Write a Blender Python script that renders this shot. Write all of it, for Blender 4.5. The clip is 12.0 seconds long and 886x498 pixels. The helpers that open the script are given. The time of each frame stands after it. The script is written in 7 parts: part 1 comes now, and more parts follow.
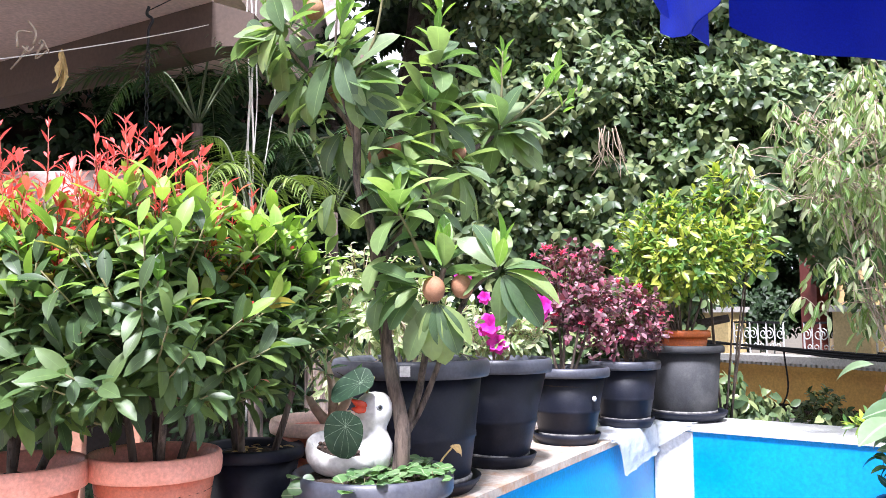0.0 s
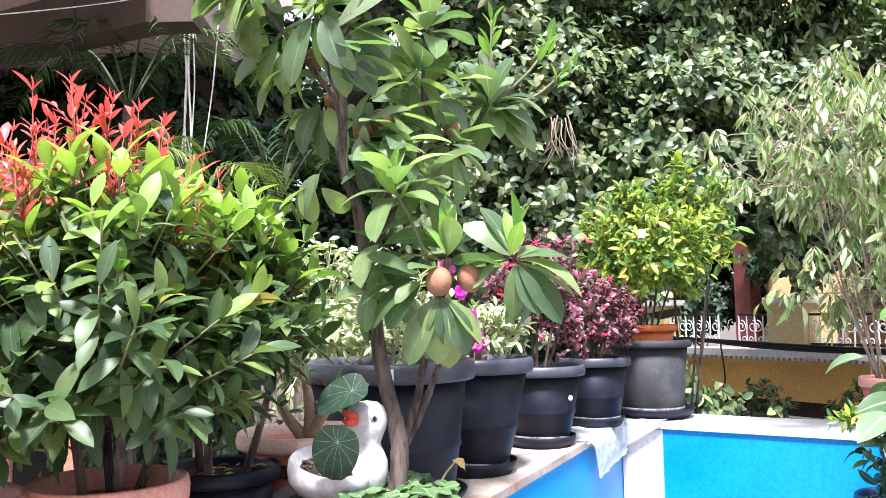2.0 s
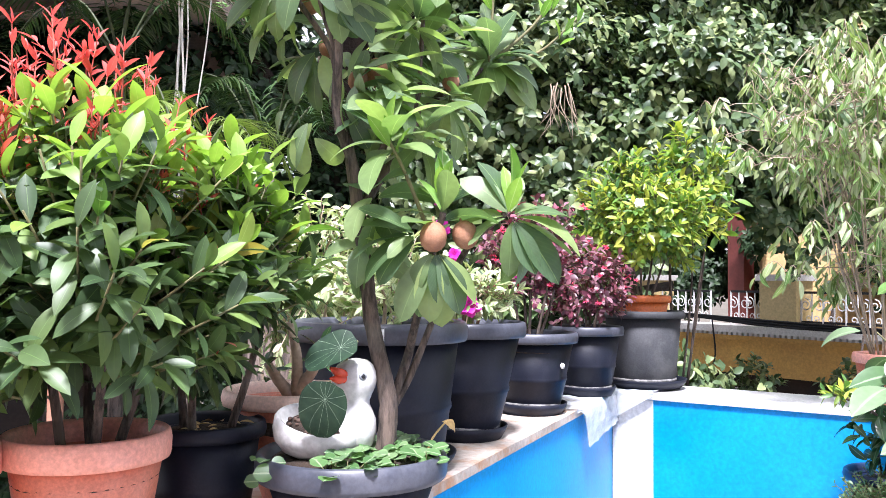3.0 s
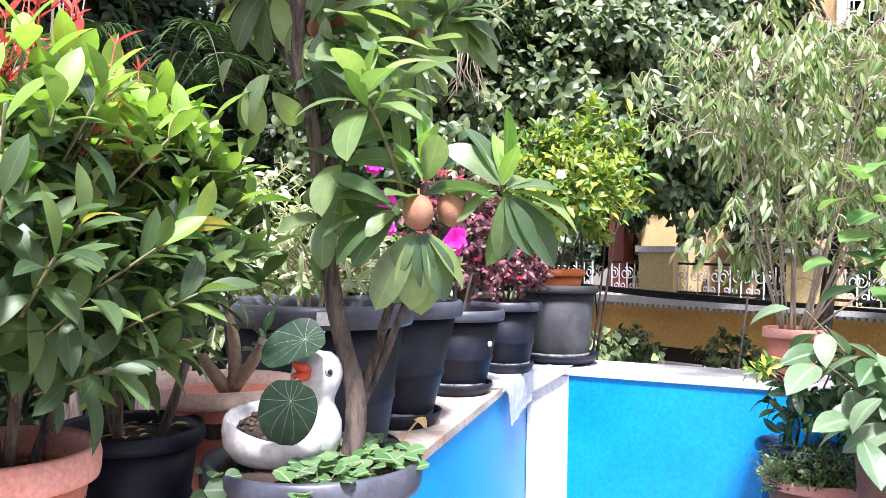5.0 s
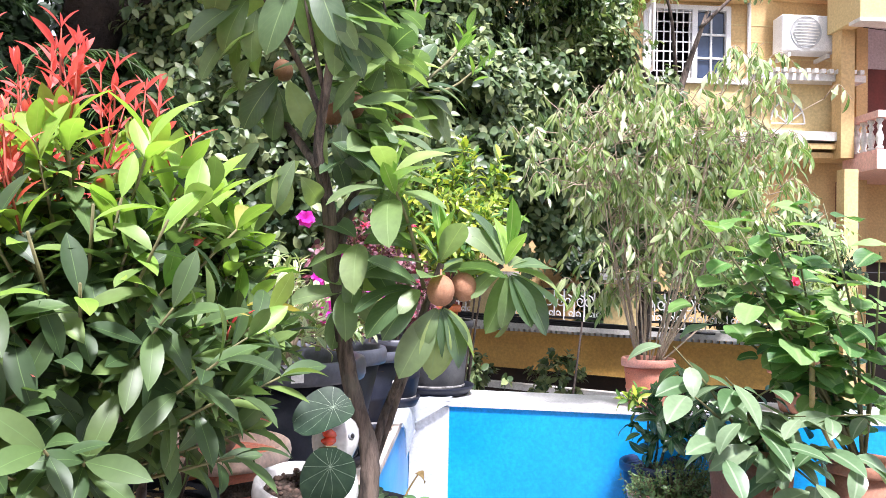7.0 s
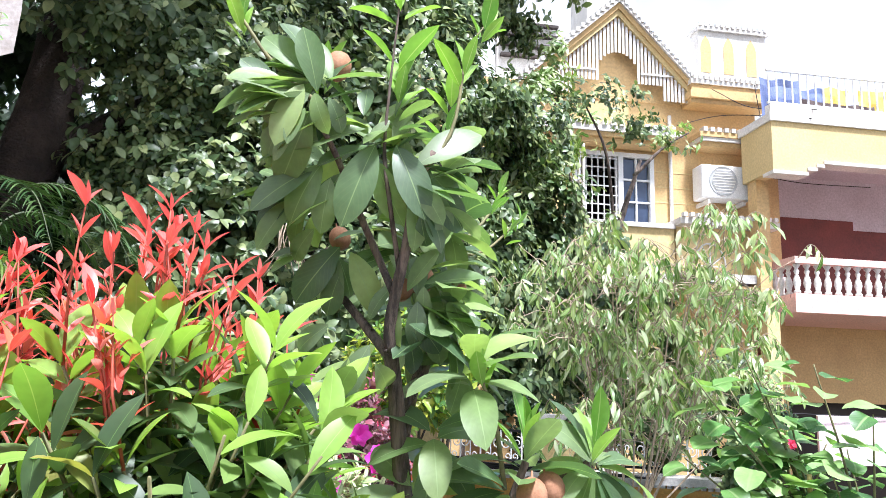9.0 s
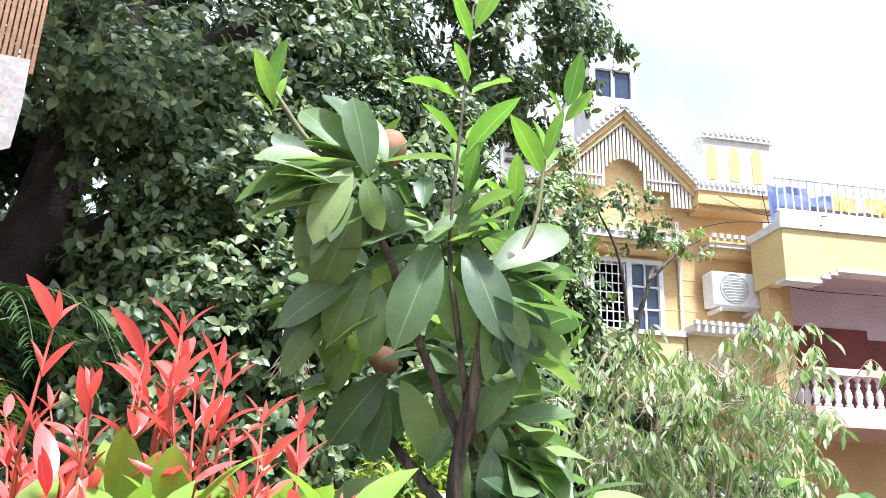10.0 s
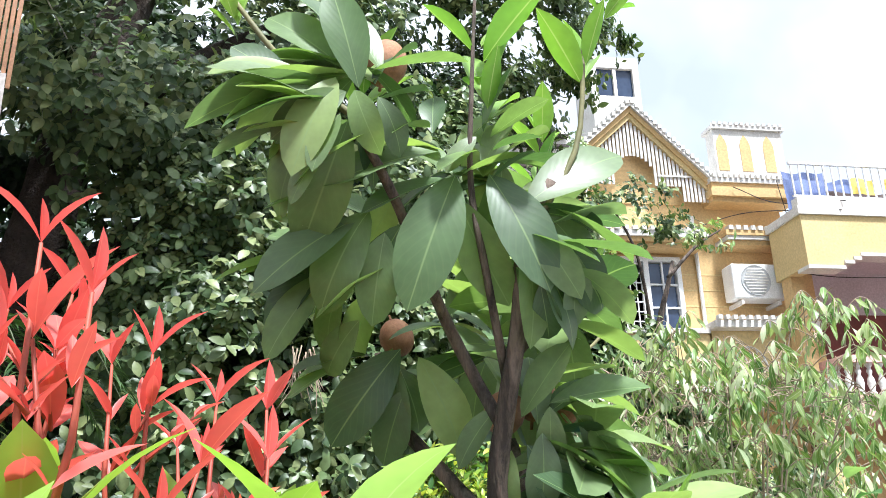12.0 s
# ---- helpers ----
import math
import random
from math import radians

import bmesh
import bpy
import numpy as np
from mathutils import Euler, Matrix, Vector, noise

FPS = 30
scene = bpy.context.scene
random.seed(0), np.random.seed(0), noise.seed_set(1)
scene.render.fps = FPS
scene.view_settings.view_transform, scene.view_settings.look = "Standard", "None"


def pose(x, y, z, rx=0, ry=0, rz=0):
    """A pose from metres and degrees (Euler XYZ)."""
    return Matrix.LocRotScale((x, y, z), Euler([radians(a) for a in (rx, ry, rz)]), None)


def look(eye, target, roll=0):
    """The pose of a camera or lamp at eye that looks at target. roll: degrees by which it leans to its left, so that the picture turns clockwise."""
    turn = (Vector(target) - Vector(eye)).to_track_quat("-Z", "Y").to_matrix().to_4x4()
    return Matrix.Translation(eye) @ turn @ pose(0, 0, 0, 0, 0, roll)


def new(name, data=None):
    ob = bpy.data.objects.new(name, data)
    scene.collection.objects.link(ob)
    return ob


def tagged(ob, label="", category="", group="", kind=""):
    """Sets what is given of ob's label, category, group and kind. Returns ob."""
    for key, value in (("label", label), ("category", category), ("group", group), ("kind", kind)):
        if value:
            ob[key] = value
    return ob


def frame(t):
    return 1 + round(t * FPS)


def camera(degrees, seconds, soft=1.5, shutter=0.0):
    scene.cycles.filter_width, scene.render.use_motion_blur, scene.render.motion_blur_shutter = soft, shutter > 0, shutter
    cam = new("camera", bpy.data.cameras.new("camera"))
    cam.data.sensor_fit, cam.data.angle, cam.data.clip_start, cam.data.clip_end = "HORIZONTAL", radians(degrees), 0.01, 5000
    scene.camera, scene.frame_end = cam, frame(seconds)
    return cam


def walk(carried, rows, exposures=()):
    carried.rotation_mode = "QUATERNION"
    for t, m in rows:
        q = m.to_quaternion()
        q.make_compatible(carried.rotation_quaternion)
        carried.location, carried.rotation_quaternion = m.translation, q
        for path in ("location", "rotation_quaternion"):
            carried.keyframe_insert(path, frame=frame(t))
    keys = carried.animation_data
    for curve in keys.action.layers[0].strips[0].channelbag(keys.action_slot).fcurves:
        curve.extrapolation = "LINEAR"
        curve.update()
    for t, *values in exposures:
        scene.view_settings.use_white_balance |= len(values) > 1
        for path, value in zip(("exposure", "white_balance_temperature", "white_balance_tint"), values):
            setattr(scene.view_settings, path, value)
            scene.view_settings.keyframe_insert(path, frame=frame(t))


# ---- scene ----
cam = camera(56.9, 12.0, 0.6)
ROWS = [
    (0, (0.145, 0.077, 1.534), (0.006, 2.065, 1.695), -0.2),
    (0.5, (0.113, 0.161, 1.558), (-0.024, 2.149, 1.728), -0.4),
    (1, (0.052, 0.271, 1.573), (-0.084, 2.258, 1.749), -0.7),
    (1.5, (0.013, 0.311, 1.546), (-0.027, 2.303, 1.716), -1.3),
    (2, (-0.044, 0.335, 1.534), (0.0, 2.329, 1.686), -1.0),
    (2.5, (-0.037, 0.346, 1.52), (0.01, 2.342, 1.642), -0.3),
    (3, (-0.045, 0.394, 1.505), (0.014, 2.391, 1.586), 0.5),
    (3.5, (-0.126, 0.5, 1.511), (0.05, 2.492, 1.58), 0.2),
    (3.7, (-0.157, 0.534, 1.5), (0.099, 2.517, 1.555), -0.0),
    (5.3, (-0.287, 0.65, 1.537), (0.156, 2.601, 1.537), 1.6),
    (5.5, (-0.333, 0.661, 1.54), (0.195, 2.59, 1.543), 1.7),
    (6, (-0.439, 0.66, 1.553), (0.179, 2.562, 1.555), 2.1),
    (6.5, (-0.532, 0.603, 1.585), (0.154, 2.481, 1.596), 2.2),
    (7, (-0.672, 0.579, 1.637), (0.144, 2.404, 1.689), 1.2),
    (7.5, (-0.831, 0.662, 1.697), (0.086, 2.428, 1.899), -0.0),
    (7.7, (-0.885, 0.68, 1.71), (0.063, 2.425, 1.95), -0.5),
    (9.3, (-0.898, 0.946, 1.762), (0.087, 2.638, 2.168), 2.2),
    (9.5, (-0.875, 1.015, 1.773), (0.107, 2.699, 2.221), 2.5),
    (10, (-0.846, 1.191, 1.841), (0.107, 2.838, 2.457), 2.0),
    (10.5, (-0.832, 1.263, 1.867), (0.114, 2.911, 2.49), 0.7),
    (11, (-0.787, 1.334, 1.837), (0.164, 3.009, 2.374), -4.4),
    (11.5, (-0.76, 1.38, 1.791), (0.183, 3.065, 2.313), -3.5),
    (12, (-0.714, 1.443, 1.835), (0.211, 3.091, 2.49), -1.5),
]
walk(cam, [(t, look(e, a, r)) for t, e, a, r in ROWS], [(0.0, 1.36, 6000, 19), (3.5, 1.36, 6000, 20), (5.5, 1.27, 6050, 21), (7.5, 1.2, 6200, 18), (9.5, 1.16, 5850, 12), (10.5, 1.0, 5950, 11), (11.0, 0.88, 6100, 9), (11.5, 0.9, 6100, 9), (12.0, 0.97, 6000, 8)])

# ---- light ----
SUN_ELEV, SUN_AZ = radians(64), radians(182)
world = bpy.data.worlds.new("world")
scene.world = world
world.use_nodes = True
wn = world.node_tree.nodes
sky = wn.new("ShaderNodeTexSky")
sky.sky_type = "NISHITA"
sky.sun_disc = False
sky.sun_elevation, sky.sun_rotation = SUN_ELEV, SUN_AZ
sky.dust_density = 4.0
bg = wn["Background"]
bg.inputs["Strength"].default_value = 0.11
# thin bright cloud over the blue
cloud = wn.new("ShaderNodeTexNoise")
cloud.inputs["Scale"].default_value, cloud.inputs["Detail"].default_value = 2.2, 5.0
cover = wn.new("ShaderNodeValToRGB")
cover.color_ramp.elements[0].position, cover.color_ramp.elements[1].position = 0.34, 0.54
cover.color_ramp.elements[0].color = (0.56, 0.56, 0.56, 1)
veil = wn.new("ShaderNodeMix")
veil.data_type = "RGBA"
veil.inputs[7].default_value = (6.2, 6.4, 6.7, 1)
links = world.node_tree.links
links.new(cloud.outputs["Fac"], cover.inputs["Fac"])
links.new(cover.outputs[0], veil.inputs[0])
links.new(sky.outputs[0], veil.inputs[6])
links.new(veil.outputs[2], bg.inputs["Color"])
sun = new("sun", bpy.data.lights.new("sun", "SUN"))
sun.data.energy, sun.data.angle, sun.data.color = 5.0, radians(8.0), (1.0, 0.98, 0.96)
sun_dir = Vector((math.sin(SUN_AZ) * math.cos(SUN_ELEV), math.cos(SUN_AZ) * math.cos(SUN_ELEV), math.sin(SUN_ELEV)))
sun.matrix_world = look(sun_dir * 30, (0, 0, 0))

# ---- mesh helpers ----
def mesh_data(name, verts, faces, material, uvs=None, smooth=True):
    me = bpy.data.meshes.new(name)
    me.from_pydata([tuple(v) for v in verts], [], [tuple(f) for f in faces])
    if uvs is not None:
        layer = me.uv_layers.new(name="uv")
        flat = np.array([uvs[i] for f in faces for i in f], dtype=np.float32)
        layer.data.foreach_set("uv", flat.ravel())
    me.materials.append(material)
    if smooth:
        me.polygons.foreach_set("use_smooth", [True] * len(me.polygons))
    me.update()
    return me


def part(name, me, parent=None, m=None, label=""):
    """One mesh object under a thing or a part (or a top-level one)."""
    ob = new(name, me)
    if parent is not None:
        ob.parent = parent
    if m is not None:
        ob.matrix_basis = m
    if label:
        ob["label"] = label
    return ob


def thing(name, label, category, m=None, group="", kind=""):
    ob = new(name)
    ob.empty_display_size = 0.05
    if m is not None:
        ob.matrix_basis = m
    return tagged(ob, label, category, group, kind)


def merge(*pieces):
    """Joins (verts, faces) pieces."""
    verts, faces = [], []
    for v, f in pieces:
        k = len(verts)
        verts += [tuple(p) for p in v]
        faces += [tuple(i + k for i in q) for q in f]
    return verts, faces


def moved(piece, m):
    return [tuple(m @ Vector(p)) for p in piece[0]], piece[1]


def lathe(profile, seg=48, wobble=0.0, seed=0):
    """A turned shape from (radius, z) points; points at radius 0 close it."""
    verts, faces, rings = [], [], []
    rng = random.Random(seed)
    ph = rng.random() * 6
    for r, z in profile:
        if r < 1e-6:
            rings.append([len(verts)])
            verts.append((0, 0, z))
        else:
            rings.append(list(range(len(verts), len(verts) + seg)))
            for k in range(seg):
                a = 2 * math.pi * k / seg
                rr = r * (1 + wobble * math.sin(2 * a + ph) + 0.5 * wobble * math.sin(3 * a + 2 * ph))
                verts.append((rr * math.cos(a), rr * math.sin(a), z))
    for a, b in zip(rings, rings[1:]):
        for k in range(seg):
            k2 = (k + 1) % seg
            if len(a) == 1:
                faces.append((a[0], b[k2], b[k]))
            elif len(b) == 1:
                faces.append((a[k], a[k2], b[0]))
            else:
                faces.append((a[k], a[k2], b[k2], b[k]))
    return verts, faces


def tube(points, radii, seg=8, rough=0.0, seed=0):
    """A tapered tube along points, closed at both ends."""
    pts = [Vector(p) for p in points]
    rng = random.Random(seed)
    verts, faces = [], []
    side = Vector((1, 0.13, 0.07))
    for i, p in enumerate(pts):
        d = (pts[min(i + 1, len(pts) - 1)] - pts[max(i - 1, 0)]).normalized()
        side = (side - d * side.dot(d)).normalized()
        up = d.cross(side)
        for k in range(seg):
            a = 2 * math.pi * k / seg
            r = radii[i] * (1 + rough * (rng.random() - 0.5))
            verts.append(p + side * (r * math.cos(a)) + up * (r * math.sin(a)))
    for i in range(len(pts) - 1):
        for k in range(seg):
            k2 = (k + 1) % seg
            faces.append((i * seg + k, i * seg + k2, (i + 1) * seg + k2, (i + 1) * seg + k))
    faces.append(tuple(range(seg - 1, -1, -1)))
    e = (len(pts) - 1) * seg
    faces.append(tuple(range(e, e + seg)))
    return [tuple(v) for v in verts], faces


def spline(points, n=6):
    """Catmull-Rom through the points."""
    p = [Vector(q) for q in points]
    p = [p[0] * 2 - p[1]] + p + [p[-1] * 2 - p[-2]]
    out = []
    for i in range(1, len(p) - 2):
        for k in range(n):
            t = k / n
            out.append(0.5 * ((2 * p[i]) + (p[i + 1] - p[i - 1]) * t + (2 * p[i - 1] - 5 * p[i] + 4 * p[i + 1] - p[i + 2]) * t * t
                              + (3 * p[i] - p[i - 1] - 3 * p[i + 1] + p[i + 2]) * t ** 3))
    out.append(p[-2])
    return out


def branch(points, r0, r1, seg=8, n=5, rough=0.12, seed=0):
    s = spline(points, n)
    return tube(s, [r0 + (r1 - r0) * i / (len(s) - 1) for i in range(len(s))], seg, rough, seed)


def box(x0, y0, z0, x1, y1, z1, b=0.0):
    """A box; b: the width of its chamfered edges."""
    if b <= 0:
        v = [(x, y, z) for z in (z0, z1) for y in (y0, y1) for x in (x0, x1)]
        return v, [(0, 2, 3, 1), (4, 5, 7, 6), (0, 1, 5, 4), (2, 6, 7, 3), (0, 4, 6, 2), (1, 3, 7, 5)]
    bm = bmesh.new()
    bmesh.ops.create_cube(bm, size=1.0)
    for v in bm.verts:
        v.co = Vector(((x0 + x1) / 2 + v.co.x * (x1 - x0), (y0 + y1) / 2 + v.co.y * (y1 - y0), (z0 + z1) / 2 + v.co.z * (z1 - z0)))
    bmesh.ops.bevel(bm, geom=bm.edges[:], offset=b, segments=2, affect="EDGES", profile=0.5)
    bm.verts.index_update()
    out = [tuple(v.co) for v in bm.verts], [tuple(v.index for v in f.verts) for f in bm.faces]
    bm.free()
    return out


def prism(outline, y0, y1):
    """An outline of (x, z) points, pushed from y0 to y1."""
    n = len(outline)
    v = [(x, y0, z) for x, z in outline] + [(x, y1, z) for x, z in outline]
    f = [tuple(range(n)), tuple(range(2 * n - 1, n - 1, -1))]
    f += [(i, i + n, (i + 1) % n + n, (i + 1) % n) for i in range(n)]
    return v, f


def leaf_shape(length, width, fold=0.25, droop=0.5, seg=5, wide_at=0.5, twist=0.0, wave=0.0, tip=1.0):
    """A leaf from the origin along +y, folded at its midrib and bending down to its tip: verts, triangles, uvs."""
    verts, uvs, tris = [], [], []
    z, y, slope = 0.0, 0.0, 0.0
    rows = []
    for i in range(seg + 1):
        t = i / seg
        if i:
            slope = -droop * t
            y += length / seg * math.cos(slope)
            z += length / seg * math.sin(slope)
        e = math.log(0.5) / math.log(wide_at)
        w = width / 2 * max(0.0, math.sin(math.pi * min(1, t ** e))) ** (0.8 * tip) if 0 < i < seg else 0.0
        tw = twist * t
        if w == 0.0:
            rows.append([len(verts)])
            verts.append((0, y, z))
            uvs.append((0.5, t))
        else:
            rows.append([len(verts), len(verts) + 1, len(verts) + 2])
            wv = wave * math.sin(t * 9.0) * w
            for s in (-1, 0, 1):
                dx, dz = s * w * math.cos(fold), abs(s) * w * math.sin(fold) + s * wv
                verts.append((dx * math.cos(tw) - dz * math.sin(tw), y, z + dx * math.sin(tw) + dz * math.cos(tw)))
                uvs.append((0.5 + 0.5 * s, t))
    for a, b in zip(rows, rows[1:]):
        if len(a) == 1:
            tris += [(a[0], b[1], b[0]), (a[0], b[2], b[1])]
        elif len(b) == 1:
            tris += [(a[0], a[1], b[0]), (a[1], a[2], b[0])]
        else:
            for k in (0, 1):
                tris += [(a[k], a[k + 1], b[k + 1]), (a[k], b[k + 1], b[k])]
    return np.array(verts), np.array(tris), np.array(uvs)


def along(pos, d, up=(0, 0, 1), size=1.0, roll=0.0):
    """The matrix that lays a leaf's +y along d with its upper face towards up."""
    d = Vector(d).normalized()
    z = Vector(up) - d * d.dot(Vector(up))
    if z.length < 1e-3:
        z = Vector((1, 0, 0)) - d * d.x
    z.normalize()
    x = d.cross(z)
    m = Matrix((x, d, z)).transposed().to_4x4()
    m = m @ Matrix.Rotation(roll, 4, "Y") @ Matrix.Scale(size, 4)
    m.translation = Vector(pos)
    return m


class Leaves:
    """Gathers leaves of a few shapes; joins them into one mesh or links them one by one."""

    def __init__(self, shapes, material):
        self.shapes, self.material, self.items = shapes, material, []

    def add(self, m, k=0):
        self.items.append((k % len(self.shapes), m))

    def joined(self, name, items=None):
        V, F, U, n = [], [], [], 0
        groups = {}
        for k, m in (self.items if items is None else items):
            groups.setdefault(k, []).append(np.array(m))
        for k, ms in groups.items():
            v, f, u = self.shapes[k]
            ms = np.array(ms)
            V.append((np.einsum("nij,vj->nvi", ms[:, :3, :3], v) + ms[:, None, :3, 3]).reshape(-1, 3))
            F.append((f[None] + n + (np.arange(len(ms)) * len(v))[:, None, None]).reshape(-1, 3))
            U.append(np.tile(u[f.ravel()], (len(ms), 1)))
            n += len(ms) * len(v)
        V, F, U = np.concatenate(V), np.concatenate(F), np.concatenate(U)
        me = bpy.data.meshes.new(name)
        me.vertices.add(len(V))
        me.vertices.foreach_set("co", V.astype(np.float32).ravel())
        me.loops.add(len(F) * 3)
        me.loops.foreach_set("vertex_index", F.astype(np.int32).ravel())
        me.polygons.add(len(F))
        me.polygons.foreach_set("loop_start", np.arange(0, len(F) * 3, 3, dtype=np.int32))
        me.polygons.foreach_set("use_smooth", np.ones(len(F), dtype=bool))
        me.uv_layers.new(name="uv").data.foreach_set("uv", U.astype(np.float32).ravel())
        me.materials.append(self.material)
        me.update()
        me.validate()
        return me

    def single(self, name, parent, most=300, rest="foliage"):
        meshes = [mesh_data(name, v, f, self.material, u) for v, f, u in self.shapes]
        for k, m in self.items[:most]:
            part(name, meshes[k], parent, m)
        if len(self.items) > most:
            ob = part(rest, self.joined(rest, self.items[most:]), parent)
            ob["kind"] = "stuff"


# ---- materials ----
def base_material(name, rough=0.6, metal=0.0):
    m = bpy.data.materials.new(name)
    m.use_nodes = True
    b = m.node_tree.nodes["Principled BSDF"]
    b.inputs["Roughness"].default_value, b.inputs["Metallic"].default_value = rough, metal
    return m, m.node_tree.nodes, m.node_tree.links, b


def noise_tex(N, L, scale, detail=4.0, rough=0.6, coord="Object"):
    tc = N.new("ShaderNodeTexCoord")
    n = N.new("ShaderNodeTexNoise")
    n.inputs["Scale"].default_value, n.inputs["Detail"].default_value, n.inputs["Roughness"].default_value = scale, detail, rough
    L.new(tc.outputs[coord], n.inputs["Vector"])
    return n


def ramp(N, L, src, stops):
    r = N.new("ShaderNodeValToRGB")
    e = r.color_ramp.elements
    while len(e) < len(stops):
        e.new(0.5)
    for k, (p, c) in enumerate(stops):
        e[k].position, e[k].color = p, (*c, 1)
    L.new(src, r.inputs["Fac"])
    return r


def mix(N, L, fac, a, b, kind="MIX"):
    m = N.new("ShaderNodeMix")
    m.data_type, m.blend_type = "RGBA", kind
    for sock, val in ((m.inputs[0], fac), (m.inputs[6], a), (m.inputs[7], b)):
        if isinstance(val, bpy.types.NodeSocket):
            L.new(val, sock)
        elif isinstance(val, (int, float)):
            sock.default_value = val
        else:
            sock.default_value = (*val, 1)
    return m.outputs[2]


def add_bump(N, L, b, src, strength=0.2, distance=0.01):
    bump = N.new("ShaderNodeBump")
    bump.inputs["Strength"].default_value, bump.inputs["Distance"].default_value = strength, distance
    L.new(src, bump.inputs["Height"])
    L.new(bump.outputs[0], b.inputs["Normal"])


def surface(name, dark, light, rough=0.6, scale=8.0, fine=90.0, bump=0.15, dirt=None, dirt_scale=3.0, dirt_amount=0.5, metal=0.0, depth=0.004, spec=0.5):
    """A plain surface with two scales of variation and, where given, stains."""
    m, N, L, b = base_material(name, rough, metal)
    n1, n2 = noise_tex(N, L, scale), noise_tex(N, L, fine, 3.0)
    big = ramp(N, L, n1.outputs["Fac"], [(0.3, dark), (0.7, light)])
    small = ramp(N, L, n2.outputs["Fac"], [(0.3, (0.8, 0.8, 0.8)), (0.7, (1.12, 1.12, 1.12))])
    col = mix(N, L, 1.0, big.outputs[0], small.outputs[0], "MULTIPLY")
    if dirt is not None:
        n3 = noise_tex(N, L, dirt_scale, 8.0, 0.7)
        mask = ramp(N, L, n3.outputs["Fac"], [(0.48, (0, 0, 0)), (0.48 + 0.25, (dirt_amount,) * 3)])
        col = mix(N, L, mask.outputs[0], col, dirt)
    L.new(col, b.inputs["Base Color"])
    b.inputs["Specular IOR Level"].default_value = spec
    r2 = ramp(N, L, n1.outputs["Fac"], [(0.3, (rough * 0.85,) * 3), (0.7, (min(1, rough * 1.15),) * 3)])
    L.new(r2.outputs[0], b.inputs["Roughness"])
    if bump:
        add_bump(N, L, b, n2.outputs["Fac"], bump, depth)
    return m


def leaf_material(name, colours, rib=None, rough=0.38, glow=0.35, island=True, veins=0.0, tip=None, spec=0.5, warm=(1.2, 1.3, 0.65), vein_at=(0.8, 0.97), vein_scale=3.2, rib_at=(0.02, 0.07)):
    """Leaves: a spread of colours from leaf to leaf, a pale midrib, light that comes through."""
    m, N, L, b = base_material(name, rough)
    rnd = N.new("ShaderNodeNewGeometry").outputs["Random Per Island"] if island else N.new("ShaderNodeObjectInfo").outputs["Random"]
    k = len(colours) - 1
    col = ramp(N, L, rnd, [(i / k, c) for i, c in enumerate(colours)]).outputs[0]
    n = noise_tex(N, L, 25.0, 3.0)
    shade = ramp(N, L, n.outputs["Fac"], [(0.3, (0.82, 0.82, 0.82)), (0.7, (1.15, 1.15, 1.15))])
    col = mix(N, L, 1.0, col, shade.outputs[0], "MULTIPLY")
    uv = N.new("ShaderNodeUVMap")
    sep = N.new("ShaderNodeSeparateXYZ")
    L.new(uv.outputs[0], sep.inputs[0])
    off = N.new("ShaderNodeMath")
    off.operation = "SUBTRACT"
    L.new(sep.outputs["X"], off.inputs[0])
    off.inputs[1].default_value = 0.5
    ab = N.new("ShaderNodeMath")
    ab.operation = "ABSOLUTE"
    L.new(off.outputs[0], ab.inputs[0])
    if tip is not None:
        tr = ramp(N, L, sep.outputs["Y"], [(0.3, (0, 0, 0)), (1.0, (1, 1, 1))])
        col = mix(N, L, tr.outputs[0], col, tip)
    if rib is not None:
        mask = ramp(N, L, ab.outputs[0], [(rib_at[0], (0.75,) * 3), (rib_at[1], (0, 0, 0))])
        col = mix(N, L, mask.outputs[0], col, rib)
    if veins:
        w = N.new("ShaderNodeTexWave")
        w.inputs["Scale"].default_value, w.inputs["Distortion"].default_value = vein_scale, 0.6
        w.bands_direction = "Y"
        comb = N.new("ShaderNodeCombineXYZ")
        sk = N.new("ShaderNodeMath")
        sk.operation = "MULTIPLY_ADD"
        L.new(ab.outputs[0], sk.inputs[0])
        sk.inputs[1].default_value = -0.7
        L.new(sep.outputs["Y"], sk.inputs[2])
        L.new(sk.outputs[0], comb.inputs["Y"])
        L.new(comb.outputs[0], w.inputs["Vector"])
        vm = ramp(N, L, w.outputs["Fac"], [(vein_at[0], (0, 0, 0)), (vein_at[1], (veins,) * 3)])
        col = mix(N, L, vm.outputs[0], col, rib or (0.5, 0.6, 0.4))
        add_bump(N, L, b, w.outputs["Fac"], 0.05, 0.001)
    L.new(col, b.inputs["Base Color"])
    b.inputs["Specular IOR Level"].default_value = spec
    tl = N.new("ShaderNodeBsdfTranslucent")
    through_col = mix(N, L, 1.0, col, warm, "MULTIPLY")
    L.new(through_col, tl.inputs["Color"])
    ms = N.new("ShaderNodeMixShader")
    ms.inputs[0].default_value = glow
    L.new(b.outputs[0], ms.inputs[1])
    L.new(tl.outputs[0], ms.inputs[2])
    L.new(ms.outputs[0], N["Material Output"].inputs["Surface"])
    return m

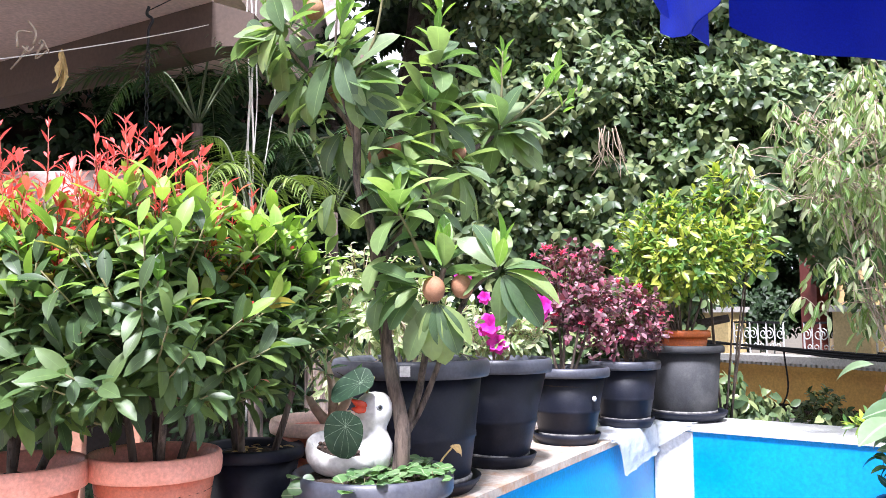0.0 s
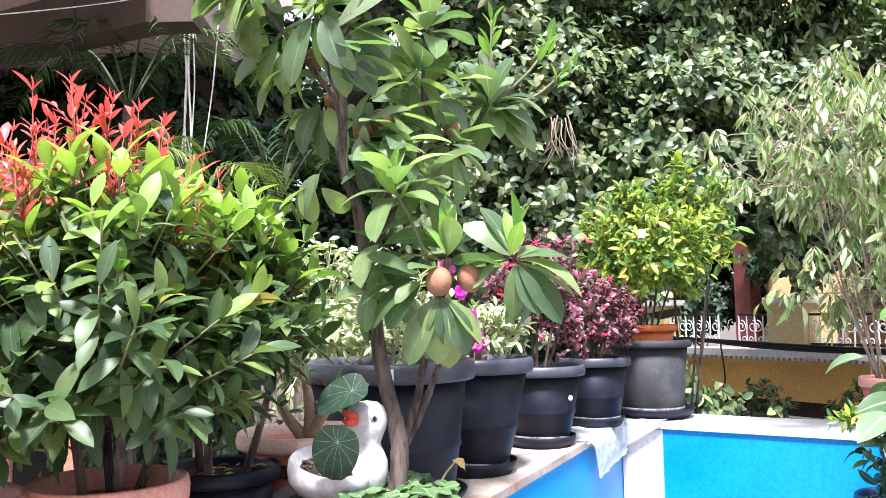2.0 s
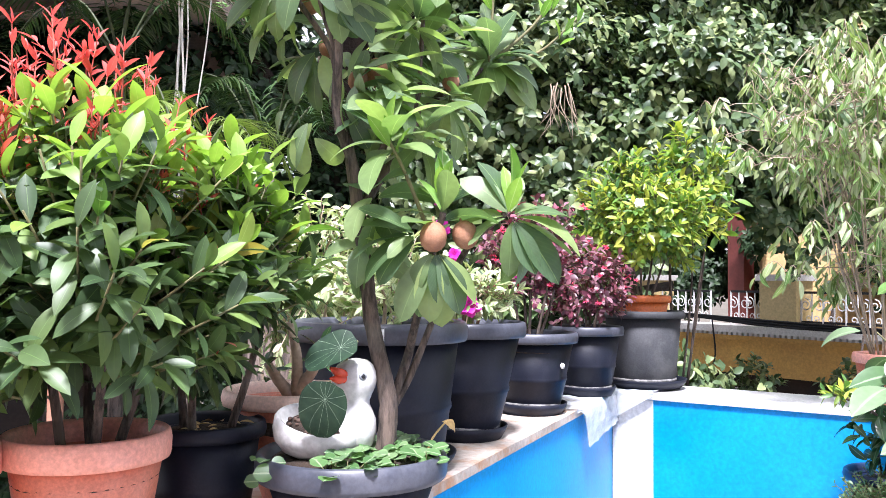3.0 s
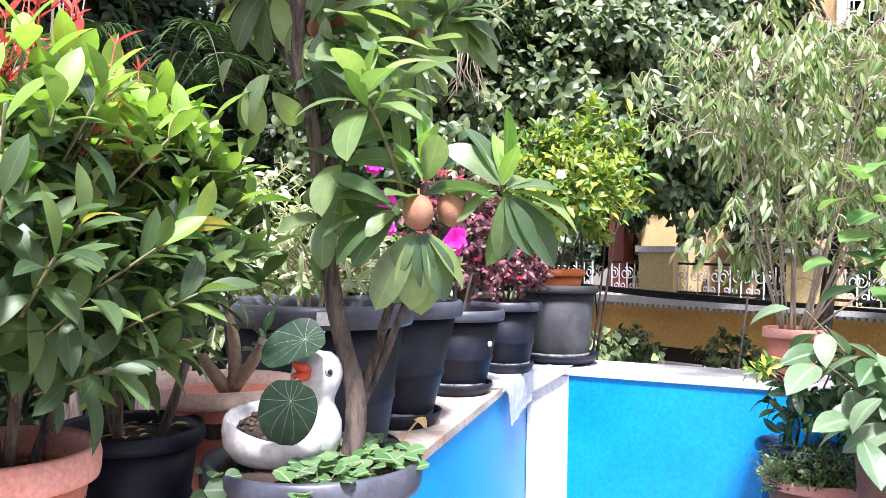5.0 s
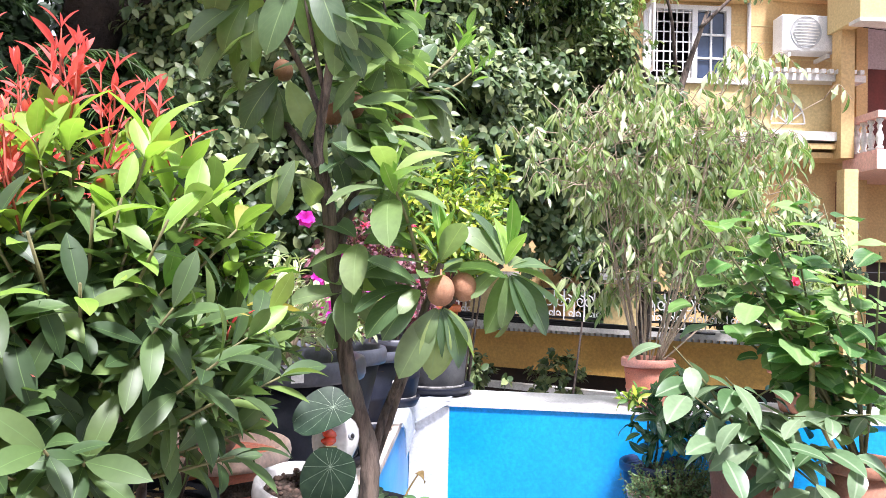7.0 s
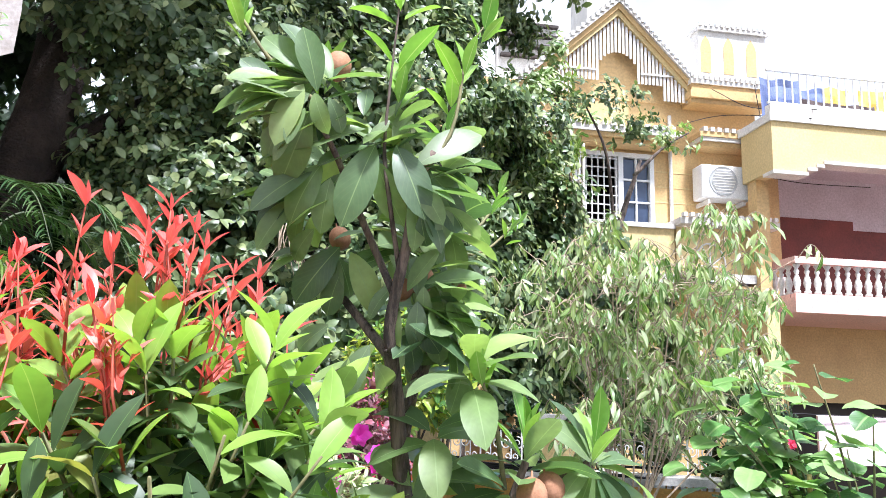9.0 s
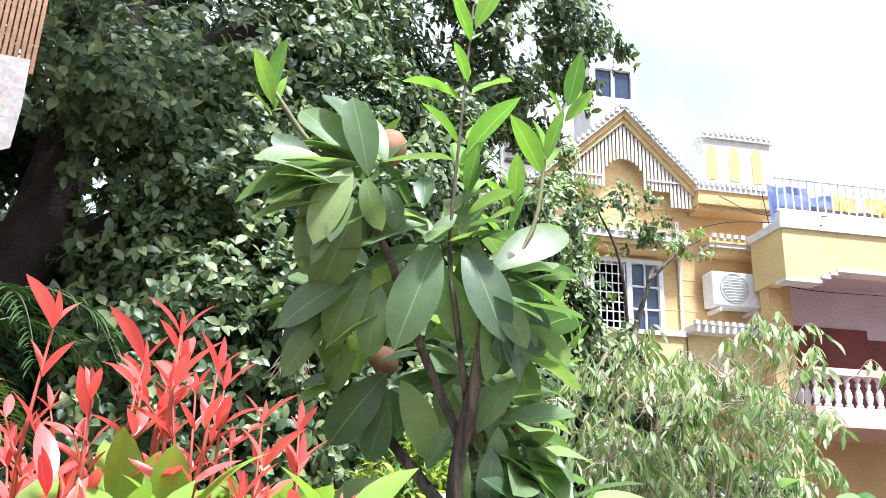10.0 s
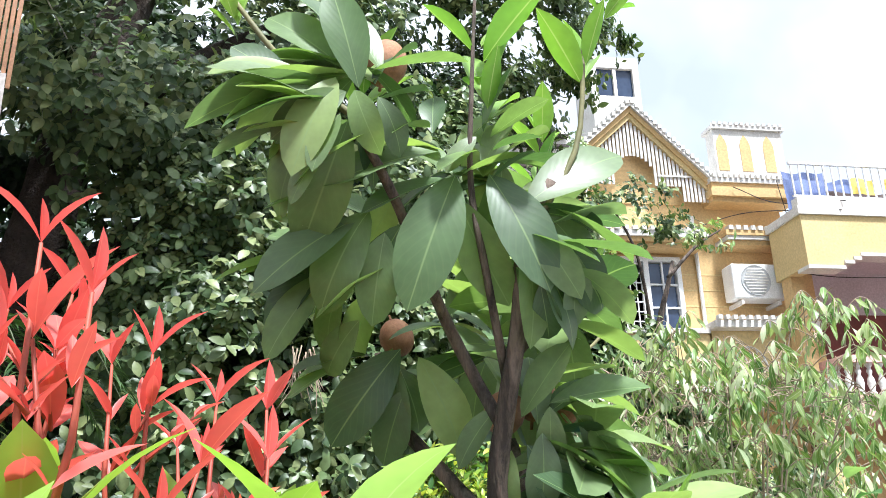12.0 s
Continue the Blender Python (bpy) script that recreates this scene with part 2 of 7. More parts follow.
BLACK = surface("black_plastic", (0.0045, 0.006, 0.013), (0.011, 0.014, 0.028), 0.5, 5, 120, 0.12, dirt=(0.08, 0.08, 0.09), dirt_scale=6, dirt_amount=0.18, spec=0.28)
NAVY = surface("navy_plastic", (0.012, 0.025, 0.08), (0.025, 0.045, 0.12), 0.4, 5, 120, 0.05, dirt=(0.1, 0.12, 0.16), dirt_amount=0.3)
GREYP = surface("grey_plastic", (0.03, 0.032, 0.037), (0.058, 0.06, 0.067), 0.68, 5, 120, 0.12, dirt=(0.18, 0.18, 0.17), dirt_scale=4, dirt_amount=0.4, spec=0.35)
RIMP = surface("greyed_plastic_rim", (0.03, 0.034, 0.05), (0.085, 0.09, 0.115), 0.42, 6, 90, 0.05, dirt=(0.24, 0.24, 0.26), dirt_scale=4, dirt_amount=0.45)
LIME = surface("limescale", (0.03, 0.03, 0.032), (0.42, 0.41, 0.4), 0.9, 28, 90, 0.4)
TERRA = surface("terracotta_plastic", (0.62, 0.2, 0.12), (0.74, 0.28, 0.19), 0.5, 6, 150, 0.06, dirt=(0.5, 0.34, 0.27), dirt_amount=0.3)
TERRA_RIM = surface("faded_terracotta_rim", (0.74, 0.3, 0.22), (0.84, 0.42, 0.34), 0.5, 5, 120, 0.05, dirt=(0.74, 0.5, 0.42), dirt_amount=0.25)
PALE_RIM = surface("bleached_terracotta_rim", (0.72, 0.5, 0.4), (0.84, 0.66, 0.56), 0.55, 5, 120, 0.05, dirt=(0.6, 0.3, 0.18), dirt_amount=0.35)
ORANGE = surface("orange_plastic", (0.62, 0.13, 0.03), (0.74, 0.2, 0.05), 0.45, 6, 100, 0.05)
CLAY = surface("weathered_clay", (0.24, 0.1, 0.06), (0.4, 0.19, 0.12), 0.8, 7, 90, 0.2, dirt=(0.4, 0.32, 0.25), dirt_amount=0.5)
SOIL = surface("soil", (0.02, 0.013, 0.009), (0.07, 0.045, 0.03), 0.95, 20, 160, 0.9, depth=0.02)
BLUE = surface("blue_wall_paint", (0.0, 0.29, 0.72), (0.005, 0.35, 0.8), 0.38, 2.5, 60, 0.05, dirt=(0.03, 0.42, 0.85), dirt_scale=1.2, dirt_amount=0.2)
WHITEP = surface("white_wall_paint", (0.56, 0.56, 0.57), (0.68, 0.68, 0.68), 0.6, 3, 60, 0.1, dirt=(0.5, 0.46, 0.4), dirt_scale=3, dirt_amount=0.3)
LEDGEP = surface("stained_white_ledge", (0.34, 0.28, 0.23), (0.6, 0.55, 0.5), 0.75, 4, 45, 0.4, dirt=(0.42, 0.17, 0.04), dirt_scale=7.0, dirt_amount=1.0, depth=0.006)
def bark_material(name, dark, light, groove=(42, 42, 6), depth=0.01):
    """Bark with grooves that run along the upright stem, and paler lichen patches."""
    m, N, L, b = base_material(name, 0.9)
    n1 = noise_tex(N, L, 1.0, 6.0, 0.7)
    stretch = N.new("ShaderNodeMapping")
    stretch.inputs["Scale"].default_value = groove
    L.new(n1.inputs["Vector"].links[0].from_socket, stretch.inputs["Vector"])
    L.new(stretch.outputs[0], n1.inputs["Vector"])
    col = ramp(N, L, n1.outputs["Fac"], [(0.4, dark), (0.6, light)]).outputs[0]
    n2 = noise_tex(N, L, 14.0, 4.0)
    patch = ramp(N, L, n2.outputs["Fac"], [(0.52, (0, 0, 0)), (0.72, (0.45,) * 3)])
    col = mix(N, L, patch.outputs[0], col, (0.22, 0.2, 0.17))
    L.new(col, b.inputs["Base Color"])
    add_bump(N, L, b, n1.outputs["Fac"], 0.9, depth)
    return m


BARK = bark_material("grey_brown_bark", (0.035, 0.026, 0.022), (0.17, 0.125, 0.1))
DARKBARK = surface("dark_bark", (0.025, 0.018, 0.014), (0.07, 0.05, 0.04), 0.95, 6, 40, 0.8, depth=0.03)
TWIG = surface("pale_twig", (0.3, 0.22, 0.15), (0.45, 0.36, 0.27), 0.85, 20, 90, 0.3)
GREENTWIG = surface("green_twig", (0.12, 0.12, 0.05), (0.22, 0.2, 0.09), 0.7, 20, 90, 0.2)
PALMRIB = surface("dark_palm_rib", (0.035, 0.05, 0.018), (0.08, 0.1, 0.04), 0.6, 20, 90, 0.1)
REDTWIG = surface("red_twig", (0.3, 0.05, 0.03), (0.42, 0.09, 0.05), 0.6, 20, 90, 0.1)
YELLOW = surface("yellow_wall_paint", (0.58, 0.32, 0.075), (0.7, 0.42, 0.11), 0.7, 1.2, 30, 0.1, dirt=(0.4, 0.22, 0.07), dirt_scale=1.6, dirt_amount=0.45)
HOUSEY = surface("faded_ochre_paint", (0.56, 0.37, 0.16), (0.66, 0.46, 0.22), 0.75, 1.4, 30, 0.1, dirt=(0.42, 0.27, 0.13), dirt_scale=1.3, dirt_amount=0.45)
PALEYEL = surface("pale_yellow_paint", (0.6, 0.45, 0.2), (0.68, 0.53, 0.27), 0.7, 1.2, 30, 0.1, dirt=(0.5, 0.36, 0.18), dirt_scale=1.0, dirt_amount=0.4)
LILAC = surface("pale_lilac_plaster", (0.5, 0.46, 0.5), (0.6, 0.56, 0.6), 0.8, 2, 30, 0.1)
PINK = surface("pink_paint", (0.72, 0.42, 0.38), (0.8, 0.52, 0.46), 0.7, 1.2, 30, 0.1)
TRIMW = surface("white_trim_paint", (0.6, 0.58, 0.55), (0.74, 0.72, 0.69), 0.65, 2, 40, 0.05, dirt=(0.36, 0.29, 0.25), dirt_scale=3, dirt_amount=0.6)
MAROON = surface("maroon_paint", (0.12, 0.025, 0.02), (0.2, 0.05, 0.04), 0.6, 2, 30, 0.1)
# Near-black of louvres and cables; on rooms and walls it stands for shade.
NEARBLACK = surface("near_black_and_shade", (0.02, 0.014, 0.012), (0.05, 0.035, 0.03), 0.8, 2, 30, 0.1)
CONCRETE = surface("pale_pink_plaster", (0.66, 0.49, 0.45), (0.76, 0.58, 0.53), 0.85, 1.0, 40, 0.15, dirt=(0.45, 0.35, 0.32), dirt_scale=0.9, dirt_amount=0.3)
FLOORM = surface("cement_floor", (0.2, 0.19, 0.18), (0.34, 0.32, 0.3), 0.85, 3, 60, 0.3)
GROUND = surface("earth", (0.06, 0.05, 0.035), (0.13, 0.11, 0.08), 0.95, 0.5, 8, 0.3)
IRON = surface("black_iron", (0.01, 0.01, 0.011), (0.025, 0.025, 0.027), 0.5, 10, 80, 0.05, metal=0.5)
STEELG = surface("light_grey_enamel", (0.36, 0.37, 0.38), (0.48, 0.49, 0.5), 0.5, 10, 80, 0.03)
STEELW = surface("white_painted_steel", (0.7, 0.7, 0.7), (0.8, 0.8, 0.8), 0.5, 10, 80, 0.03)
CORD = surface("white_cord", (0.6, 0.56, 0.5), (0.75, 0.72, 0.66), 0.8, 30, 200, 0.2)
CERAMIC = surface("white_glazed_ceramic", (0.64, 0.63, 0.62), (0.72, 0.71, 0.7), 0.22, 5, 60, 0.02, dirt=(0.6, 0.57, 0.52), dirt_scale=6, dirt_amount=0.25)
BEAK = surface("orange_red_glaze", (0.68, 0.06, 0.025), (0.78, 0.1, 0.04), 0.25, 10, 80, 0.02)
EYEB = surface("black_glaze", (0.01, 0.01, 0.012), (0.02, 0.02, 0.022), 0.15, 10, 80, 0.0)
FRUIT = surface("brown_fruit_skin", (0.23, 0.1, 0.05), (0.38, 0.18, 0.095), 0.75, 18, 260, 0.35, dirt=(0.44, 0.26, 0.16), dirt_scale=14, dirt_amount=0.6, depth=0.002)
TARP = surface("blue_parasol_cloth", (0.0, 0.015, 0.42), (0.005, 0.03, 0.52), 0.7, 4, 300, 0.1)
WOOD = surface("brown_slat_wood", (0.25, 0.12, 0.06), (0.42, 0.22, 0.12), 0.7, 15, 90, 0.2)
BAMBOO = surface("bamboo_stake", (0.55, 0.38, 0.16), (0.7, 0.52, 0.26), 0.5, 15, 90, 0.1)
STRAW = surface("dry_leaf", (0.5, 0.33, 0.12), (0.66, 0.5, 0.22), 0.8, 20, 90, 0.3)
LABEL = surface("white_sticker", (0.78, 0.78, 0.78), (0.82, 0.82, 0.82), 0.5, 20, 90, 0.0)

LEAF_SAP = leaf_material("sapota_leaf", [(0.07, 0.13, 0.06), (0.125, 0.21, 0.085), (0.195, 0.295, 0.105), (0.34, 0.44, 0.16), (0.105, 0.175, 0.09), (0.245, 0.32, 0.17), (0.15, 0.245, 0.08)], rib=(0.3, 0.42, 0.18), island=False, veins=0.05, rough=0.42, glow=0.42, spec=0.75, rib_at=(0.006, 0.025))
LEAF_YOUNG = leaf_material("young_sapota_leaf", [(0.2, 0.38, 0.06), (0.3, 0.48, 0.1), (0.16, 0.34, 0.06)], rib=(0.45, 0.55, 0.25), island=False, rough=0.36, glow=0.42, rib_at=(0.01, 0.04))
SHRUB_GREENS = [(0.032, 0.062, 0.027), (0.06, 0.11, 0.042), (0.105, 0.175, 0.058), (0.05, 0.088, 0.043), (0.19, 0.285, 0.08), (0.042, 0.074, 0.032)]
LEAF_RED = leaf_material("shrub_leaf", SHRUB_GREENS, rib=(0.14, 0.24, 0.08), island=False, rough=0.45, spec=0.5, glow=0.3, rib_at=(0.006, 0.025))
LEAF_REDJ = leaf_material("shrub_leaf_joined", SHRUB_GREENS, rib=(0.14, 0.24, 0.08), rough=0.45, spec=0.5, glow=0.3, rib_at=(0.006, 0.025))
LEAF_NEW = leaf_material("new_shrub_leaf", [(0.11, 0.24, 0.045), (0.19, 0.35, 0.06), (0.31, 0.48, 0.09), (0.22, 0.38, 0.07), (0.42, 0.3, 0.1)], rib=(0.34, 0.46, 0.14), rough=0.45, spec=0.5, glow=0.42, rib_at=(0.006, 0.025))
LEAF_TIP = leaf_material("young_red_leaf", [(0.6, 0.05, 0.06), (0.72, 0.1, 0.09), (0.8, 0.2, 0.09), (0.74, 0.14, 0.13), (0.82, 0.38, 0.32), (0.64, 0.06, 0.08)], rib=(0.8, 0.22, 0.16), rough=0.36, glow=0.34, warm=(1.3, 0.9, 0.9), rib_at=(0.01, 0.04))
LEAF_FAR = leaf_material("dense_tree_leaf", [(0.03, 0.064, 0.025), (0.085, 0.14, 0.055), (0.15, 0.21, 0.085), (0.3, 0.35, 0.15), (0.055, 0.1, 0.038), (0.11, 0.165, 0.06)], rough=0.42, glow=0.24, spec=0.5)
# Darker copy of the dense tree's leaf, with depth shade in its colour.
LEAF_SHADED = leaf_material("shaded_tree_leaf", [(0.014, 0.034, 0.014), (0.04, 0.075, 0.028)], rough=0.5, glow=0.2, spec=0.35)
LEAF_PALE = leaf_material("drooping_leaf", [(0.08, 0.17, 0.045), (0.2, 0.31, 0.09), (0.36, 0.45, 0.18), (0.58, 0.62, 0.42), (0.13, 0.25, 0.06), (0.3, 0.38, 0.12)], rib=(0.55, 0.6, 0.4), glow=0.35)
LEAF_LIME = leaf_material("lime_leaf", [(0.06, 0.15, 0.04), (0.14, 0.27, 0.05), (0.3, 0.41, 0.06), (0.46, 0.48, 0.07), (0.08, 0.19, 0.05)], glow=0.35)
LEAF_PURPLE = leaf_material("purple_leaf", [(0.045, 0.02, 0.03), (0.13, 0.045, 0.065), (0.36, 0.19, 0.23), (0.28, 0.06, 0.1), (0.09, 0.03, 0.05)], rough=0.4, glow=0.22)
LEAF_BROAD = leaf_material("broad_leaf", [(0.04, 0.12, 0.035), (0.1, 0.24, 0.06), (0.2, 0.36, 0.1), (0.33, 0.48, 0.2), (0.06, 0.17, 0.045)], rib=(0.3, 0.42, 0.18), island=False, veins=0.1, rough=0.42, glow=0.35)
LEAF_GREY = leaf_material("grey_green_leaf", [(0.1, 0.18, 0.085), (0.2, 0.28, 0.16), (0.07, 0.14, 0.055), (0.3, 0.37, 0.24)], rib=(0.3, 0.38, 0.25), island=False, rough=0.32, glow=0.2)
LEAF_TINY = leaf_material("tiny_leaf", [(0.1, 0.2, 0.07), (0.2, 0.3, 0.12), (0.06, 0.14, 0.05)], glow=0.25)
LEAF_DARK = leaf_material("glossy_dark_leaf", [(0.03, 0.08, 0.03), (0.06, 0.13, 0.05)], rib=(0.15, 0.22, 0.1), rough=0.25, glow=0.15)


def shield_leaf_material():
    """Dark velvety leaf with thin pale veins that spread from where the stalk joins."""
    m, N, L, b = base_material("alocasia_leaf", 0.55)

    def op(kind, a, c, clamp=False):
        n = N.new("ShaderNodeMath")
        n.operation, n.use_clamp = kind, clamp
        for sock, val in zip(n.inputs, (a, c)):
            if isinstance(val, (int, float)):
                sock.default_value = val
            else:
                L.new(val, sock)
        return n.outputs[0]

    sep = N.new("ShaderNodeSeparateXYZ")
    L.new(N.new("ShaderNodeUVMap").outputs[0], sep.inputs[0])
    u, v = op("SUBTRACT", sep.outputs["X"], 0.5), op("SUBTRACT", sep.outputs["Y"], 0.3)
    au = op("ABSOLUTE", u, 0)
    fan = op("MULTIPLY", op("ARCTAN2", au, v), 2.1)
    near = op("ABSOLUTE", op("SUBTRACT", op("FRACT", op("ADD", fan, 0.5), 0), 0.5), 0)
    reach = op("SQRT", op("ADD", op("MULTIPLY", u, u), op("MULTIPLY", v, v)), 0)
    thin = op("LESS_THAN", op("MULTIPLY", near, reach), 0.0055)
    n = noise_tex(N, L, 40.0, 3.0)
    col = ramp(N, L, n.outputs["Fac"], [(0.3, (0.008, 0.024, 0.013)), (0.7, (0.02, 0.045, 0.023))]).outputs[0]
    col = mix(N, L, op("MULTIPLY", thin, 0.5), col, (0.34, 0.42, 0.32))
    L.new(col, b.inputs["Base Color"])
    b.inputs["Specular IOR Level"].default_value = 0.3
    return m


LEAF_ALO = shield_leaf_material()
LEAF_CLOVER = leaf_material("ground_cover_leaf", [(0.075, 0.17, 0.055), (0.13, 0.25, 0.09), (0.2, 0.31, 0.14), (0.06, 0.14, 0.06)], rib=(0.4, 0.5, 0.3), island=False, glow=0.3)
LEAF_VAR = leaf_material("variegated_leaf", [(0.3, 0.4, 0.16), (0.62, 0.64, 0.42), (0.16, 0.27, 0.08)], rib=(0.08, 0.18, 0.05), glow=0.3)
LEAF_PALMY = leaf_material("yellowish_palm_leaflet", [(0.09, 0.15, 0.03), (0.15, 0.22, 0.05), (0.22, 0.28, 0.08)], rough=0.35, glow=0.2)
# Leaflets darkened in their own colour, for palms shaded by the eave.
LEAF_PALM = leaf_material("palm_leaflet", [(0.022, 0.06, 0.018), (0.05, 0.1, 0.028), (0.09, 0.15, 0.045)], rough=0.35, glow=0.12)
PETAL = leaf_material("magenta_petal", [(0.62, 0.02, 0.42), (0.72, 0.05, 0.55)], rough=0.5, glow=0.4)
PETAL_RED = leaf_material("red_petal", [(0.7, 0.03, 0.08), (0.75, 0.1, 0.25)], rough=0.5, glow=0.4)
PETAL_WHITE = leaf_material("white_petal", [(0.8, 0.8, 0.76), (0.75, 0.76, 0.72)], rough=0.5, glow=0.3)


def glass_material():
    m, N, L, b = base_material("window_glass", 0.08)
    n = noise_tex(N, L, 1.2)
    c = ramp(N, L, n.outputs["Fac"], [(0.3, (0.02, 0.03, 0.06)), (0.7, (0.06, 0.09, 0.16))])
    L.new(c.outputs[0], b.inputs["Base Color"])
    return m


def sheet_material():
    m, N, L, b = base_material("milky_plastic_sheet", 0.25)
    n = noise_tex(N, L, 9)
    c = ramp(N, L, n.outputs["Fac"], [(0.3, (0.62, 0.68, 0.74)), (0.7, (0.82, 0.85, 0.88))])
    L.new(c.outputs[0], b.inputs["Base Color"])
    tr = N.new("ShaderNodeBsdfTransparent")
    ms = N.new("ShaderNodeMixShader")
    ms.inputs[0].default_value = 0.3
    L.new(b.outputs[0], ms.inputs[1])
    L.new(tr.outputs[0], ms.inputs[2])
    L.new(ms.outputs[0], N["Material Output"].inputs["Surface"])
    add_bump(N, L, b, n.outputs["Fac"], 0.6, 0.02)
    return m


GLASS, SHEET = glass_material(), sheet_material()

# ---- terrace ----
A0, AD, BD = Vector((0.106, 2.885, 0)), Vector((0.4408, 0.8975, 0)), Vector((0.843, -0.537, 0))
LEDGE = 0.95
CORNER = A0 + AD * 1.95
AN, BN = Vector((-0.8975, 0.4408, 0)), Vector((0.537, 0.843, 0))


def slab_along(p0, d, n, length, z0, z1, w0, w1):
    """A block along d from p0, from w0 to w1 across n."""
    v = []
    for z in (z0, z1):
        for s, w in ((0, w0), (length, w0), (length, w1), (0, w1)):
            q = p0 + d * s + n * w
            v.append((q.x, q.y, z))
    return v, [(0, 3, 2, 1), (4, 5, 6, 7), (0, 1, 5, 4), (1, 2, 6, 5), (2, 3, 7, 6), (3, 0, 4, 7)]


def struct(name, piece, mat, label, category):
    return tagged(part(name, mesh_data(name, *piece, mat, smooth=False)), label, category, kind="structure")


struct("wall_west", slab_along(A0 - AD * 7.6, AD, AN, 9.55, -3.2, LEDGE - 0.03, 0.0, 0.55), BLUE, "bright blue painted terrace parapet wall", "wall")
struct("wall_north", slab_along(CORNER + AD * 0.004, BD, BN, 5.5, -3.2, LEDGE - 0.03, 0.0, 0.42), BLUE, "bright blue painted terrace parapet wall", "wall")
struct("trim_west", slab_along(A0 - AD * 7.6, AD, AN, 9.55, LEDGE - 0.03, LEDGE, -0.012, 0.56), LEDGEP, "white flat wall top with rusty stains", "trim")
struct("trim_north", slab_along(CORNER + AD * 0.004, BD, BN, 5.5, LEDGE - 0.03, LEDGE - 0.002, -0.012, 0.43), WHITEP, "white painted flat wall top", "trim")
struct("trim_corner", slab_along(CORNER + BD * 0.004, BD, BN, 0.21, 0, LEDGE - 0.034, -0.005, 0.01), WHITEP, "white painted strip at the wall corner", "trim")
FLOOR_EDGE = [A0 - AD * 7.6 + AN * 0.3, CORNER + AN * 0.3, CORNER + BD * 5.5 + BN * 0.2, Vector((6, -4, 0)), Vector((-3.5, -4, 0))]
fl = [(q.x, q.y, z) for z in (-0.2, 0.0) for q in FLOOR_EDGE]
struct("floor", (fl, [(0, 1, 2, 3, 4), (9, 8, 7, 6, 5)] + [(i, i + 5, (i + 1) % 5 + 5, (i + 1) % 5) for i in range(5)]), FLOORM, "grey cement terrace floor", "floor")
struct("wall_south", box(-3.5, -4.2, -0.2, 6, -4, 3.2), CONCRETE, "pale plastered house wall", "wall")
struct("ground", ([(-400, -400, -3.2), (400, -400, -3.2), (400, 400, -3.2), (-400, 400, -3.2)], [(0, 1, 2, 3)]), GROUND, "bare brown earth ground", "ground")
tagged(part("plant_bench", mesh_data("plant_bench", *slab_along(CORNER + BD * 1.15, BD, BN, 2.4, 0, 0.3, -1.15, -0.08), FLOORM, smooth=False)), "low grey cement plant bench by the wall", "bench")
tagged(part("pot_stand", mesh_data("pot_stand", *box(-0.34, 1.92, 0, 0.02, 2.28, LEDGE - 0.002, 0.01), FLOORM, smooth=False)), "plain cement pot stand against the wall", "stand")


def plastic_sheet():
    """A milky sheet laid over the ledge near the corner, its torn flap hanging down the inner face."""
    v, f, nx, ny = [], [], 34, 14
    for j in range(ny + 1):
        for i in range(nx + 1):
            s = 1.18 + 0.99 * i / nx
            drop_most = 0.015 + 0.175 * (max(0.0, (s - 1.26) / 0.07) if s < 1.33 else 1 - 0.35 * (s - 1.33) if s < 1.95 else max(0.0, 0.78 - (s - 1.95) * 3.6))
            w = 0.3 - 0.3 * min(1, j / 6)
            drop = max(0.0, (j - 6) / (ny - 6)) * drop_most
            wr = 0.012 * noise.noise(Vector((s * 9, j * 0.7, 1))) + 0.006 * noise.noise(Vector((s * 25, j * 1.9, 4)))
            across = AN if s < 1.94 else BN if s > 1.96 else (AN + BN).normalized()
            edge = A0 + AD * s if s <= 1.95 else CORNER + BD * (s - 1.95)
            p = edge + across * w - across * (0.02 + 0.012 * min(1, drop * 20) + abs(wr) * (1 if j > 5 else 0))
            v.append((p.x, p.y, LEDGE + 0.006 + (abs(wr) if j <= 6 else 0) - drop))
    for j in range(ny):
        for i in range(nx):
            a = j * (nx + 1) + i
            f.append((a, a + 1, a + nx + 2, a + nx + 1))
    tagged(part("plastic_sheet", mesh_data("plastic_sheet", v, f, SHEET)), "crumpled milky plastic sheet hanging over the wall top", "plastic sheet")


plastic_sheet()


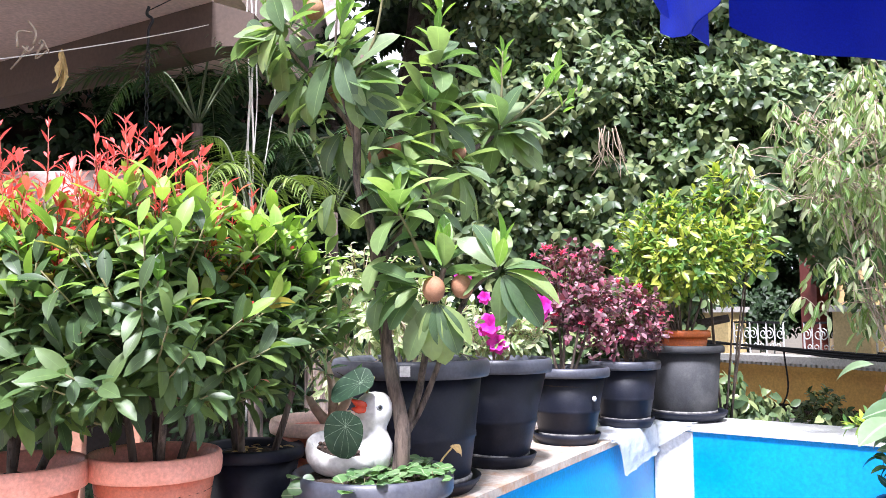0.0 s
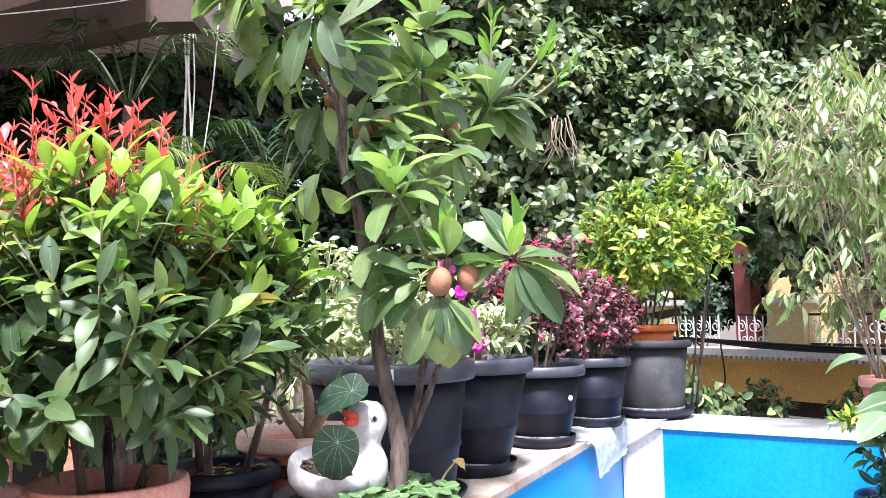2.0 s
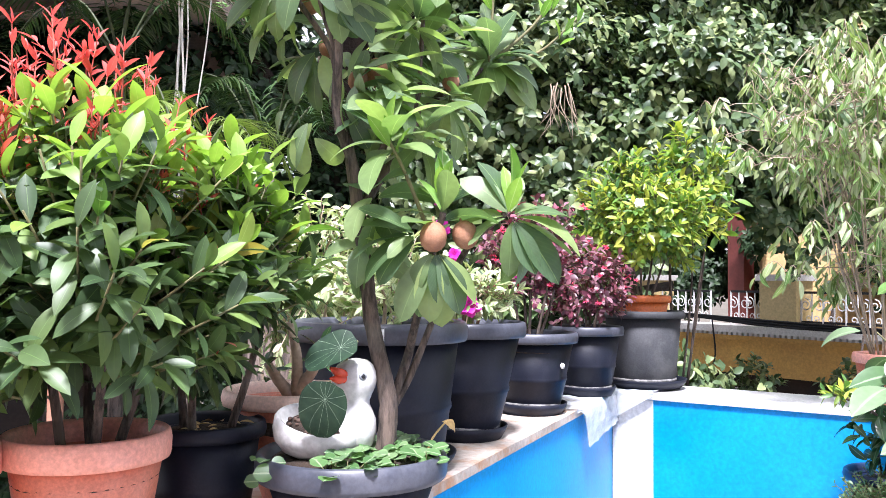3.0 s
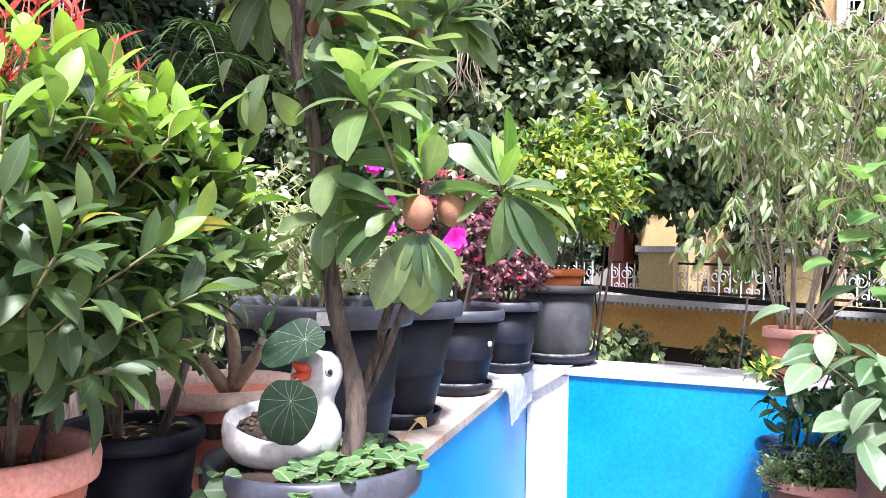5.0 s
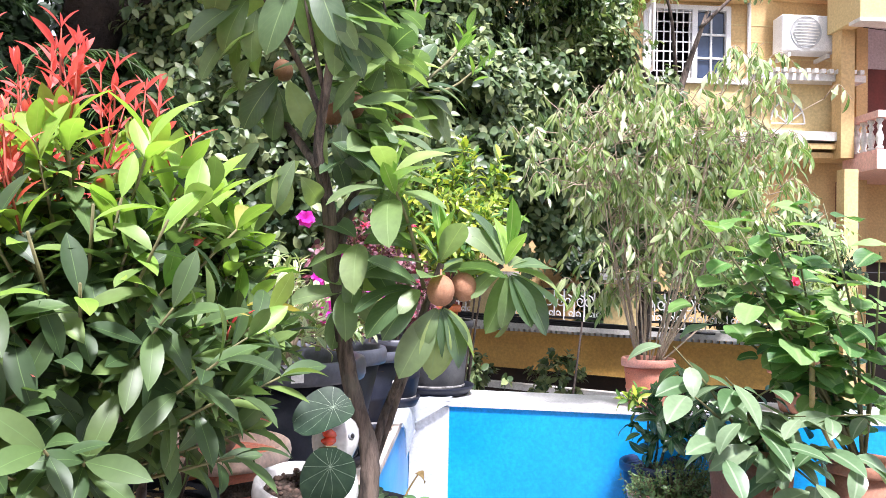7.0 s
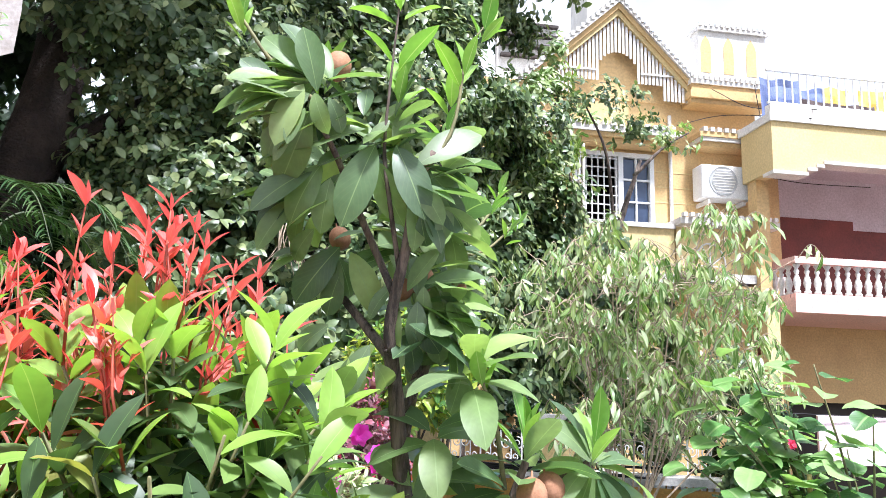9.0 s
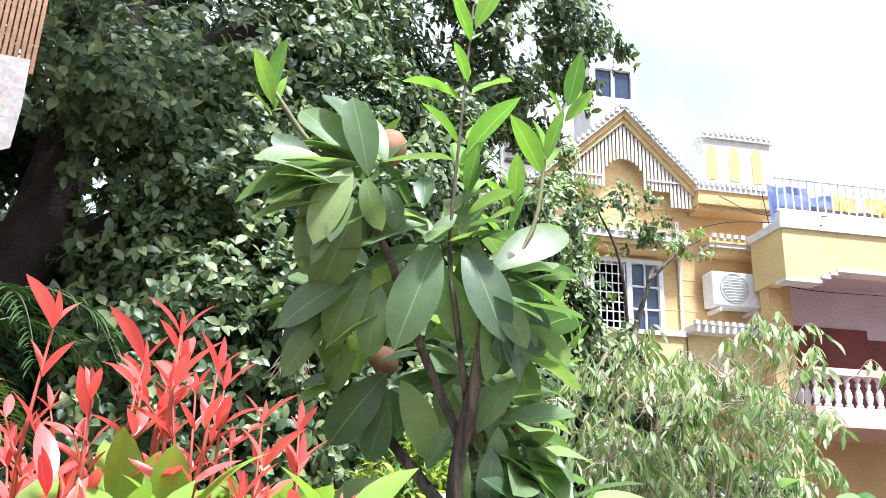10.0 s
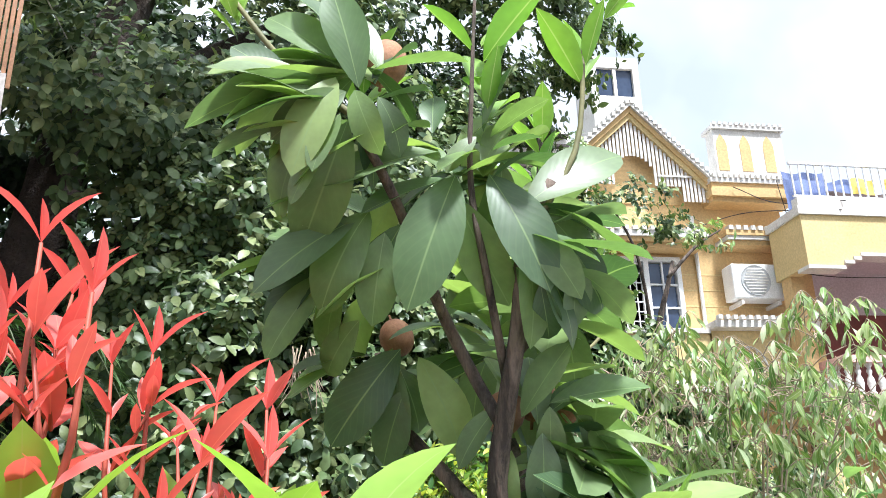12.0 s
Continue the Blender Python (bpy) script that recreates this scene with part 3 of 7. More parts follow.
def pot(label, x, y, base, top, r_rim, r_base, mat, rim_mat, rim_h=0.05, soil=0.05, saucer=0.0, group="pots on the ledge", bands=(0.45,), name="flower_pot", tilt=(0, 0)):
    h = top - base
    ob = thing(name, label, "flower pot", pose(x, y, base, *tilt), group)
    s0 = 0.022 if saucer else 0.0
    rin = r_rim * 0.9
    side = [(r_base * 0.96, s0), (r_base, s0 + 0.012)]
    for t in bands:
        r, z = r_base + (rin - r_base) * t, s0 + (h - s0 - rim_h) * t
        side += [(r - 0.001, z - 0.012), (r + 0.0035, z - 0.006), (r + 0.0035, z + 0.006), (r + 0.001, z + 0.012)]
    side += [(rin, h - rim_h + 0.004), (rin - 0.012, h - rim_h + 0.004), (r_base * 0.9, s0 + 0.05), (0, s0 + 0.05)]
    part("body", mesh_data("body", *lathe([(0, s0)] + side, 56, 0.004, int(x * 100)), mat), ob)
    rim = [(rin - 0.006, h - rim_h), (r_rim * 0.985, h - rim_h - 0.004), (r_rim, h - rim_h + 0.006), (r_rim + 0.001, h - 0.02), (r_rim * 0.985, h - 0.004), (r_rim * 0.955, h), (r_rim * 0.9, h - 0.008), (r_rim * 0.865, h - 0.03),
           (r_rim * 0.85, h - rim_h - 0.02), (rin - 0.014, h - rim_h)]
    part("rim", mesh_data("rim", *lathe(rim, 56, 0.004, int(x * 100)), rim_mat), ob)
    n = 34
    sv, sf = lathe([(r_rim * 0.86, h - soil - 0.03), (r_rim * 0.84, h - soil), (r_rim * 0.6, h - soil + 0.008), (r_rim * 0.3, h - soil + 0.012), (0, h - soil + 0.01)], n)
    sv = [(a, b, c + 0.008 * noise.noise(Vector((a * 40 + x * 9, b * 40, y)))) for a, b, c in sv]
    part("soil", mesh_data("soil", sv, sf, SOIL), ob)
    if saucer:
        part("saucer", mesh_data("saucer", *lathe([(0, 0), (saucer * 0.86, 0), (saucer * 0.97, 0.03), (saucer, 0.046), (saucer * 0.975, 0.047), (saucer * 0.94, 0.032), (saucer * 0.83, 0.012), (0, 0.012)], 48), BLACK), ob)
        part("lime_ring", mesh_data("lime_ring", *lathe([(r_base * 1.0, s0 + 0.014), (r_base * 1.035, s0 + 0.016), (r_base * 1.04, s0 + 0.026), (r_base * 1.012, s0 + 0.03)], 40, 0.012, int(y * 77)), LIME), ob)
    return ob


p1 = pot("big black plastic pot with a wide greyed rim", -0.164, 2.9, LEDGE, 1.388, 0.27, 0.2, BLACK, RIMP, 0.055, saucer=0.24)
sticker = [(0.274 * math.sin(a) * 1.003, -0.274 * math.cos(a) * 1.003, z) for z in (1.388 - LEDGE - 0.045, 1.388 - LEDGE - 0.012) for a in (-0.02, 0.04, 0.1)]
part("sticker", mesh_data("sticker", sticker, [(0, 1, 4, 3), (1, 2, 5, 4)], LABEL), p1, label="small white paper sticker")
pot("tall black plastic pot on a black saucer", 0.125, 3.37, LEDGE, 1.365, 0.222, 0.125, BLACK, RIMP, 0.05, saucer=0.157)
p3 = pot("black plastic pot on a wet black saucer", 0.445, 3.93, LEDGE, 1.295, 0.2, 0.125, BLACK, RIMP, 0.04, saucer=0.155)
part("spot", mesh_data("spot", *moved(lathe([(0, 0.001), (0.012, 0.001), (0.012, -0.004)], 16), pose(0.115, -0.127, 0.21, 84, 0, 42)), LABEL), p3, label="round white paint spot")
pot("black plastic pot standing on the plastic sheet", 0.79, 4.46, LEDGE + 0.006, 1.295, 0.187, 0.125, BLACK, RIMP, 0.04, saucer=0.15)
pot("large dark grey plastic pot on a saucer at the corner", 1.17, 4.8, LEDGE + 0.006, 1.362, 0.222, 0.172, GREYP, GREYP, 0.035, saucer=0.232, bands=())
pot("wide black plastic bowl with a greyed rim", -0.186, 2.2, LEDGE, 1.14, 0.207, 0.14, BLACK, RIMP, 0.05, soil=0.02, bands=())
pot("terracotta plastic pot with a faded pink rim", -0.69, 2.03, LEDGE, 1.21, 0.158, 0.11, TERRA, TERRA_RIM, 0.05, 0.06)
pot("terracotta plastic pot with a bleached rim", -0.96, 1.87, LEDGE, 1.21, 0.17, 0.115, TERRA, TERRA_RIM, 0.055, 0.05)
pot("black plastic pot with dry litter on its soil", -0.535, 2.3, LEDGE, 1.185, 0.142, 0.105, BLACK, BLACK, 0.03, 0.03)
pot("shallow terracotta bowl with a pale rim", -0.37, 2.52, LEDGE, 1.232, 0.174, 0.07, TERRA, PALE_RIM, 0.035, 0.065, bands=())
pot("orange plastic pot set on the grey pot", 1.17, 4.8, 1.314, 1.444, 0.15, 0.12, ORANGE, ORANGE, 0.035, 0.03, bands=())
BESIDE = pose(-0.532, 0.603, 0) @ pose(0, 0, 0, 0, 0, -1.96) @ pose(0.476, -0.605, 0)
before = set(scene.objects)
G2 = "pots by the blue wall"
pot("dark blue plastic pot beside the blue wall", 1.904, 3.925, 0.3, 0.72, 0.18, 0.13, NAVY, NAVY, 0.035, group=G2)
pot("pale clay bowl full of a small-leaved plant", 1.879, 3.784, 0.3, 0.62, 0.2, 0.13, CLAY, TERRA_RIM, 0.04, group=G2, bands=())
pot("weathered clay pot with a thick rim", 1.983, 3.368, 0.3, 0.92, 0.2, 0.13, CLAY, CLAY, 0.05, group=G2)
pot("clay pot standing on the white wall top", 2.02, 4.16, LEDGE, 1.2, 0.14, 0.1, TERRA, TERRA_RIM, 0.04, group=G2)
pot("clay pot standing on the white wall top", 2.72, 3.78, LEDGE, 1.19, 0.19, 0.13, CLAY, TERRA_RIM, 0.045, group=G2)
pot("weathered clay pot among leaves", 2.45, 3.2, 0.3, 0.85, 0.17, 0.12, CLAY, CLAY, 0.045, group=G2)


def set_beside(before):
    """Moves what was built since to its place beside the blue wall."""
    for ob in set(scene.objects) - before:
        if ob.parent is None:
            ob.matrix_basis = BESIDE @ ob.matrix_basis


set_beside(before)

# ---- sapota tree ----
rng = random.Random(3)
tree = thing("sapota_tree", "young sapota tree with brown fruit and leathery leaves", "tree")
part("trunk", mesh_data("trunk", *branch([(-0.115, 2.185, 1.13), (-0.108, 2.185, 1.2), (-0.112, 2.19, 1.27), (-0.145, 2.215, 1.4), (-0.16, 2.23, 1.5), (-0.182, 2.235, 1.66), (-0.2, 2.23, 1.78), (-0.225, 2.21, 1.85)], 0.0215, 0.013, 12, 5, 0.16), BARK), tree)
STEMS = [
    ([(-0.222, 2.21, 1.84), (-0.23, 2.2, 1.89), (-0.228, 2.18, 1.96), (-0.222, 2.155, 2.05), (-0.224, 2.135, 2.13), (-0.2, 2.11, 2.2)], 0.0125, 0.007),
    ([(-0.226, 2.18, 1.99), (-0.262, 2.155, 2.1), (-0.28, 2.15, 2.2), (-0.275, 2.145, 2.34), (-0.25, 2.15, 2.62)], 0.0054, 0.0016),
    ([(-0.228, 2.19, 1.94), (-0.25, 2.235, 2.03), (-0.305, 2.215, 2.11), (-0.36, 2.18, 2.18), (-0.42, 2.155, 2.25)], 0.0075, 0.005),
    ([(-0.21, 2.215, 1.82), (-0.24, 2.3, 1.9), (-0.28, 2.36, 1.98), (-0.29, 2.37, 2.05)], 0.01, 0.006),
    ([(-0.19, 2.235, 1.72), (-0.12, 2.25, 1.83), (-0.125, 2.26, 1.95)], 0.009, 0.006),
    ([(-0.18, 2.235, 1.66), (-0.08, 2.36, 1.85), (0.0, 2.52, 1.99), (0.14, 2.67, 2.11)], 0.012, 0.007),
    ([(0.145, 2.67, 2.12), (0.155, 2.66, 2.25), (0.16, 2.66, 2.38)], 0.005, 0.003),
    ([(0.16, 2.67, 2.13), (0.27, 2.67, 2.23), (0.33, 2.68, 2.32)], 0.005, 0.003),
    ([(0.16, 2.67, 2.12), (0.29, 2.68, 2.16), (0.4, 2.68, 2.26)], 0.004, 0.003),
    ([(-0.045, 2.4, 2.06), (-0.035, 2.37, 2.24), (-0.02, 2.36, 2.42)], 0.006, 0.004),
    ([(-0.08, 2.36, 1.85), (-0.05, 2.38, 1.96), (-0.045, 2.4, 2.06)], 0.007, 0.005),
    ([(-0.108, 2.19, 1.225), (-0.07, 2.21, 1.33), (-0.05, 2.17, 1.42), (-0.02, 2.13, 1.55), (0.005, 2.1, 1.65)], 0.011, 0.007),
    ([(-0.105, 2.185, 1.22), (-0.06, 2.22, 1.3), (0.0, 2.22, 1.45), (0.06, 2.15, 1.58), (0.135, 2.08, 1.65)], 0.009, 0.006),
    ([(-0.02, 2.13, 1.6), (-0.07, 2.09, 1.72), (-0.11, 2.08, 1.8)], 0.005, 0.003),
    ([(-0.24, 2.13, 2.12), (-0.17, 2.1, 2.24), (-0.14, 2.1, 2.4), (-0.1, 2.1, 2.47)], 0.0045, 0.0015),
    ([(-0.375, 2.22, 2.28), (-0.46, 2.26, 2.36), (-0.52, 2.29, 2.45)], 0.005, 0.003),
]
for k, (pts, a, b) in enumerate(STEMS):
    part("branch", mesh_data("branch", *branch(pts, a, b, 8, 5, 0.1, k), BARK if a > 0.005 else GREENTWIG), tree)
SAPSHAPES = [leaf_shape(0.148, 0.062, 0.24, 0.6, 10, 0.56, 0, 0.03, 0.76), leaf_shape(0.135, 0.06, 0.32, 0.3, 10, 0.58, 0.2, 0.04, 0.76), leaf_shape(0.148, 0.064, 0.18, 1.1, 10, 0.56, -0.2, 0.03, 0.76), leaf_shape(0.13, 0.058, 0.14, 0.85, 10, 0.56, 0.3, 0.1, 0.76)]
sap, sapy = Leaves(SAPSHAPES, LEAF_SAP), Leaves([leaf_shape(0.11, 0.042, 0.4, 0.3, 7), leaf_shape(0.085, 0.03, 0.5, 0.15, 7)], LEAF_YOUNG)


FRUITS = [(-0.016, 2.0, 1.597), (0.051, 2.04, 1.604), (-0.365, 2.17, 2.355), (-0.345, 2.16, 2.35), (-0.16, 2.2, 1.98)]


def rosette(L, c, axis, n, spread=(0.5, 1.7), size=1.0, turn=0.0):
    axis = Vector(axis).normalized()
    s = axis.orthogonal().normalized()
    u = axis.cross(s)
    for k in range(n):
        a = turn + k * 2.4 + rng.uniform(-0.3, 0.3)
        e = spread[0] + (spread[1] - spread[0]) * (k + 0.5) / n + rng.uniform(-0.12, 0.12)
        d = axis * math.cos(e) + (s * math.cos(a) + u * math.sin(a)) * math.sin(e)
        p = Vector(c) - axis * (0.05 * k / n) + d * 0.008
        # hanging leaves turn their upper face outwards
        out = axis if e < 1.5 else (d - axis * d.dot(axis)).normalized() + axis * 0.2
        m = along(p, d, out, size * rng.uniform(0.8, 1.12), rng.uniform(-0.35, 0.35))
        if all((p + d * (0.07 * size) - Vector(q)).length > 0.055 for q in FRUITS):
            L.add(m, rng.randrange(len(L.shapes)))


# leaves of the two fruiting rosettes, each by its direction and size
HANGING = {
    (-0.012, 2.065, 1.572): [(-0.6, -0.3, -0.75, 0.72), (-0.38, -0.1, -1, 1.05), (-0.12, -0.3, -1, 1.1), (0.08, -0.5, -1, 0.8), (0.32, -0.35, -1, 1.05), (0.5, 0.0, -0.9, 0.95), (0.1, 0.1, -1, 1.1), (-0.2, 0.25, -1, 1.05)],
    (-0.045, 2.075, 1.6): [(-1, -0.25, -0.3, 1.0), (-0.9, -0.35, -0.62, 0.95), (-1, 0.1, 0.08, 1.05), (-0.9, 0.3, 0.3, 1.0), (-0.75, -0.2, 0.45, 0.9), (-0.7, -0.55, -0.2, 0.6)],
    (0.145, 2.08, 1.64): [(1, -0.1, 0.38, 0.95), (1, -0.25, 0.02, 1.1), (1, 0.05, -0.42, 1.05), (0.75, -0.3, -0.8, 1.05), (0.25, -0.35, -1, 0.85), (0.0, -0.2, -1, 0.75), (0.4, 0.2, -1, 1.1), (-1, 0.0, 0.25, 0.8), (-0.85, -0.25, -0.15, 0.8), (-0.6, -0.2, 0.75, 0.95), (-0.3, 0.1, 1, 0.9), (0.1, 0.15, 1, 0.85), (0.6, 0.4, 0.5, 0.9), (0.3, 0.6, -0.6, 1.0)],
    (0.15, 2.665, 2.135): [(-0.5, -0.3, 1, 1.0), (-0.2, -0.35, 1, 0.95), (0.3, -0.3, 1, 0.95), (1, -0.4, 0.25, 1.1), (1, -0.5, -0.3, 1.2), (0.8, -0.5, -0.5, 1.0), (0.75, -0.3, -1, 1.25), (0.55, -0.6, -0.9, 1.1), (0.1, -0.6, -0.9, 0.9), (-0.2, -0.5, -1, 1.0), (-0.5, -0.3, -0.9, 1.0), (-1, -0.3, -0.35, 1.1), (-1, -0.4, 0.15, 1.15), (-0.8, -0.4, 0.5, 1.1), (-0.6, -0.7, -0.2, 0.8)],
}
for base, ways in HANGING.items():
    for dx, dy, dz, s in ways:
        d = Vector((dx * (1.7 if dz < -0.8 else 1.0), dy, dz)).normalized()
        face = Vector((0.3 * d.x, d.y - 0.8, 0.45 + 0.9 * (1 - abs(d.z)))) if dz < -0.5 else Vector((0, -0.35, 1)) if dz < 0.6 else Vector((-d.x, -0.6, 0.3))
        sap.add(along(Vector(base) + d * 0.012, d, face, s * rng.uniform(0.97, 1.05), rng.uniform(-0.25, 0.25)), rng.randrange(4))

# the crown's upper sprays, seen square on from the terrace: each leaf by its clock angle, size and lean towards the terrace
ACROSS, NEAR = Vector((0.869, -0.495, 0)), Vector((-0.47, -0.82, -0.3))


def spray(c, leaves, young=False):
    fuller = leaves + [(g + rng.uniform(-30, 30), z * rng.uniform(0.75, 0.95), q - rng.uniform(0.2, 0.7)) for g, z, q in leaves]
    for k, (deg, size, lean) in enumerate(fuller):
        a = radians(deg)
        d = (ACROSS * math.cos(a) + Vector((0, 0, math.sin(a))) + NEAR * lean).normalized()
        up = d.z
        face = NEAR * 0.8 + Vector((0, 0, 0.45)) + d * 0.3 if up < -0.45 else NEAR * 0.35 + Vector((0, 0, 1)) if up < 0.6 else NEAR * 0.6 - ACROSS * d.dot(ACROSS) + Vector((0, 0, 0.3))
        face += Vector((rng.uniform(-0.3, 0.3), rng.uniform(-0.3, 0.3), rng.uniform(-0.2, 0.2)))
        L = sapy if young else sap
        slip = 0.025 if k < len(leaves) else 0.05
        foot = Vector(c) + ACROSS * rng.uniform(-slip, slip) + Vector((0, 0, rng.uniform(-1.4, 0.8) * slip))
        L.add(along(foot + d * 0.014, d, face, size * rng.uniform(0.96, 1.06), rng.uniform(-0.3, 0.3)), rng.choice((0, 2, 3)) if up < -0.45 else rng.choice((1, 1, 0)))


spray((-0.425, 2.15, 2.285), [(184, 1.0, 0.2), (176, 0.95, 0.0), (158, 0.9, -0.2), (143, 0.85, 0.5), (133, 1.0, -0.1), (118, 1.0, -0.2), (100, 0.85, 0.3), (160, 0.65, 0.7), (180, 0.8, 0.6), (240, 0.55, 0.7), (210, 0.65, 0.6), (245, 0.85, 0.5), (222, 1.0, 0.0), (190, 0.75, 0.3), (250, 1.0, -0.2), (285, 0.55, 0.6), (15, 0.75, 0.0), (30, 0.55, -0.4), (200, 0.9, -0.5), (300, 0.8, -0.5), (75, 0.7, -0.4)])
spray((-0.28, 2.155, 2.23), [(190, 1.0, 0.5), (200, 0.5, 0.8), (20, 0.5, 0.9), (248, 1.1, 0.45), (300, 1.05, 0.5), (195, 0.85, -0.2), (25, 0.55, 0.3), (65, 0.65, -0.1), (130, 0.75, -0.2), (72, 0.7, 0.2), (50, 0.8, -0.3), (8, 1.0, -0.4), (40, 0.55, 0.4), (320, 0.75, 0.2), (150, 0.65, -0.5)])
spray((-0.235, 2.12, 2.15), [(38, 1.0, 0.0), (0, 1.0, -0.1), (327, 0.95, -0.1), (310, 1.0, -0.2), (300, 0.6, 0.4), (284, 0.9, 0.0), (318, 0.9, -0.5), (60, 0.7, -0.4), (20, 0.85, -0.5), (345, 0.65, 0.3)])
spray((-0.365, 2.27, 2.14), [(198, 1.0, 0.1), (210, 0.9, 0.1), (205, 0.65, 0.4), (170, 0.85, 0.2), (165, 0.65, 0.3), (225, 0.8, 0.2), (150, 0.8, -0.4), (240, 0.8, -0.2), (185, 0.75, -0.4), (0, 0.6, -0.3), (30, 0.5, 0.2)])
spray((-0.3, 2.31, 2.06), [(228, 1.0, 0.4), (302, 0.85, 0.3), (200, 0.85, -0.2), (268, 0.85, 0.0), (250, 0.8, -0.4), (320, 0.7, -0.4), (180, 0.7, 0.2), (30, 0.6, -0.2)])
spray((-0.19, 2.18, 1.945), [(60, 0.75, 0.2), (15, 0.85, 0.0), (345, 0.9, 0.1), (310, 0.75, 0.3), (270, 0.6, 0.5), (40, 0.8, -0.3), (330, 0.95, -0.3), (285, 0.8, -0.1), (250, 0.6, 0.3), (0, 0.9, -0.4), (120, 0.5, -0.4)])
spray((-0.36, 2.2, 2.17), [(205, 0.9, 0.5), (235, 0.95, 0.4), (170, 0.7, 0.5), (260, 0.8, 0.3)])
spray((-0.13, 2.3, 2.03), [(350, 0.9, 0.2), (320, 0.9, 0.0), (295, 0.9, 0.3), (15, 0.8, -0.2), (60, 0.7, 0.1), (270, 0.8, -0.2)])
spray((-0.3, 2.17, 1.86), [(240, 0.8, 0.2), (200, 0.7, 0.1), (280, 0.8, 0.1)])

ROSETTES = [  # centre, axis, leaves, from angle, to angle, size
    ((0.005, 2.11, 1.66), (0.1, 0.1, 1), 6, 0.6, 1.5, 0.95),
    ((0.15, 2.67, 2.138), (0.15, -0.2, 1), 7, 0.3, 1.2, 1.1), ((-0.04, 2.48, 2.13), (0.15, -0.35, 1), 14, 0.5, 2.2, 1.1), ((0.03, 2.44, 1.99), (0.3, -0.35, 1), 12, 0.7, 2.4, 1.0), ((-0.03, 2.36, 2.26), (0.2, -0.2, 1), 9, 0.4, 1.9, 1.0),
    ((-0.1, 2.2, 1.93), (0.3, -0.3, 1), 12, 0.7, 2.4, 0.9), ((-0.035, 2.23, 1.85), (0.3, -0.3, 1), 9, 0.6, 2.2, 0.85), ((-0.11, 2.1, 1.82), (-0.1, -0.2, 1), 7, 0.5, 1.6, 0.9), ((-0.15, 2.17, 1.7), (-0.3, -0.4, 0.8), 6, 0.9, 2.3, 0.95),
    ((-0.17, 2.2, 1.6), (-0.3, -0.5, 0.5), 7, 1.2, 2.3, 0.85), ((-0.05, 2.3, 2.13), (0.4, 0.3, 1), 7, 0.6, 2.2, 0.95),
]
for c, ax, n, e0, e1, size in ROSETTES:
    rosette(sap, c, ax, round(n * 1.4), (e0, e1), size * 1.04, rng.random() * 6)
sap.single("leaf", tree, 420)
for c, ax, n, e0, e1, size in [((0.005, 2.1, 1.69), (0.05, -0.1, 1), 6, 0.1, 0.7, 1.0), ((0.145, 2.075, 1.68), (0.2, -0.1, 1), 4, 0.1, 0.5, 1.0), ((0.155, 2.66, 2.3), (0, 0, 1), 4, 0.3, 0.8, 0.7), ((0.16, 2.66, 2.37), (0, 0, 1), 5, 0.15, 0.7, 0.65), ((-0.03, 2.36, 2.33), (0, 0, 1), 4, 0.3, 0.9, 0.8), ((-0.02, 2.36, 2.41), (0, 0, 1), 5, 0.15, 0.7, 0.8),
                                ((0.3, 2.68, 2.27), (0.3, 0, 1), 4, 0.2, 0.9, 0.65), ((0.33, 2.68, 2.31), (0.2, 0, 1), 4, 0.15, 0.8, 0.6), ((0.36, 2.68, 2.21), (0.5, 0, 1), 4, 0.2, 0.9, 0.65), ((0.4, 2.68, 2.25), (0.3, 0, 1), 4, 0.15, 0.8, 0.6), ((-0.11, 2.08, 1.8), (-0.3, 0, 1), 4, 0.2, 0.8, 0.9), ((-0.265, 2.145, 2.37), (0, 0, 1), 4, 0.5, 1.0, 1.0),
                                ((-0.255, 2.15, 2.48), (0, 0, 1), 4, 0.5, 1.0, 1.0), ((-0.25, 2.15, 2.58), (0, 0, 1), 4, 0.4, 0.9, 1.0), ((-0.145, 2.1, 2.36), (0.1, 0, 1), 4, 0.3, 0.8, 0.9), ((-0.1, 2.1, 2.46), (0.4, 0, 1), 5, 0.2, 0.8, 0.9),
                                ((-0.52, 2.29, 2.44), (-0.2, 0, 1), 6, 0.1, 0.6, 0.8), ((-0.37, 2.24, 2.34), (0.1, 0, 1), 5, 0.2, 0.7, 1.1), ((-0.26, 2.14, 2.3), (0.1, 0, 1), 5, 0.2, 0.8, 1.05)]:
    rosette(sapy, c, ax, n, (e0, e1), size, rng.random() * 6)
sapy.single("young_leaf", tree)


def fruit(c, r, ax=(0, 0, -1)):
    prof = [(0, -r * 1.12), (r * 0.3, -r * 1.1), (r * 0.62, -r * 0.93), (r * 0.88, -r * 0.6), (r * 1.0, -r * 0.1), (r * 0.97, r * 0.3), (r * 0.8, r * 0.7), (r * 0.5, r * 0.98), (r * 0.2, r * 1.1), (r * 0.08, r * 1.12), (r * 0.07, r * 1.5), (0, r * 1.5)]
    q = Vector((0, 0, -1)).rotation_difference(Vector(ax)).to_matrix().to_4x4()
    q.translation = Vector(c)
    part("fruit", mesh_data("fruit", *lathe(prof, 24, 0.015, int(c[0] * 999)), FRUIT), tree, q, "round brown rough-skinned fruit")


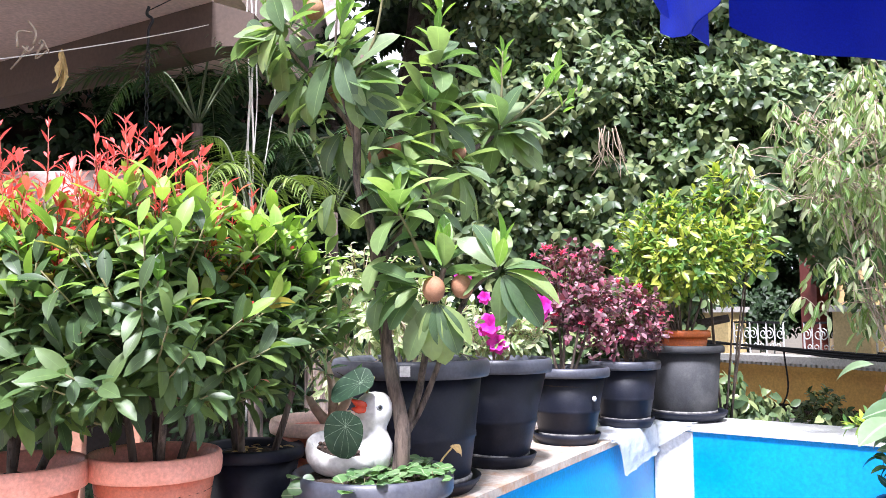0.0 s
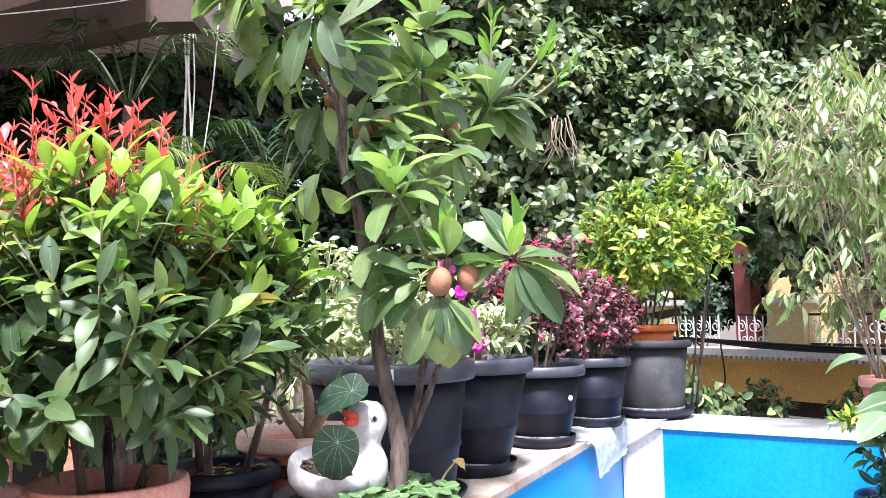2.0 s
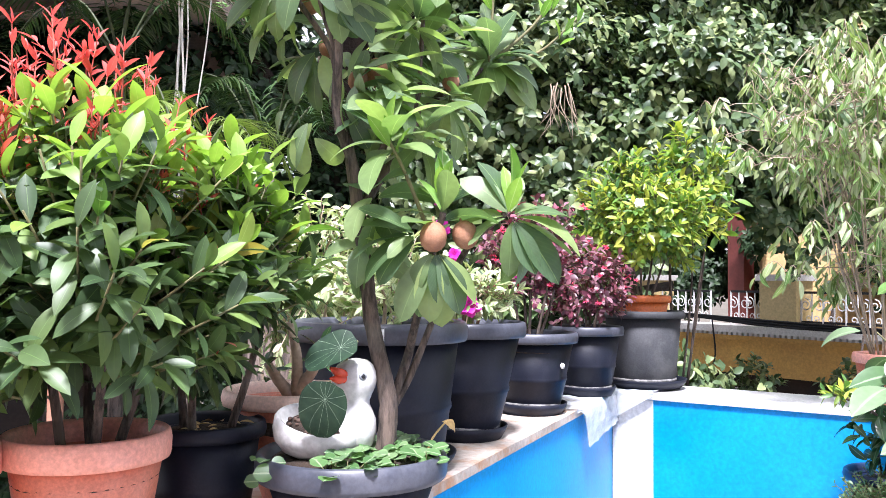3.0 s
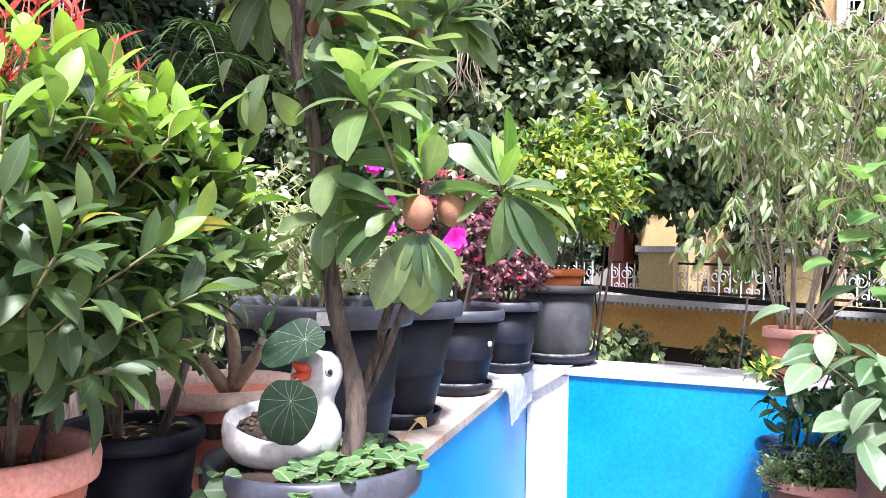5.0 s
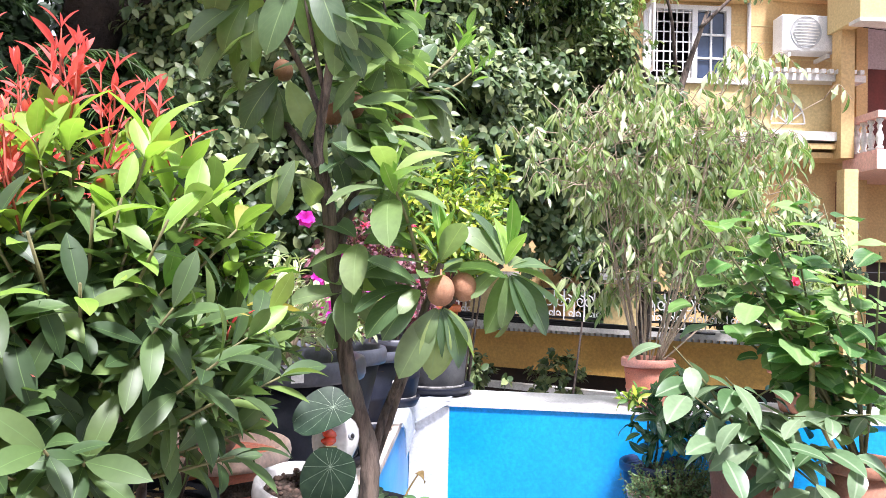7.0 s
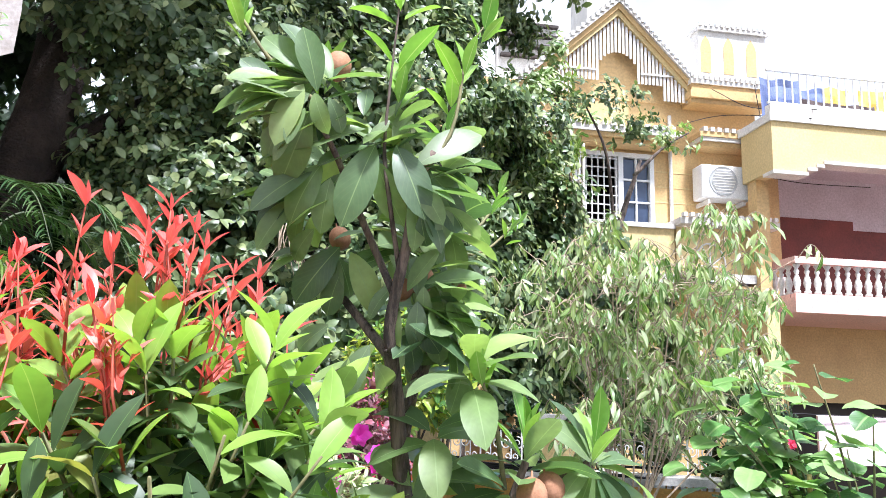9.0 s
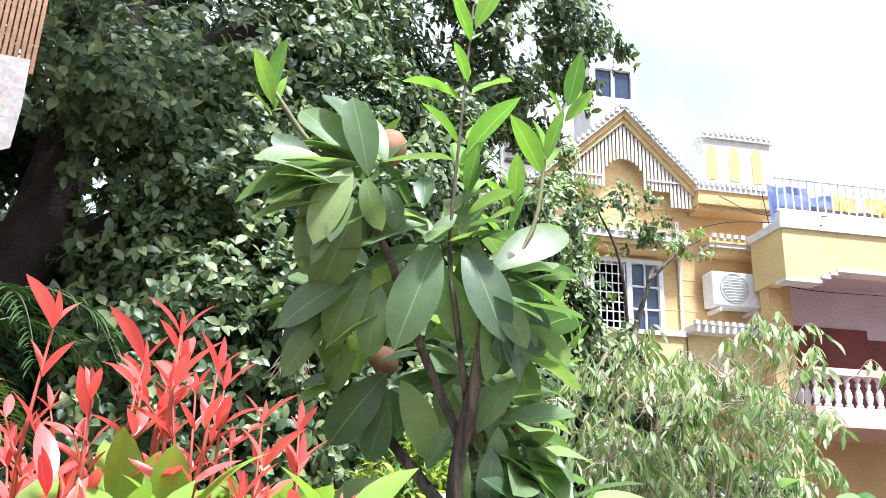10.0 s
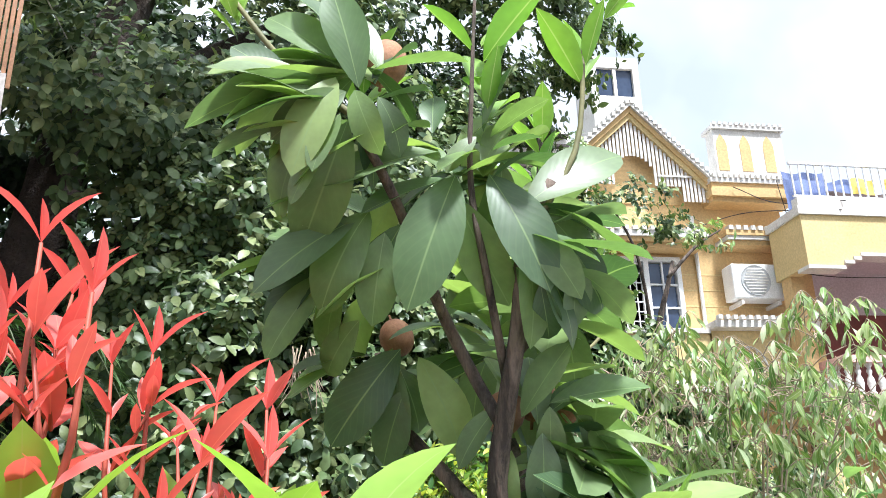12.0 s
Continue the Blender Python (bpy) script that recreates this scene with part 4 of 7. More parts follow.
fruit((-0.016, 2.053, 1.597), 0.028)
fruit((0.051, 2.088, 1.604), 0.027, (0.3, -0.2, -1))
fruit((-0.353, 2.215, 2.365), 0.026, (0.2, 0, 1))
fruit((-0.145, 2.245, 1.985), 0.026, (0.1, -0.1, 1))
fruit((-0.185, 2.25, 1.965), 0.024, (-0.5, -0.2, -0.6))
fruit((0.03, 2.4, 2.0), 0.02, (0.5, -0.5, 0.2))
fruit((-0.3, 2.25, 2.14), 0.024, (-0.4, 0.2, -1))
fruit((-0.27, 2.36, 2.07), 0.022, (0.2, -0.3, -1))

# ---- red-tipped shrubs ----
SHAPES_SHRUB = [leaf_shape(0.094, 0.034, 0.28, 0.5, 7, 0.55), leaf_shape(0.084, 0.033, 0.38, 0.2, 7, 0.55), leaf_shape(0.1, 0.033, 0.22, 0.9, 7, 0.52, 0.3)]
SHAPES_TIP = [leaf_shape(0.046, 0.013, 0.4, 0.3, 6, 0.45, 0.2), leaf_shape(0.034, 0.01, 0.55, 0.1, 6, 0.45), leaf_shape(0.058, 0.018, 0.35, 0.5, 6, 0.5, -0.2)]
PATH = [(-0.33, 0.66, 1.54), (-0.67, 0.58, 1.64), (-0.885, 0.68, 1.71), (-0.9, 0.95, 1.76), (-0.846, 1.19, 1.84), (-0.787, 1.334, 1.837), (-0.714, 1.443, 1.835)]


def clear_of_walk(p, room=0.3):
    return all((p - Vector(q)).length > room for q in PATH)


def red_shrub(label, pot_c, pot_top, centre, radii, shoots, tips, seed, stems=4, low=0.05):
    r = random.Random(seed)
    ob = thing("red_tip_shrub", label, "shrub", group="red-tipped shrubs")
    green, joined, red, fresh = Leaves(SHAPES_SHRUB, LEAF_RED), Leaves(SHAPES_SHRUB, LEAF_REDJ), Leaves(SHAPES_TIP, LEAF_TIP), Leaves(SHAPES_SHRUB, LEAF_NEW)
    c = Vector(centre)
    trunks = []
    for k in range(stems):
        a = 6.28 * k / stems + r.random()
        foot = Vector((pot_c[0] + 0.04 * math.cos(a), pot_c[1] + 0.04 * math.sin(a), pot_top - 0.09))
        head = Vector((c.x + 0.5 * radii[0] * math.cos(a), c.y + 0.5 * radii[1] * math.sin(a), c.z + 0.1))
        mid = foot.lerp(head, 0.5) + Vector((r.uniform(-0.03, 0.03), r.uniform(-0.03, 0.03), 0))
        trunks.append((foot, mid, head))
        part("stem", mesh_data("stem", *branch([foot, mid, head], 0.011, 0.005, 7, 5, 0.12, k), BARK), ob)
    twigs, reds = [], []
    for k in range(shoots):
        z = 1 - (k + 0.5) / shoots * (1.55 - low)
        a = k * 2.39996 + r.uniform(-0.2, 0.2)
        q = math.sqrt(max(0.0, 1 - z * z))
        inner = r.uniform(0.72, 1.0) if r.random() < 0.65 else r.uniform(0.35, 0.72)
        d = Vector((q * math.cos(a), q * math.sin(a), z))
        end = c + Vector((d.x * radii[0], d.y * radii[1], d.z * radii[2])) * inner
        end.z += 0.04 * noise.noise(end * 6)
        way = (d + Vector((0, 0, 0.8))).normalized()
        # gaps between the tufts
        if not clear_of_walk(end) or noise.noise(end * 8.0) < -0.14:
            continue
        base = end - way * 0.13 - Vector((d.x, d.y, 0)) * 0.04
        twigs.append(tube([base, end], [0.003, 0.002], 4))
        side = way.orthogonal().normalized()
        for i in range(5):
            t = i / 4
            p = base.lerp(end, 0.25 + 0.75 * t)
            w = Matrix.Rotation(i * 1.57 + k, 3, way)
            for sgn in (1, -1):
                e = 1.45 - 1.0 * t + r.uniform(-0.25, 0.25)
                dd = way * math.cos(e) + (w @ side) * (sgn * math.sin(e)) + Vector((0, 0, 0.12 - 0.4 * (1 - t) - (0.25 if z < 0 else 0)))
                m = along(p, dd, way + Vector((0, 0, 0.5)), r.uniform(0.7, 1.1), r.uniform(-0.4, 0.4))
                if clear_of_walk(p + dd.normalized() * 0.09):
                    (fresh if i > 2 and z > 0.15 and r.random() < 0.15 + 0.8 * z else green).add(m, r.randrange(3))
        crowd = tips * (1.0 if end.x < -0.62 else 0.6 if end.x < -0.5 else 0.35)
        for turn in range(2):
            if r.random() > max(0.06, crowd * (0.6 if turn else 1.0) * (z - 0.35)):
                continue
            n = 1 if z < 0.3 else r.choice((2, 3, 4, 4, 5)) if end.x < -0.6 else r.choice((1, 2, 2, 3))
            up = (way + Vector((r.uniform(-0.35, 0.35), r.uniform(-0.35, 0.35), 1.2))).normalized()
            length = r.uniform(0.025, 0.05) + 0.028 * n if n > 1 else 0.022
            top = end + up * (length + 0.04)
            if not clear_of_walk(top, 0.33 if top.x < -0.76 else 0.38) or top.z > 2.1 - 1.2 * max(0.0, top.x + 0.66):
                continue
            bow = end + up * (length * 0.5) + Vector((r.uniform(-0.008, 0.008), r.uniform(-0.008, 0.008), 0))
            reds.append(tube([end, bow, end + up * length], [0.0022, 0.0018, 0.001], 5))
            for i in range(n):
                p = end + up * (length * (i + 1) / n)
                w = Matrix.Rotation(i * 1.57 + k + turn, 3, up)
                if i == 1 and n > 3:
                    sd = (up + (w @ side) * 0.8).normalized()
                    reds.append(tube([p, p + sd * 0.05], [0.0015, 0.001], 4))
                    for j in range(4):
                        red.add(along(p + sd * (0.03 + 0.02 * (j // 2)), sd + (w @ side).cross(sd) * (0.8 if j % 2 else -0.8), up, r.uniform(0.5, 0.8), r.uniform(-0.4, 0.4)), j)
                for sgn in (1, -1):
                    dd = up * (0.75 + 0.25 * i / n) + (w @ side) * sgn * (0.75 - 0.35 * i / n)
                    red.add(along(p, dd, up, r.uniform(0.5, 1.05), r.uniform(-0.4, 0.4)), r.randrange(3))
            if n > 1:
                red.add(along(end + up * length, up, side, r.uniform(0.6, 1.0), 0), 1)
    part("brushwood", mesh_data("brushwood", *merge(*twigs), GREENTWIG), ob)["kind"] = "stuff"
    green.items.sort(key=lambda it: it[1].translation.y + 0.5 * it[1].translation.x)
    meshes = [mesh_data("leaf", v, f, LEAF_RED, u) for v, f, u in SHAPES_SHRUB]
    for k, m in green.items[:300]:
        part("leaf", meshes[k], ob, m)
    if green.items[300:]:
        part("foliage", joined.joined("foliage", green.items[300:]), ob)["kind"] = "stuff"
    if fresh.items:
        fresh.single("new_leaf", ob, 150, "new_foliage")
    if reds:
        part("shoot_tuft", mesh_data("shoot_tuft", *merge(*reds), REDTWIG), ob)["kind"] = "stuff"
        red.single("young_leaf", ob, 200, "young_foliage")


red_shrub("bushy green shrub thick with red young shoots", (-0.96, 1.87), 1.21, (-0.98, 1.96, 1.48), (0.33, 0.36, 0.34), 300, 2.0, 11)
red_shrub("bushy green shrub topped with red young shoots", (-0.69, 2.03), 1.21, (-0.66, 1.95, 1.5), (0.3, 0.36, 0.35), 305, 1.9, 12)
red_shrub("bushy green shrub with a few red shoots", (-0.535, 2.3), 1.185, (-0.46, 2.25, 1.5), (0.19, 0.24, 0.31), 160, 0.7, 13, 3, 0.4)


# ---- duck planter and the plants in the front bowl ----
def duck_mesh():
    """A hollow bowl of a body, open at the back and tipped towards the terrace, a round breast, neck and head."""
    pieces = []
    bowl = lathe([(0, 0), (0.05, 0.002), (0.075, 0.018), (0.09, 0.045), (0.093, 0.07), (0.09, 0.088), (0.086, 0.093), (0.08, 0.088), (0.074, 0.06), (0, 0.05)], 44)
    v = []
    for x, y, z in bowl[0]:
        k = 1 + 0.22 * max(0, -x / 0.09)
        tip = (z / 0.09) ** 2
        v.append((x * k, y * 0.9, z + tip * (0.3 * y + 0.016 * max(0.0, -x / 0.09 - 0.4))))
    pieces.append((v, bowl[1]))
    front = lathe([(0.0, 0.005), (0.03, 0.008), (0.05, 0.03), (0.057, 0.06), (0.054, 0.088), (0.045, 0.108), (0.038, 0.122), (0.037, 0.132), (0.041, 0.145), (0.0475, 0.162), (0.05, 0.18), (0.047, 0.198), (0.039, 0.213), (0.025, 0.224), (0, 0.228)], 32)
    pieces.append(([(x * 1.04 + 0.058 + 0.06 * z, y * 0.95 - 0.004, z) for x, y, z in front[0]], front[1]))
    return mesh_data("duck_planter", *merge(*pieces), CERAMIC)


dk = tagged(part("duck_planter", duck_mesh()), "white glazed ceramic duck planter with an orange beak", "planter")
dk.matrix_basis = pose(-0.247, 2.178, 1.124, 0, 0, 12) @ Matrix.Diagonal((0.95, 0.95, 0.94, 1))


def bill(lift):
    """One flat half of the beak, rising towards the tail."""
    pts = spline([(0.042, -0.036, 0.188 + lift * 0.4), (0.024, -0.05, 0.194 + lift * 0.7), (0.008, -0.056, 0.202 + lift)], 4)
    v, f = tube(pts, [0.011, 0.0115, 0.012, 0.012, 0.011, 0.0095, 0.0075, 0.005, 0.003][:len(pts)], 10)
    return [(x, y, z + (z - 0.195) * -0.1) for x, y, z in v], f


for lift in (0.012, -0.014):
    part("beak", mesh_data("beak", *bill(lift), BEAK), dk, label="orange-red glazed beak")
EYEG = surface("grey_painted_ring", (0.2, 0.22, 0.24), (0.3, 0.32, 0.34), 0.3, 10, 80, 0.0)
eye = part("eye", mesh_data("eye", *moved(lathe([(0, 0.0035), (0.006, 0.003), (0.0095, 0.001), (0.009, -0.003), (0, -0.004)], 18), pose(0.082, -0.0475, 0.19, 82, 0, 16)), EYEG), dk, label="painted grey eye")
part("pupil", mesh_data("pupil", *moved(lathe([(0, 0.0055), (0.004, 0.005), (0.006, 0.002), (0, 0.0)], 16), pose(0.082, -0.0475, 0.19, 82, 0, 16)), EYEB), eye, label="black pupil")
part("soil", mesh_data("soil", *moved(lathe([(0.077, -0.004), (0.06, 0.003), (0.03, 0.008), (0, 0.006)], 24), pose(-0.008, 0.0, 0.079, 15)), SOIL), dk)
GRIT = surface("dark_gravel", (0.035, 0.022, 0.017), (0.12, 0.075, 0.055), 0.9, 30, 120, 0.3)
grit = []
for k in range(70):
    a, q = rng.random() * 6.283, 0.066 * math.sqrt(rng.random())
    x, y, w = q * math.cos(a) - 0.012, q * math.sin(a), rng.uniform(0.004, 0.008)
    grit.append(moved(lathe([(0, -w), (w * 0.9, -w * 0.4), (w, w * 0.3), (w * 0.5, w * 0.8), (0, w * 0.85)], 6), pose(x, y, 0.086 + 0.27 * y, rng.uniform(-40, 40), rng.uniform(-40, 40), 0)))
part("gravel", mesh_data("gravel", *merge(*grit), GRIT), dk)["kind"] = "stuff"

alo = thing("alocasia_plant", "small plant with two dark velvety white-veined leaves", "plant")
ALO = leaf_shape(0.155, 0.128, 0.16, 0.4, 18, 0.42, 0, 0.03, 0.52)
alo_me = mesh_data("leaf", *ALO[:2], LEAF_ALO, ALO[2])
part("leaf", alo_me, alo, along((-0.222, 2.055, 1.303), (-0.26, 0.03, -1), (-0.1, -1, 0.25), 0.8))
part("leaf", alo_me, alo, along((-0.172, 2.13, 1.378), (-0.95, -0.12, -0.28), (0.1, -0.6, 0.9), 0.8))
for a, b in (((-0.25, 2.17, 1.19), (-0.22, 2.057, 1.304)), ((-0.245, 2.18, 1.19), (-0.172, 2.132, 1.379))):
    part("stalk", mesh_data("stalk", *branch([a, (Vector(a) + Vector(b)) / 2 + Vector((0, 0.03, 0.03)), b], 0.003, 0.002, 6, 4, 0), GREENTWIG), alo)

cover = thing("ground_cover", "low round-leaved ground cover plant in the bowl", "plant")
cov = Leaves([leaf_shape(0.034, 0.034, 0.15, 0.2, 6, 0.5, 0, 0, 0.6), leaf_shape(0.026, 0.028, 0.3, 0.2, 6, 0.5, 0, 0, 0.6)], LEAF_CLOVER)
stalks = []
for k in range(100):
    a, q = rng.uniform(-1.9, 0.75), rng.uniform(0.3, 1.0)
    p = Vector((-0.186 + 0.185 * q * math.cos(a), 2.2 + 0.185 * q * math.sin(a), 1.12))
    if (p - Vector((-0.25, 2.17, 1.12))).length < 0.1 and p.x < -0.15:
        continue
    top = p + Vector((rng.uniform(-0.015, 0.02), rng.uniform(-0.025, 0.01), rng.uniform(0.004, 0.034)))
    stalks.append(tube([p, top], [0.0012, 0.001], 4))
    n = rng.choice((1, 3, 3))
    for i in range(n):
        b = rng.random() * 6.28 + i * 2.1
        cov.add(along(top, (math.cos(b), math.sin(b), rng.uniform(-0.1, 0.4)), (0, -0.25, 1), rng.uniform(0.75, 1.15)), i)
for k in range(7):
    a = -2.6 + rng.uniform(-0.3, 0.3)
    p = Vector((-0.186 + 0.2 * math.cos(a), 2.2 + 0.2 * math.sin(a), 1.145 - rng.uniform(0, 0.06)))
    b = rng.random() * 6.28
    cov.add(along(p, (math.cos(b), math.sin(b) - 0.4, 0.1), (-0.2, -0.7, 0.6), rng.uniform(0.9, 1.3)), k)
cov.single("leaf", cover)
part("stalk_tuft", mesh_data("stalk_tuft", *merge(*stalks), GREENTWIG), cover)["kind"] = "stuff"
dry = thing("dry_twig", "short dry twig with a curled brown leaf", "twig")
part("twig", mesh_data("twig", *branch([(-0.03, 2.22, 1.11), (-0.01, 2.22, 1.16), (0.02, 2.23, 1.195)], 0.003, 0.002, 6, 4), STRAW), dry)
DRY = leaf_shape(0.05, 0.03, 0.6, 1.2, 6, 0.5, 0.5, 0.2)
part("leaf", mesh_data("leaf", *DRY[:2], STRAW, DRY[2]), dry, along((0.01, 2.23, 1.195), (1, -0.1, -0.3), (0, -1, 1)))
litter = Leaves([leaf_shape(0.03, 0.014, 0.3, 0.4, 4)], STRAW)
for k in range(14):
    a, q = rng.random() * 6.28, rng.uniform(0.02, 0.1)
    litter.add(along((-0.535 + q * math.cos(a), 2.3 + q * math.sin(a), 1.172), (math.cos(k), math.sin(k), 0.15), (0, 0, 1), rng.uniform(0.7, 1.3), rng.uniform(-0.4, 0.4)))
lit = thing("leaf_litter", "dry pale leaf litter on the soil", "litter", kind="stuff")
part("litter", litter.joined("litter"), lit)

# adenium in the terracotta bowl
ade = thing("adenium_plant", "stubby bare-stemmed succulent in the bowl", "plant")
for pts in ([(-0.360, 2.510, 1.19), (-0.350, 2.490, 1.26), (-0.355, 2.490, 1.33), (-0.370, 2.480, 1.4)], [(-0.360, 2.510, 1.2), (-0.400, 2.480, 1.26), (-0.425, 2.480, 1.3)], [(-0.355, 2.500, 1.22), (-0.310, 2.480, 1.28), (-0.290, 2.480, 1.33)]):
    part("stem", mesh_data("stem", *branch(pts, 0.018, 0.009, 9, 5, 0.2), TWIG), ade)
ado = Leaves([leaf_shape(0.06, 0.022, 0.3, 0.4, 5)], LEAF_DARK)
for c in ((-0.370, 2.480, 1.4), (-0.425, 2.480, 1.3), (-0.290, 2.480, 1.33)):
    rosette(ado, c, (0, -0.1, 1), 9, (0.4, 1.7))
ado.single("leaf", ade)


# ---- flowering plants along the ledge ----
def bush(name, label, category, foot, centre, radii, mat, shapes, n, seed, stems=5, stem_mat=None, lean=0.4, droop=0.0, shell=0.55):
    """A bush: stems from its foot, twigs, and leaves in tufts through its crown."""
    r = random.Random(seed)
    ob = thing(name, label, category)
    L = Leaves(shapes, mat)
    c = Vector(centre)
    tw = []
    per = 6
    for k in range(n // per):
        z = r.uniform(-0.75, 1)
        a = r.random() * 6.283
        q = math.sqrt(1 - z * z)
        d = Vector((q * math.cos(a), q * math.sin(a), z))
        p = c + Vector((d.x * radii[0], d.y * radii[1], d.z * radii[2])) * (shell + (1 - shell) * r.random()) * (1 + 0.22 * noise.noise(d * 2.3 + Vector((seed, 0, 0))))
        way = (d + Vector((0, 0, lean))).normalized()
        tw.append(tube([p - way * 0.1, p], [0.0025, 0.0015], 4))
        s = way.orthogonal().normalized()
        for i in range(per):
            e = r.uniform(0.3, 1.4)
            dd = way * math.cos(e) + (Matrix.Rotation(i * 2.4 + k, 3, way) @ s) * math.sin(e) - Vector((0, 0, droop))
            L.add(along(p - way * (0.012 * i), dd, way + Vector((0, -0.2, 0.6)), r.uniform(0.7, 1.15), r.uniform(-0.5, 0.5)), r.randrange(len(shapes)))
    f = Vector(foot)
    for k in range(stems):
        a = 6.283 * k / stems + r.random()
        h = c + Vector((radii[0] * 0.55 * math.cos(a), radii[1] * 0.55 * math.sin(a), r.uniform(-0.2, 0.5) * radii[2]))
        b = f + Vector((0.03 * math.cos(a), 0.03 * math.sin(a), -0.03))
        part("stem", mesh_data("stem", *branch([b, b.lerp(h, 0.5) + Vector((r.uniform(-0.04, 0.04), 0, 0.03)), h], 0.008, 0.003, 6, 4, 0.1, k), stem_mat or BARK), ob)
    part("brushwood", mesh_data("brushwood", *merge(*tw), stem_mat or GREENTWIG), ob)["kind"] = "stuff"
    part("foliage", L.joined("foliage"), ob)["kind"] = "stuff"
    return ob


def blossom(parent, c, r, mat, n=6, face=(0, -1, 0.4)):
    shapes = [leaf_shape(r, r * 0.75, 0.2, 0.4, 5, 0.6, 0, 0.15, 0.7)]
    L = Leaves(shapes, mat)
    face = Vector(face).normalized()
    s = face.orthogonal().normalized()
    for i in range(n * 2):
        e = 1.25 if i < n else 0.7
        dd = face * math.cos(e) + (Matrix.Rotation(i * 6.283 / n, 3, face) @ s) * math.sin(e)
        L.add(along(c, dd, face, rng.uniform(0.85, 1.1)))
    part("flower", L.joined("flower"), parent)


SMALL = [leaf_shape(0.055, 0.02, 0.3, 0.3, 4), leaf_shape(0.045, 0.018, 0.3, 0.5, 4)]
ROUNDISH = [leaf_shape(0.042, 0.026, 0.25, 0.3, 4), leaf_shape(0.034, 0.022, 0.3, 0.5, 4)]
az1 = bush("azalea_plant", "sparse pale-leaved plant with a magenta flower", "plant", (-0.16, 2.92, 1.3), (-0.14, 2.95, 1.5), (0.24, 0.2, 0.18), LEAF_VAR, SMALL, 500, 21, 6, TWIG)
blossom(az1, (0.02, 2.86, 1.66), 0.035, PETAL)
az2 = bush("azalea_plant", "pale-leaved azalea with big magenta flowers", "plant", (0.125, 3.37, 1.31), (0.15, 3.38, 1.46), (0.2, 0.18, 0.14), LEAF_VAR, SMALL, 420, 22, 5, TWIG)
for c, q in (((0.1, 3.24, 1.49), 0.055), ((0.3, 3.3, 1.56), 0.055), ((0.13, 3.25, 1.42), 0.045), ((0.03, 3.3, 1.8), 0.035), ((0.08, 3.3, 1.6), 0.03)):
    blossom(az2, c, q, PETAL)
def tuft(parent, c, r):
    """A loose flower tuft of narrow ribbon petals."""
    L = Leaves([leaf_shape(r, r * 0.22, 0.2, 0.9, 4), leaf_shape(r * 0.8, r * 0.2, 0.2, 0.3, 4)], PETAL_RED)
    for i in range(16):
        a, e = i * 2.4, rng.uniform(0.3, 1.7)
        L.add(along(c, (math.sin(e) * math.cos(a), math.sin(e) * math.sin(a) - 0.4, math.cos(e)), (0, -0.6, 0.8), rng.uniform(0.7, 1.1), rng.uniform(-0.6, 0.6)), i)
    part("flower_tuft", L.joined("flower_tuft"), parent, label="pinkish red ribbon flowers")


lo = bush("loropetalum_shrub", "purple-leaved shrub with red flower tufts", "shrub", (0.445, 3.93, 1.25), (0.47, 4.0, 1.62), (0.27, 0.25, 0.27), LEAF_PURPLE, ROUNDISH, 1500, 23)
for k in range(22):
    a = rng.uniform(-2.9, -0.2)
    tuft(lo, (0.48 + 0.25 * math.cos(a), 4.05 + 0.2 * math.sin(a), rng.uniform(1.45, 1.85)), rng.uniform(0.02, 0.034))
lo2 = bush("loropetalum_shrub", "purple-leaved shrub with a few red flowers", "shrub", (0.81, 4.5, 1.25), (0.8, 4.46, 1.48), (0.26, 0.24, 0.24), LEAF_PURPLE, ROUNDISH, 1300, 24)
for k in range(14):
    a = rng.uniform(-2.9, -0.2)
    tuft(lo2, (0.8 + 0.24 * math.cos(a), 4.46 + 0.2 * math.sin(a), rng.uniform(1.4, 1.7)), rng.uniform(0.018, 0.03))
du = bush("lime_shrub", "lime-green and yellow leaved bush in the orange pot", "shrub", (1.17, 4.8, 1.41), (1.15, 4.75, 1.85), (0.38, 0.32, 0.38), LEAF_LIME, [leaf_shape(0.075, 0.028, 0.3, 0.4, 4), leaf_shape(0.06, 0.024, 0.3, 0.3, 4)], 2300, 25, 6)
blossom(du, (1.04, 4.39, 1.9), 0.03, PETAL_WHITE)
bush("lime_shrub", "yellow-green sprigs rising behind the lime bush", "shrub", (1.45, 5.0, 0.95), (1.5, 4.95, 2.05), (0.25, 0.22, 0.4), LEAF_LIME, [leaf_shape(0.1, 0.036, 0.3, 0.5, 4), leaf_shape(0.08, 0.03, 0.3, 0.3, 4)], 500, 26, 5)
bush("variegated_fig", "variegated creamy-leaved shrub behind the pots", "shrub", (-0.5, 3.3, 0.95), (-0.42, 3.35, 1.45), (0.36, 0.24, 0.4), LEAF_VAR, SMALL, 1500, 27, 6, TWIG, -0.3, 0.5)

# ---- plants by the blue wall ----
before = set(scene.objects)
wp = thing("weeping_shrub", "tall thin shrub with pale narrow drooping leaves", "shrub")
r5 = random.Random(55)
pale = Leaves([leaf_shape(0.078, 0.021, 0.25, 0.5, 4), leaf_shape(0.062, 0.018, 0.3, 0.3, 4), leaf_shape(0.09, 0.024, 0.25, 0.7, 4)], LEAF_PALE)
tw = []


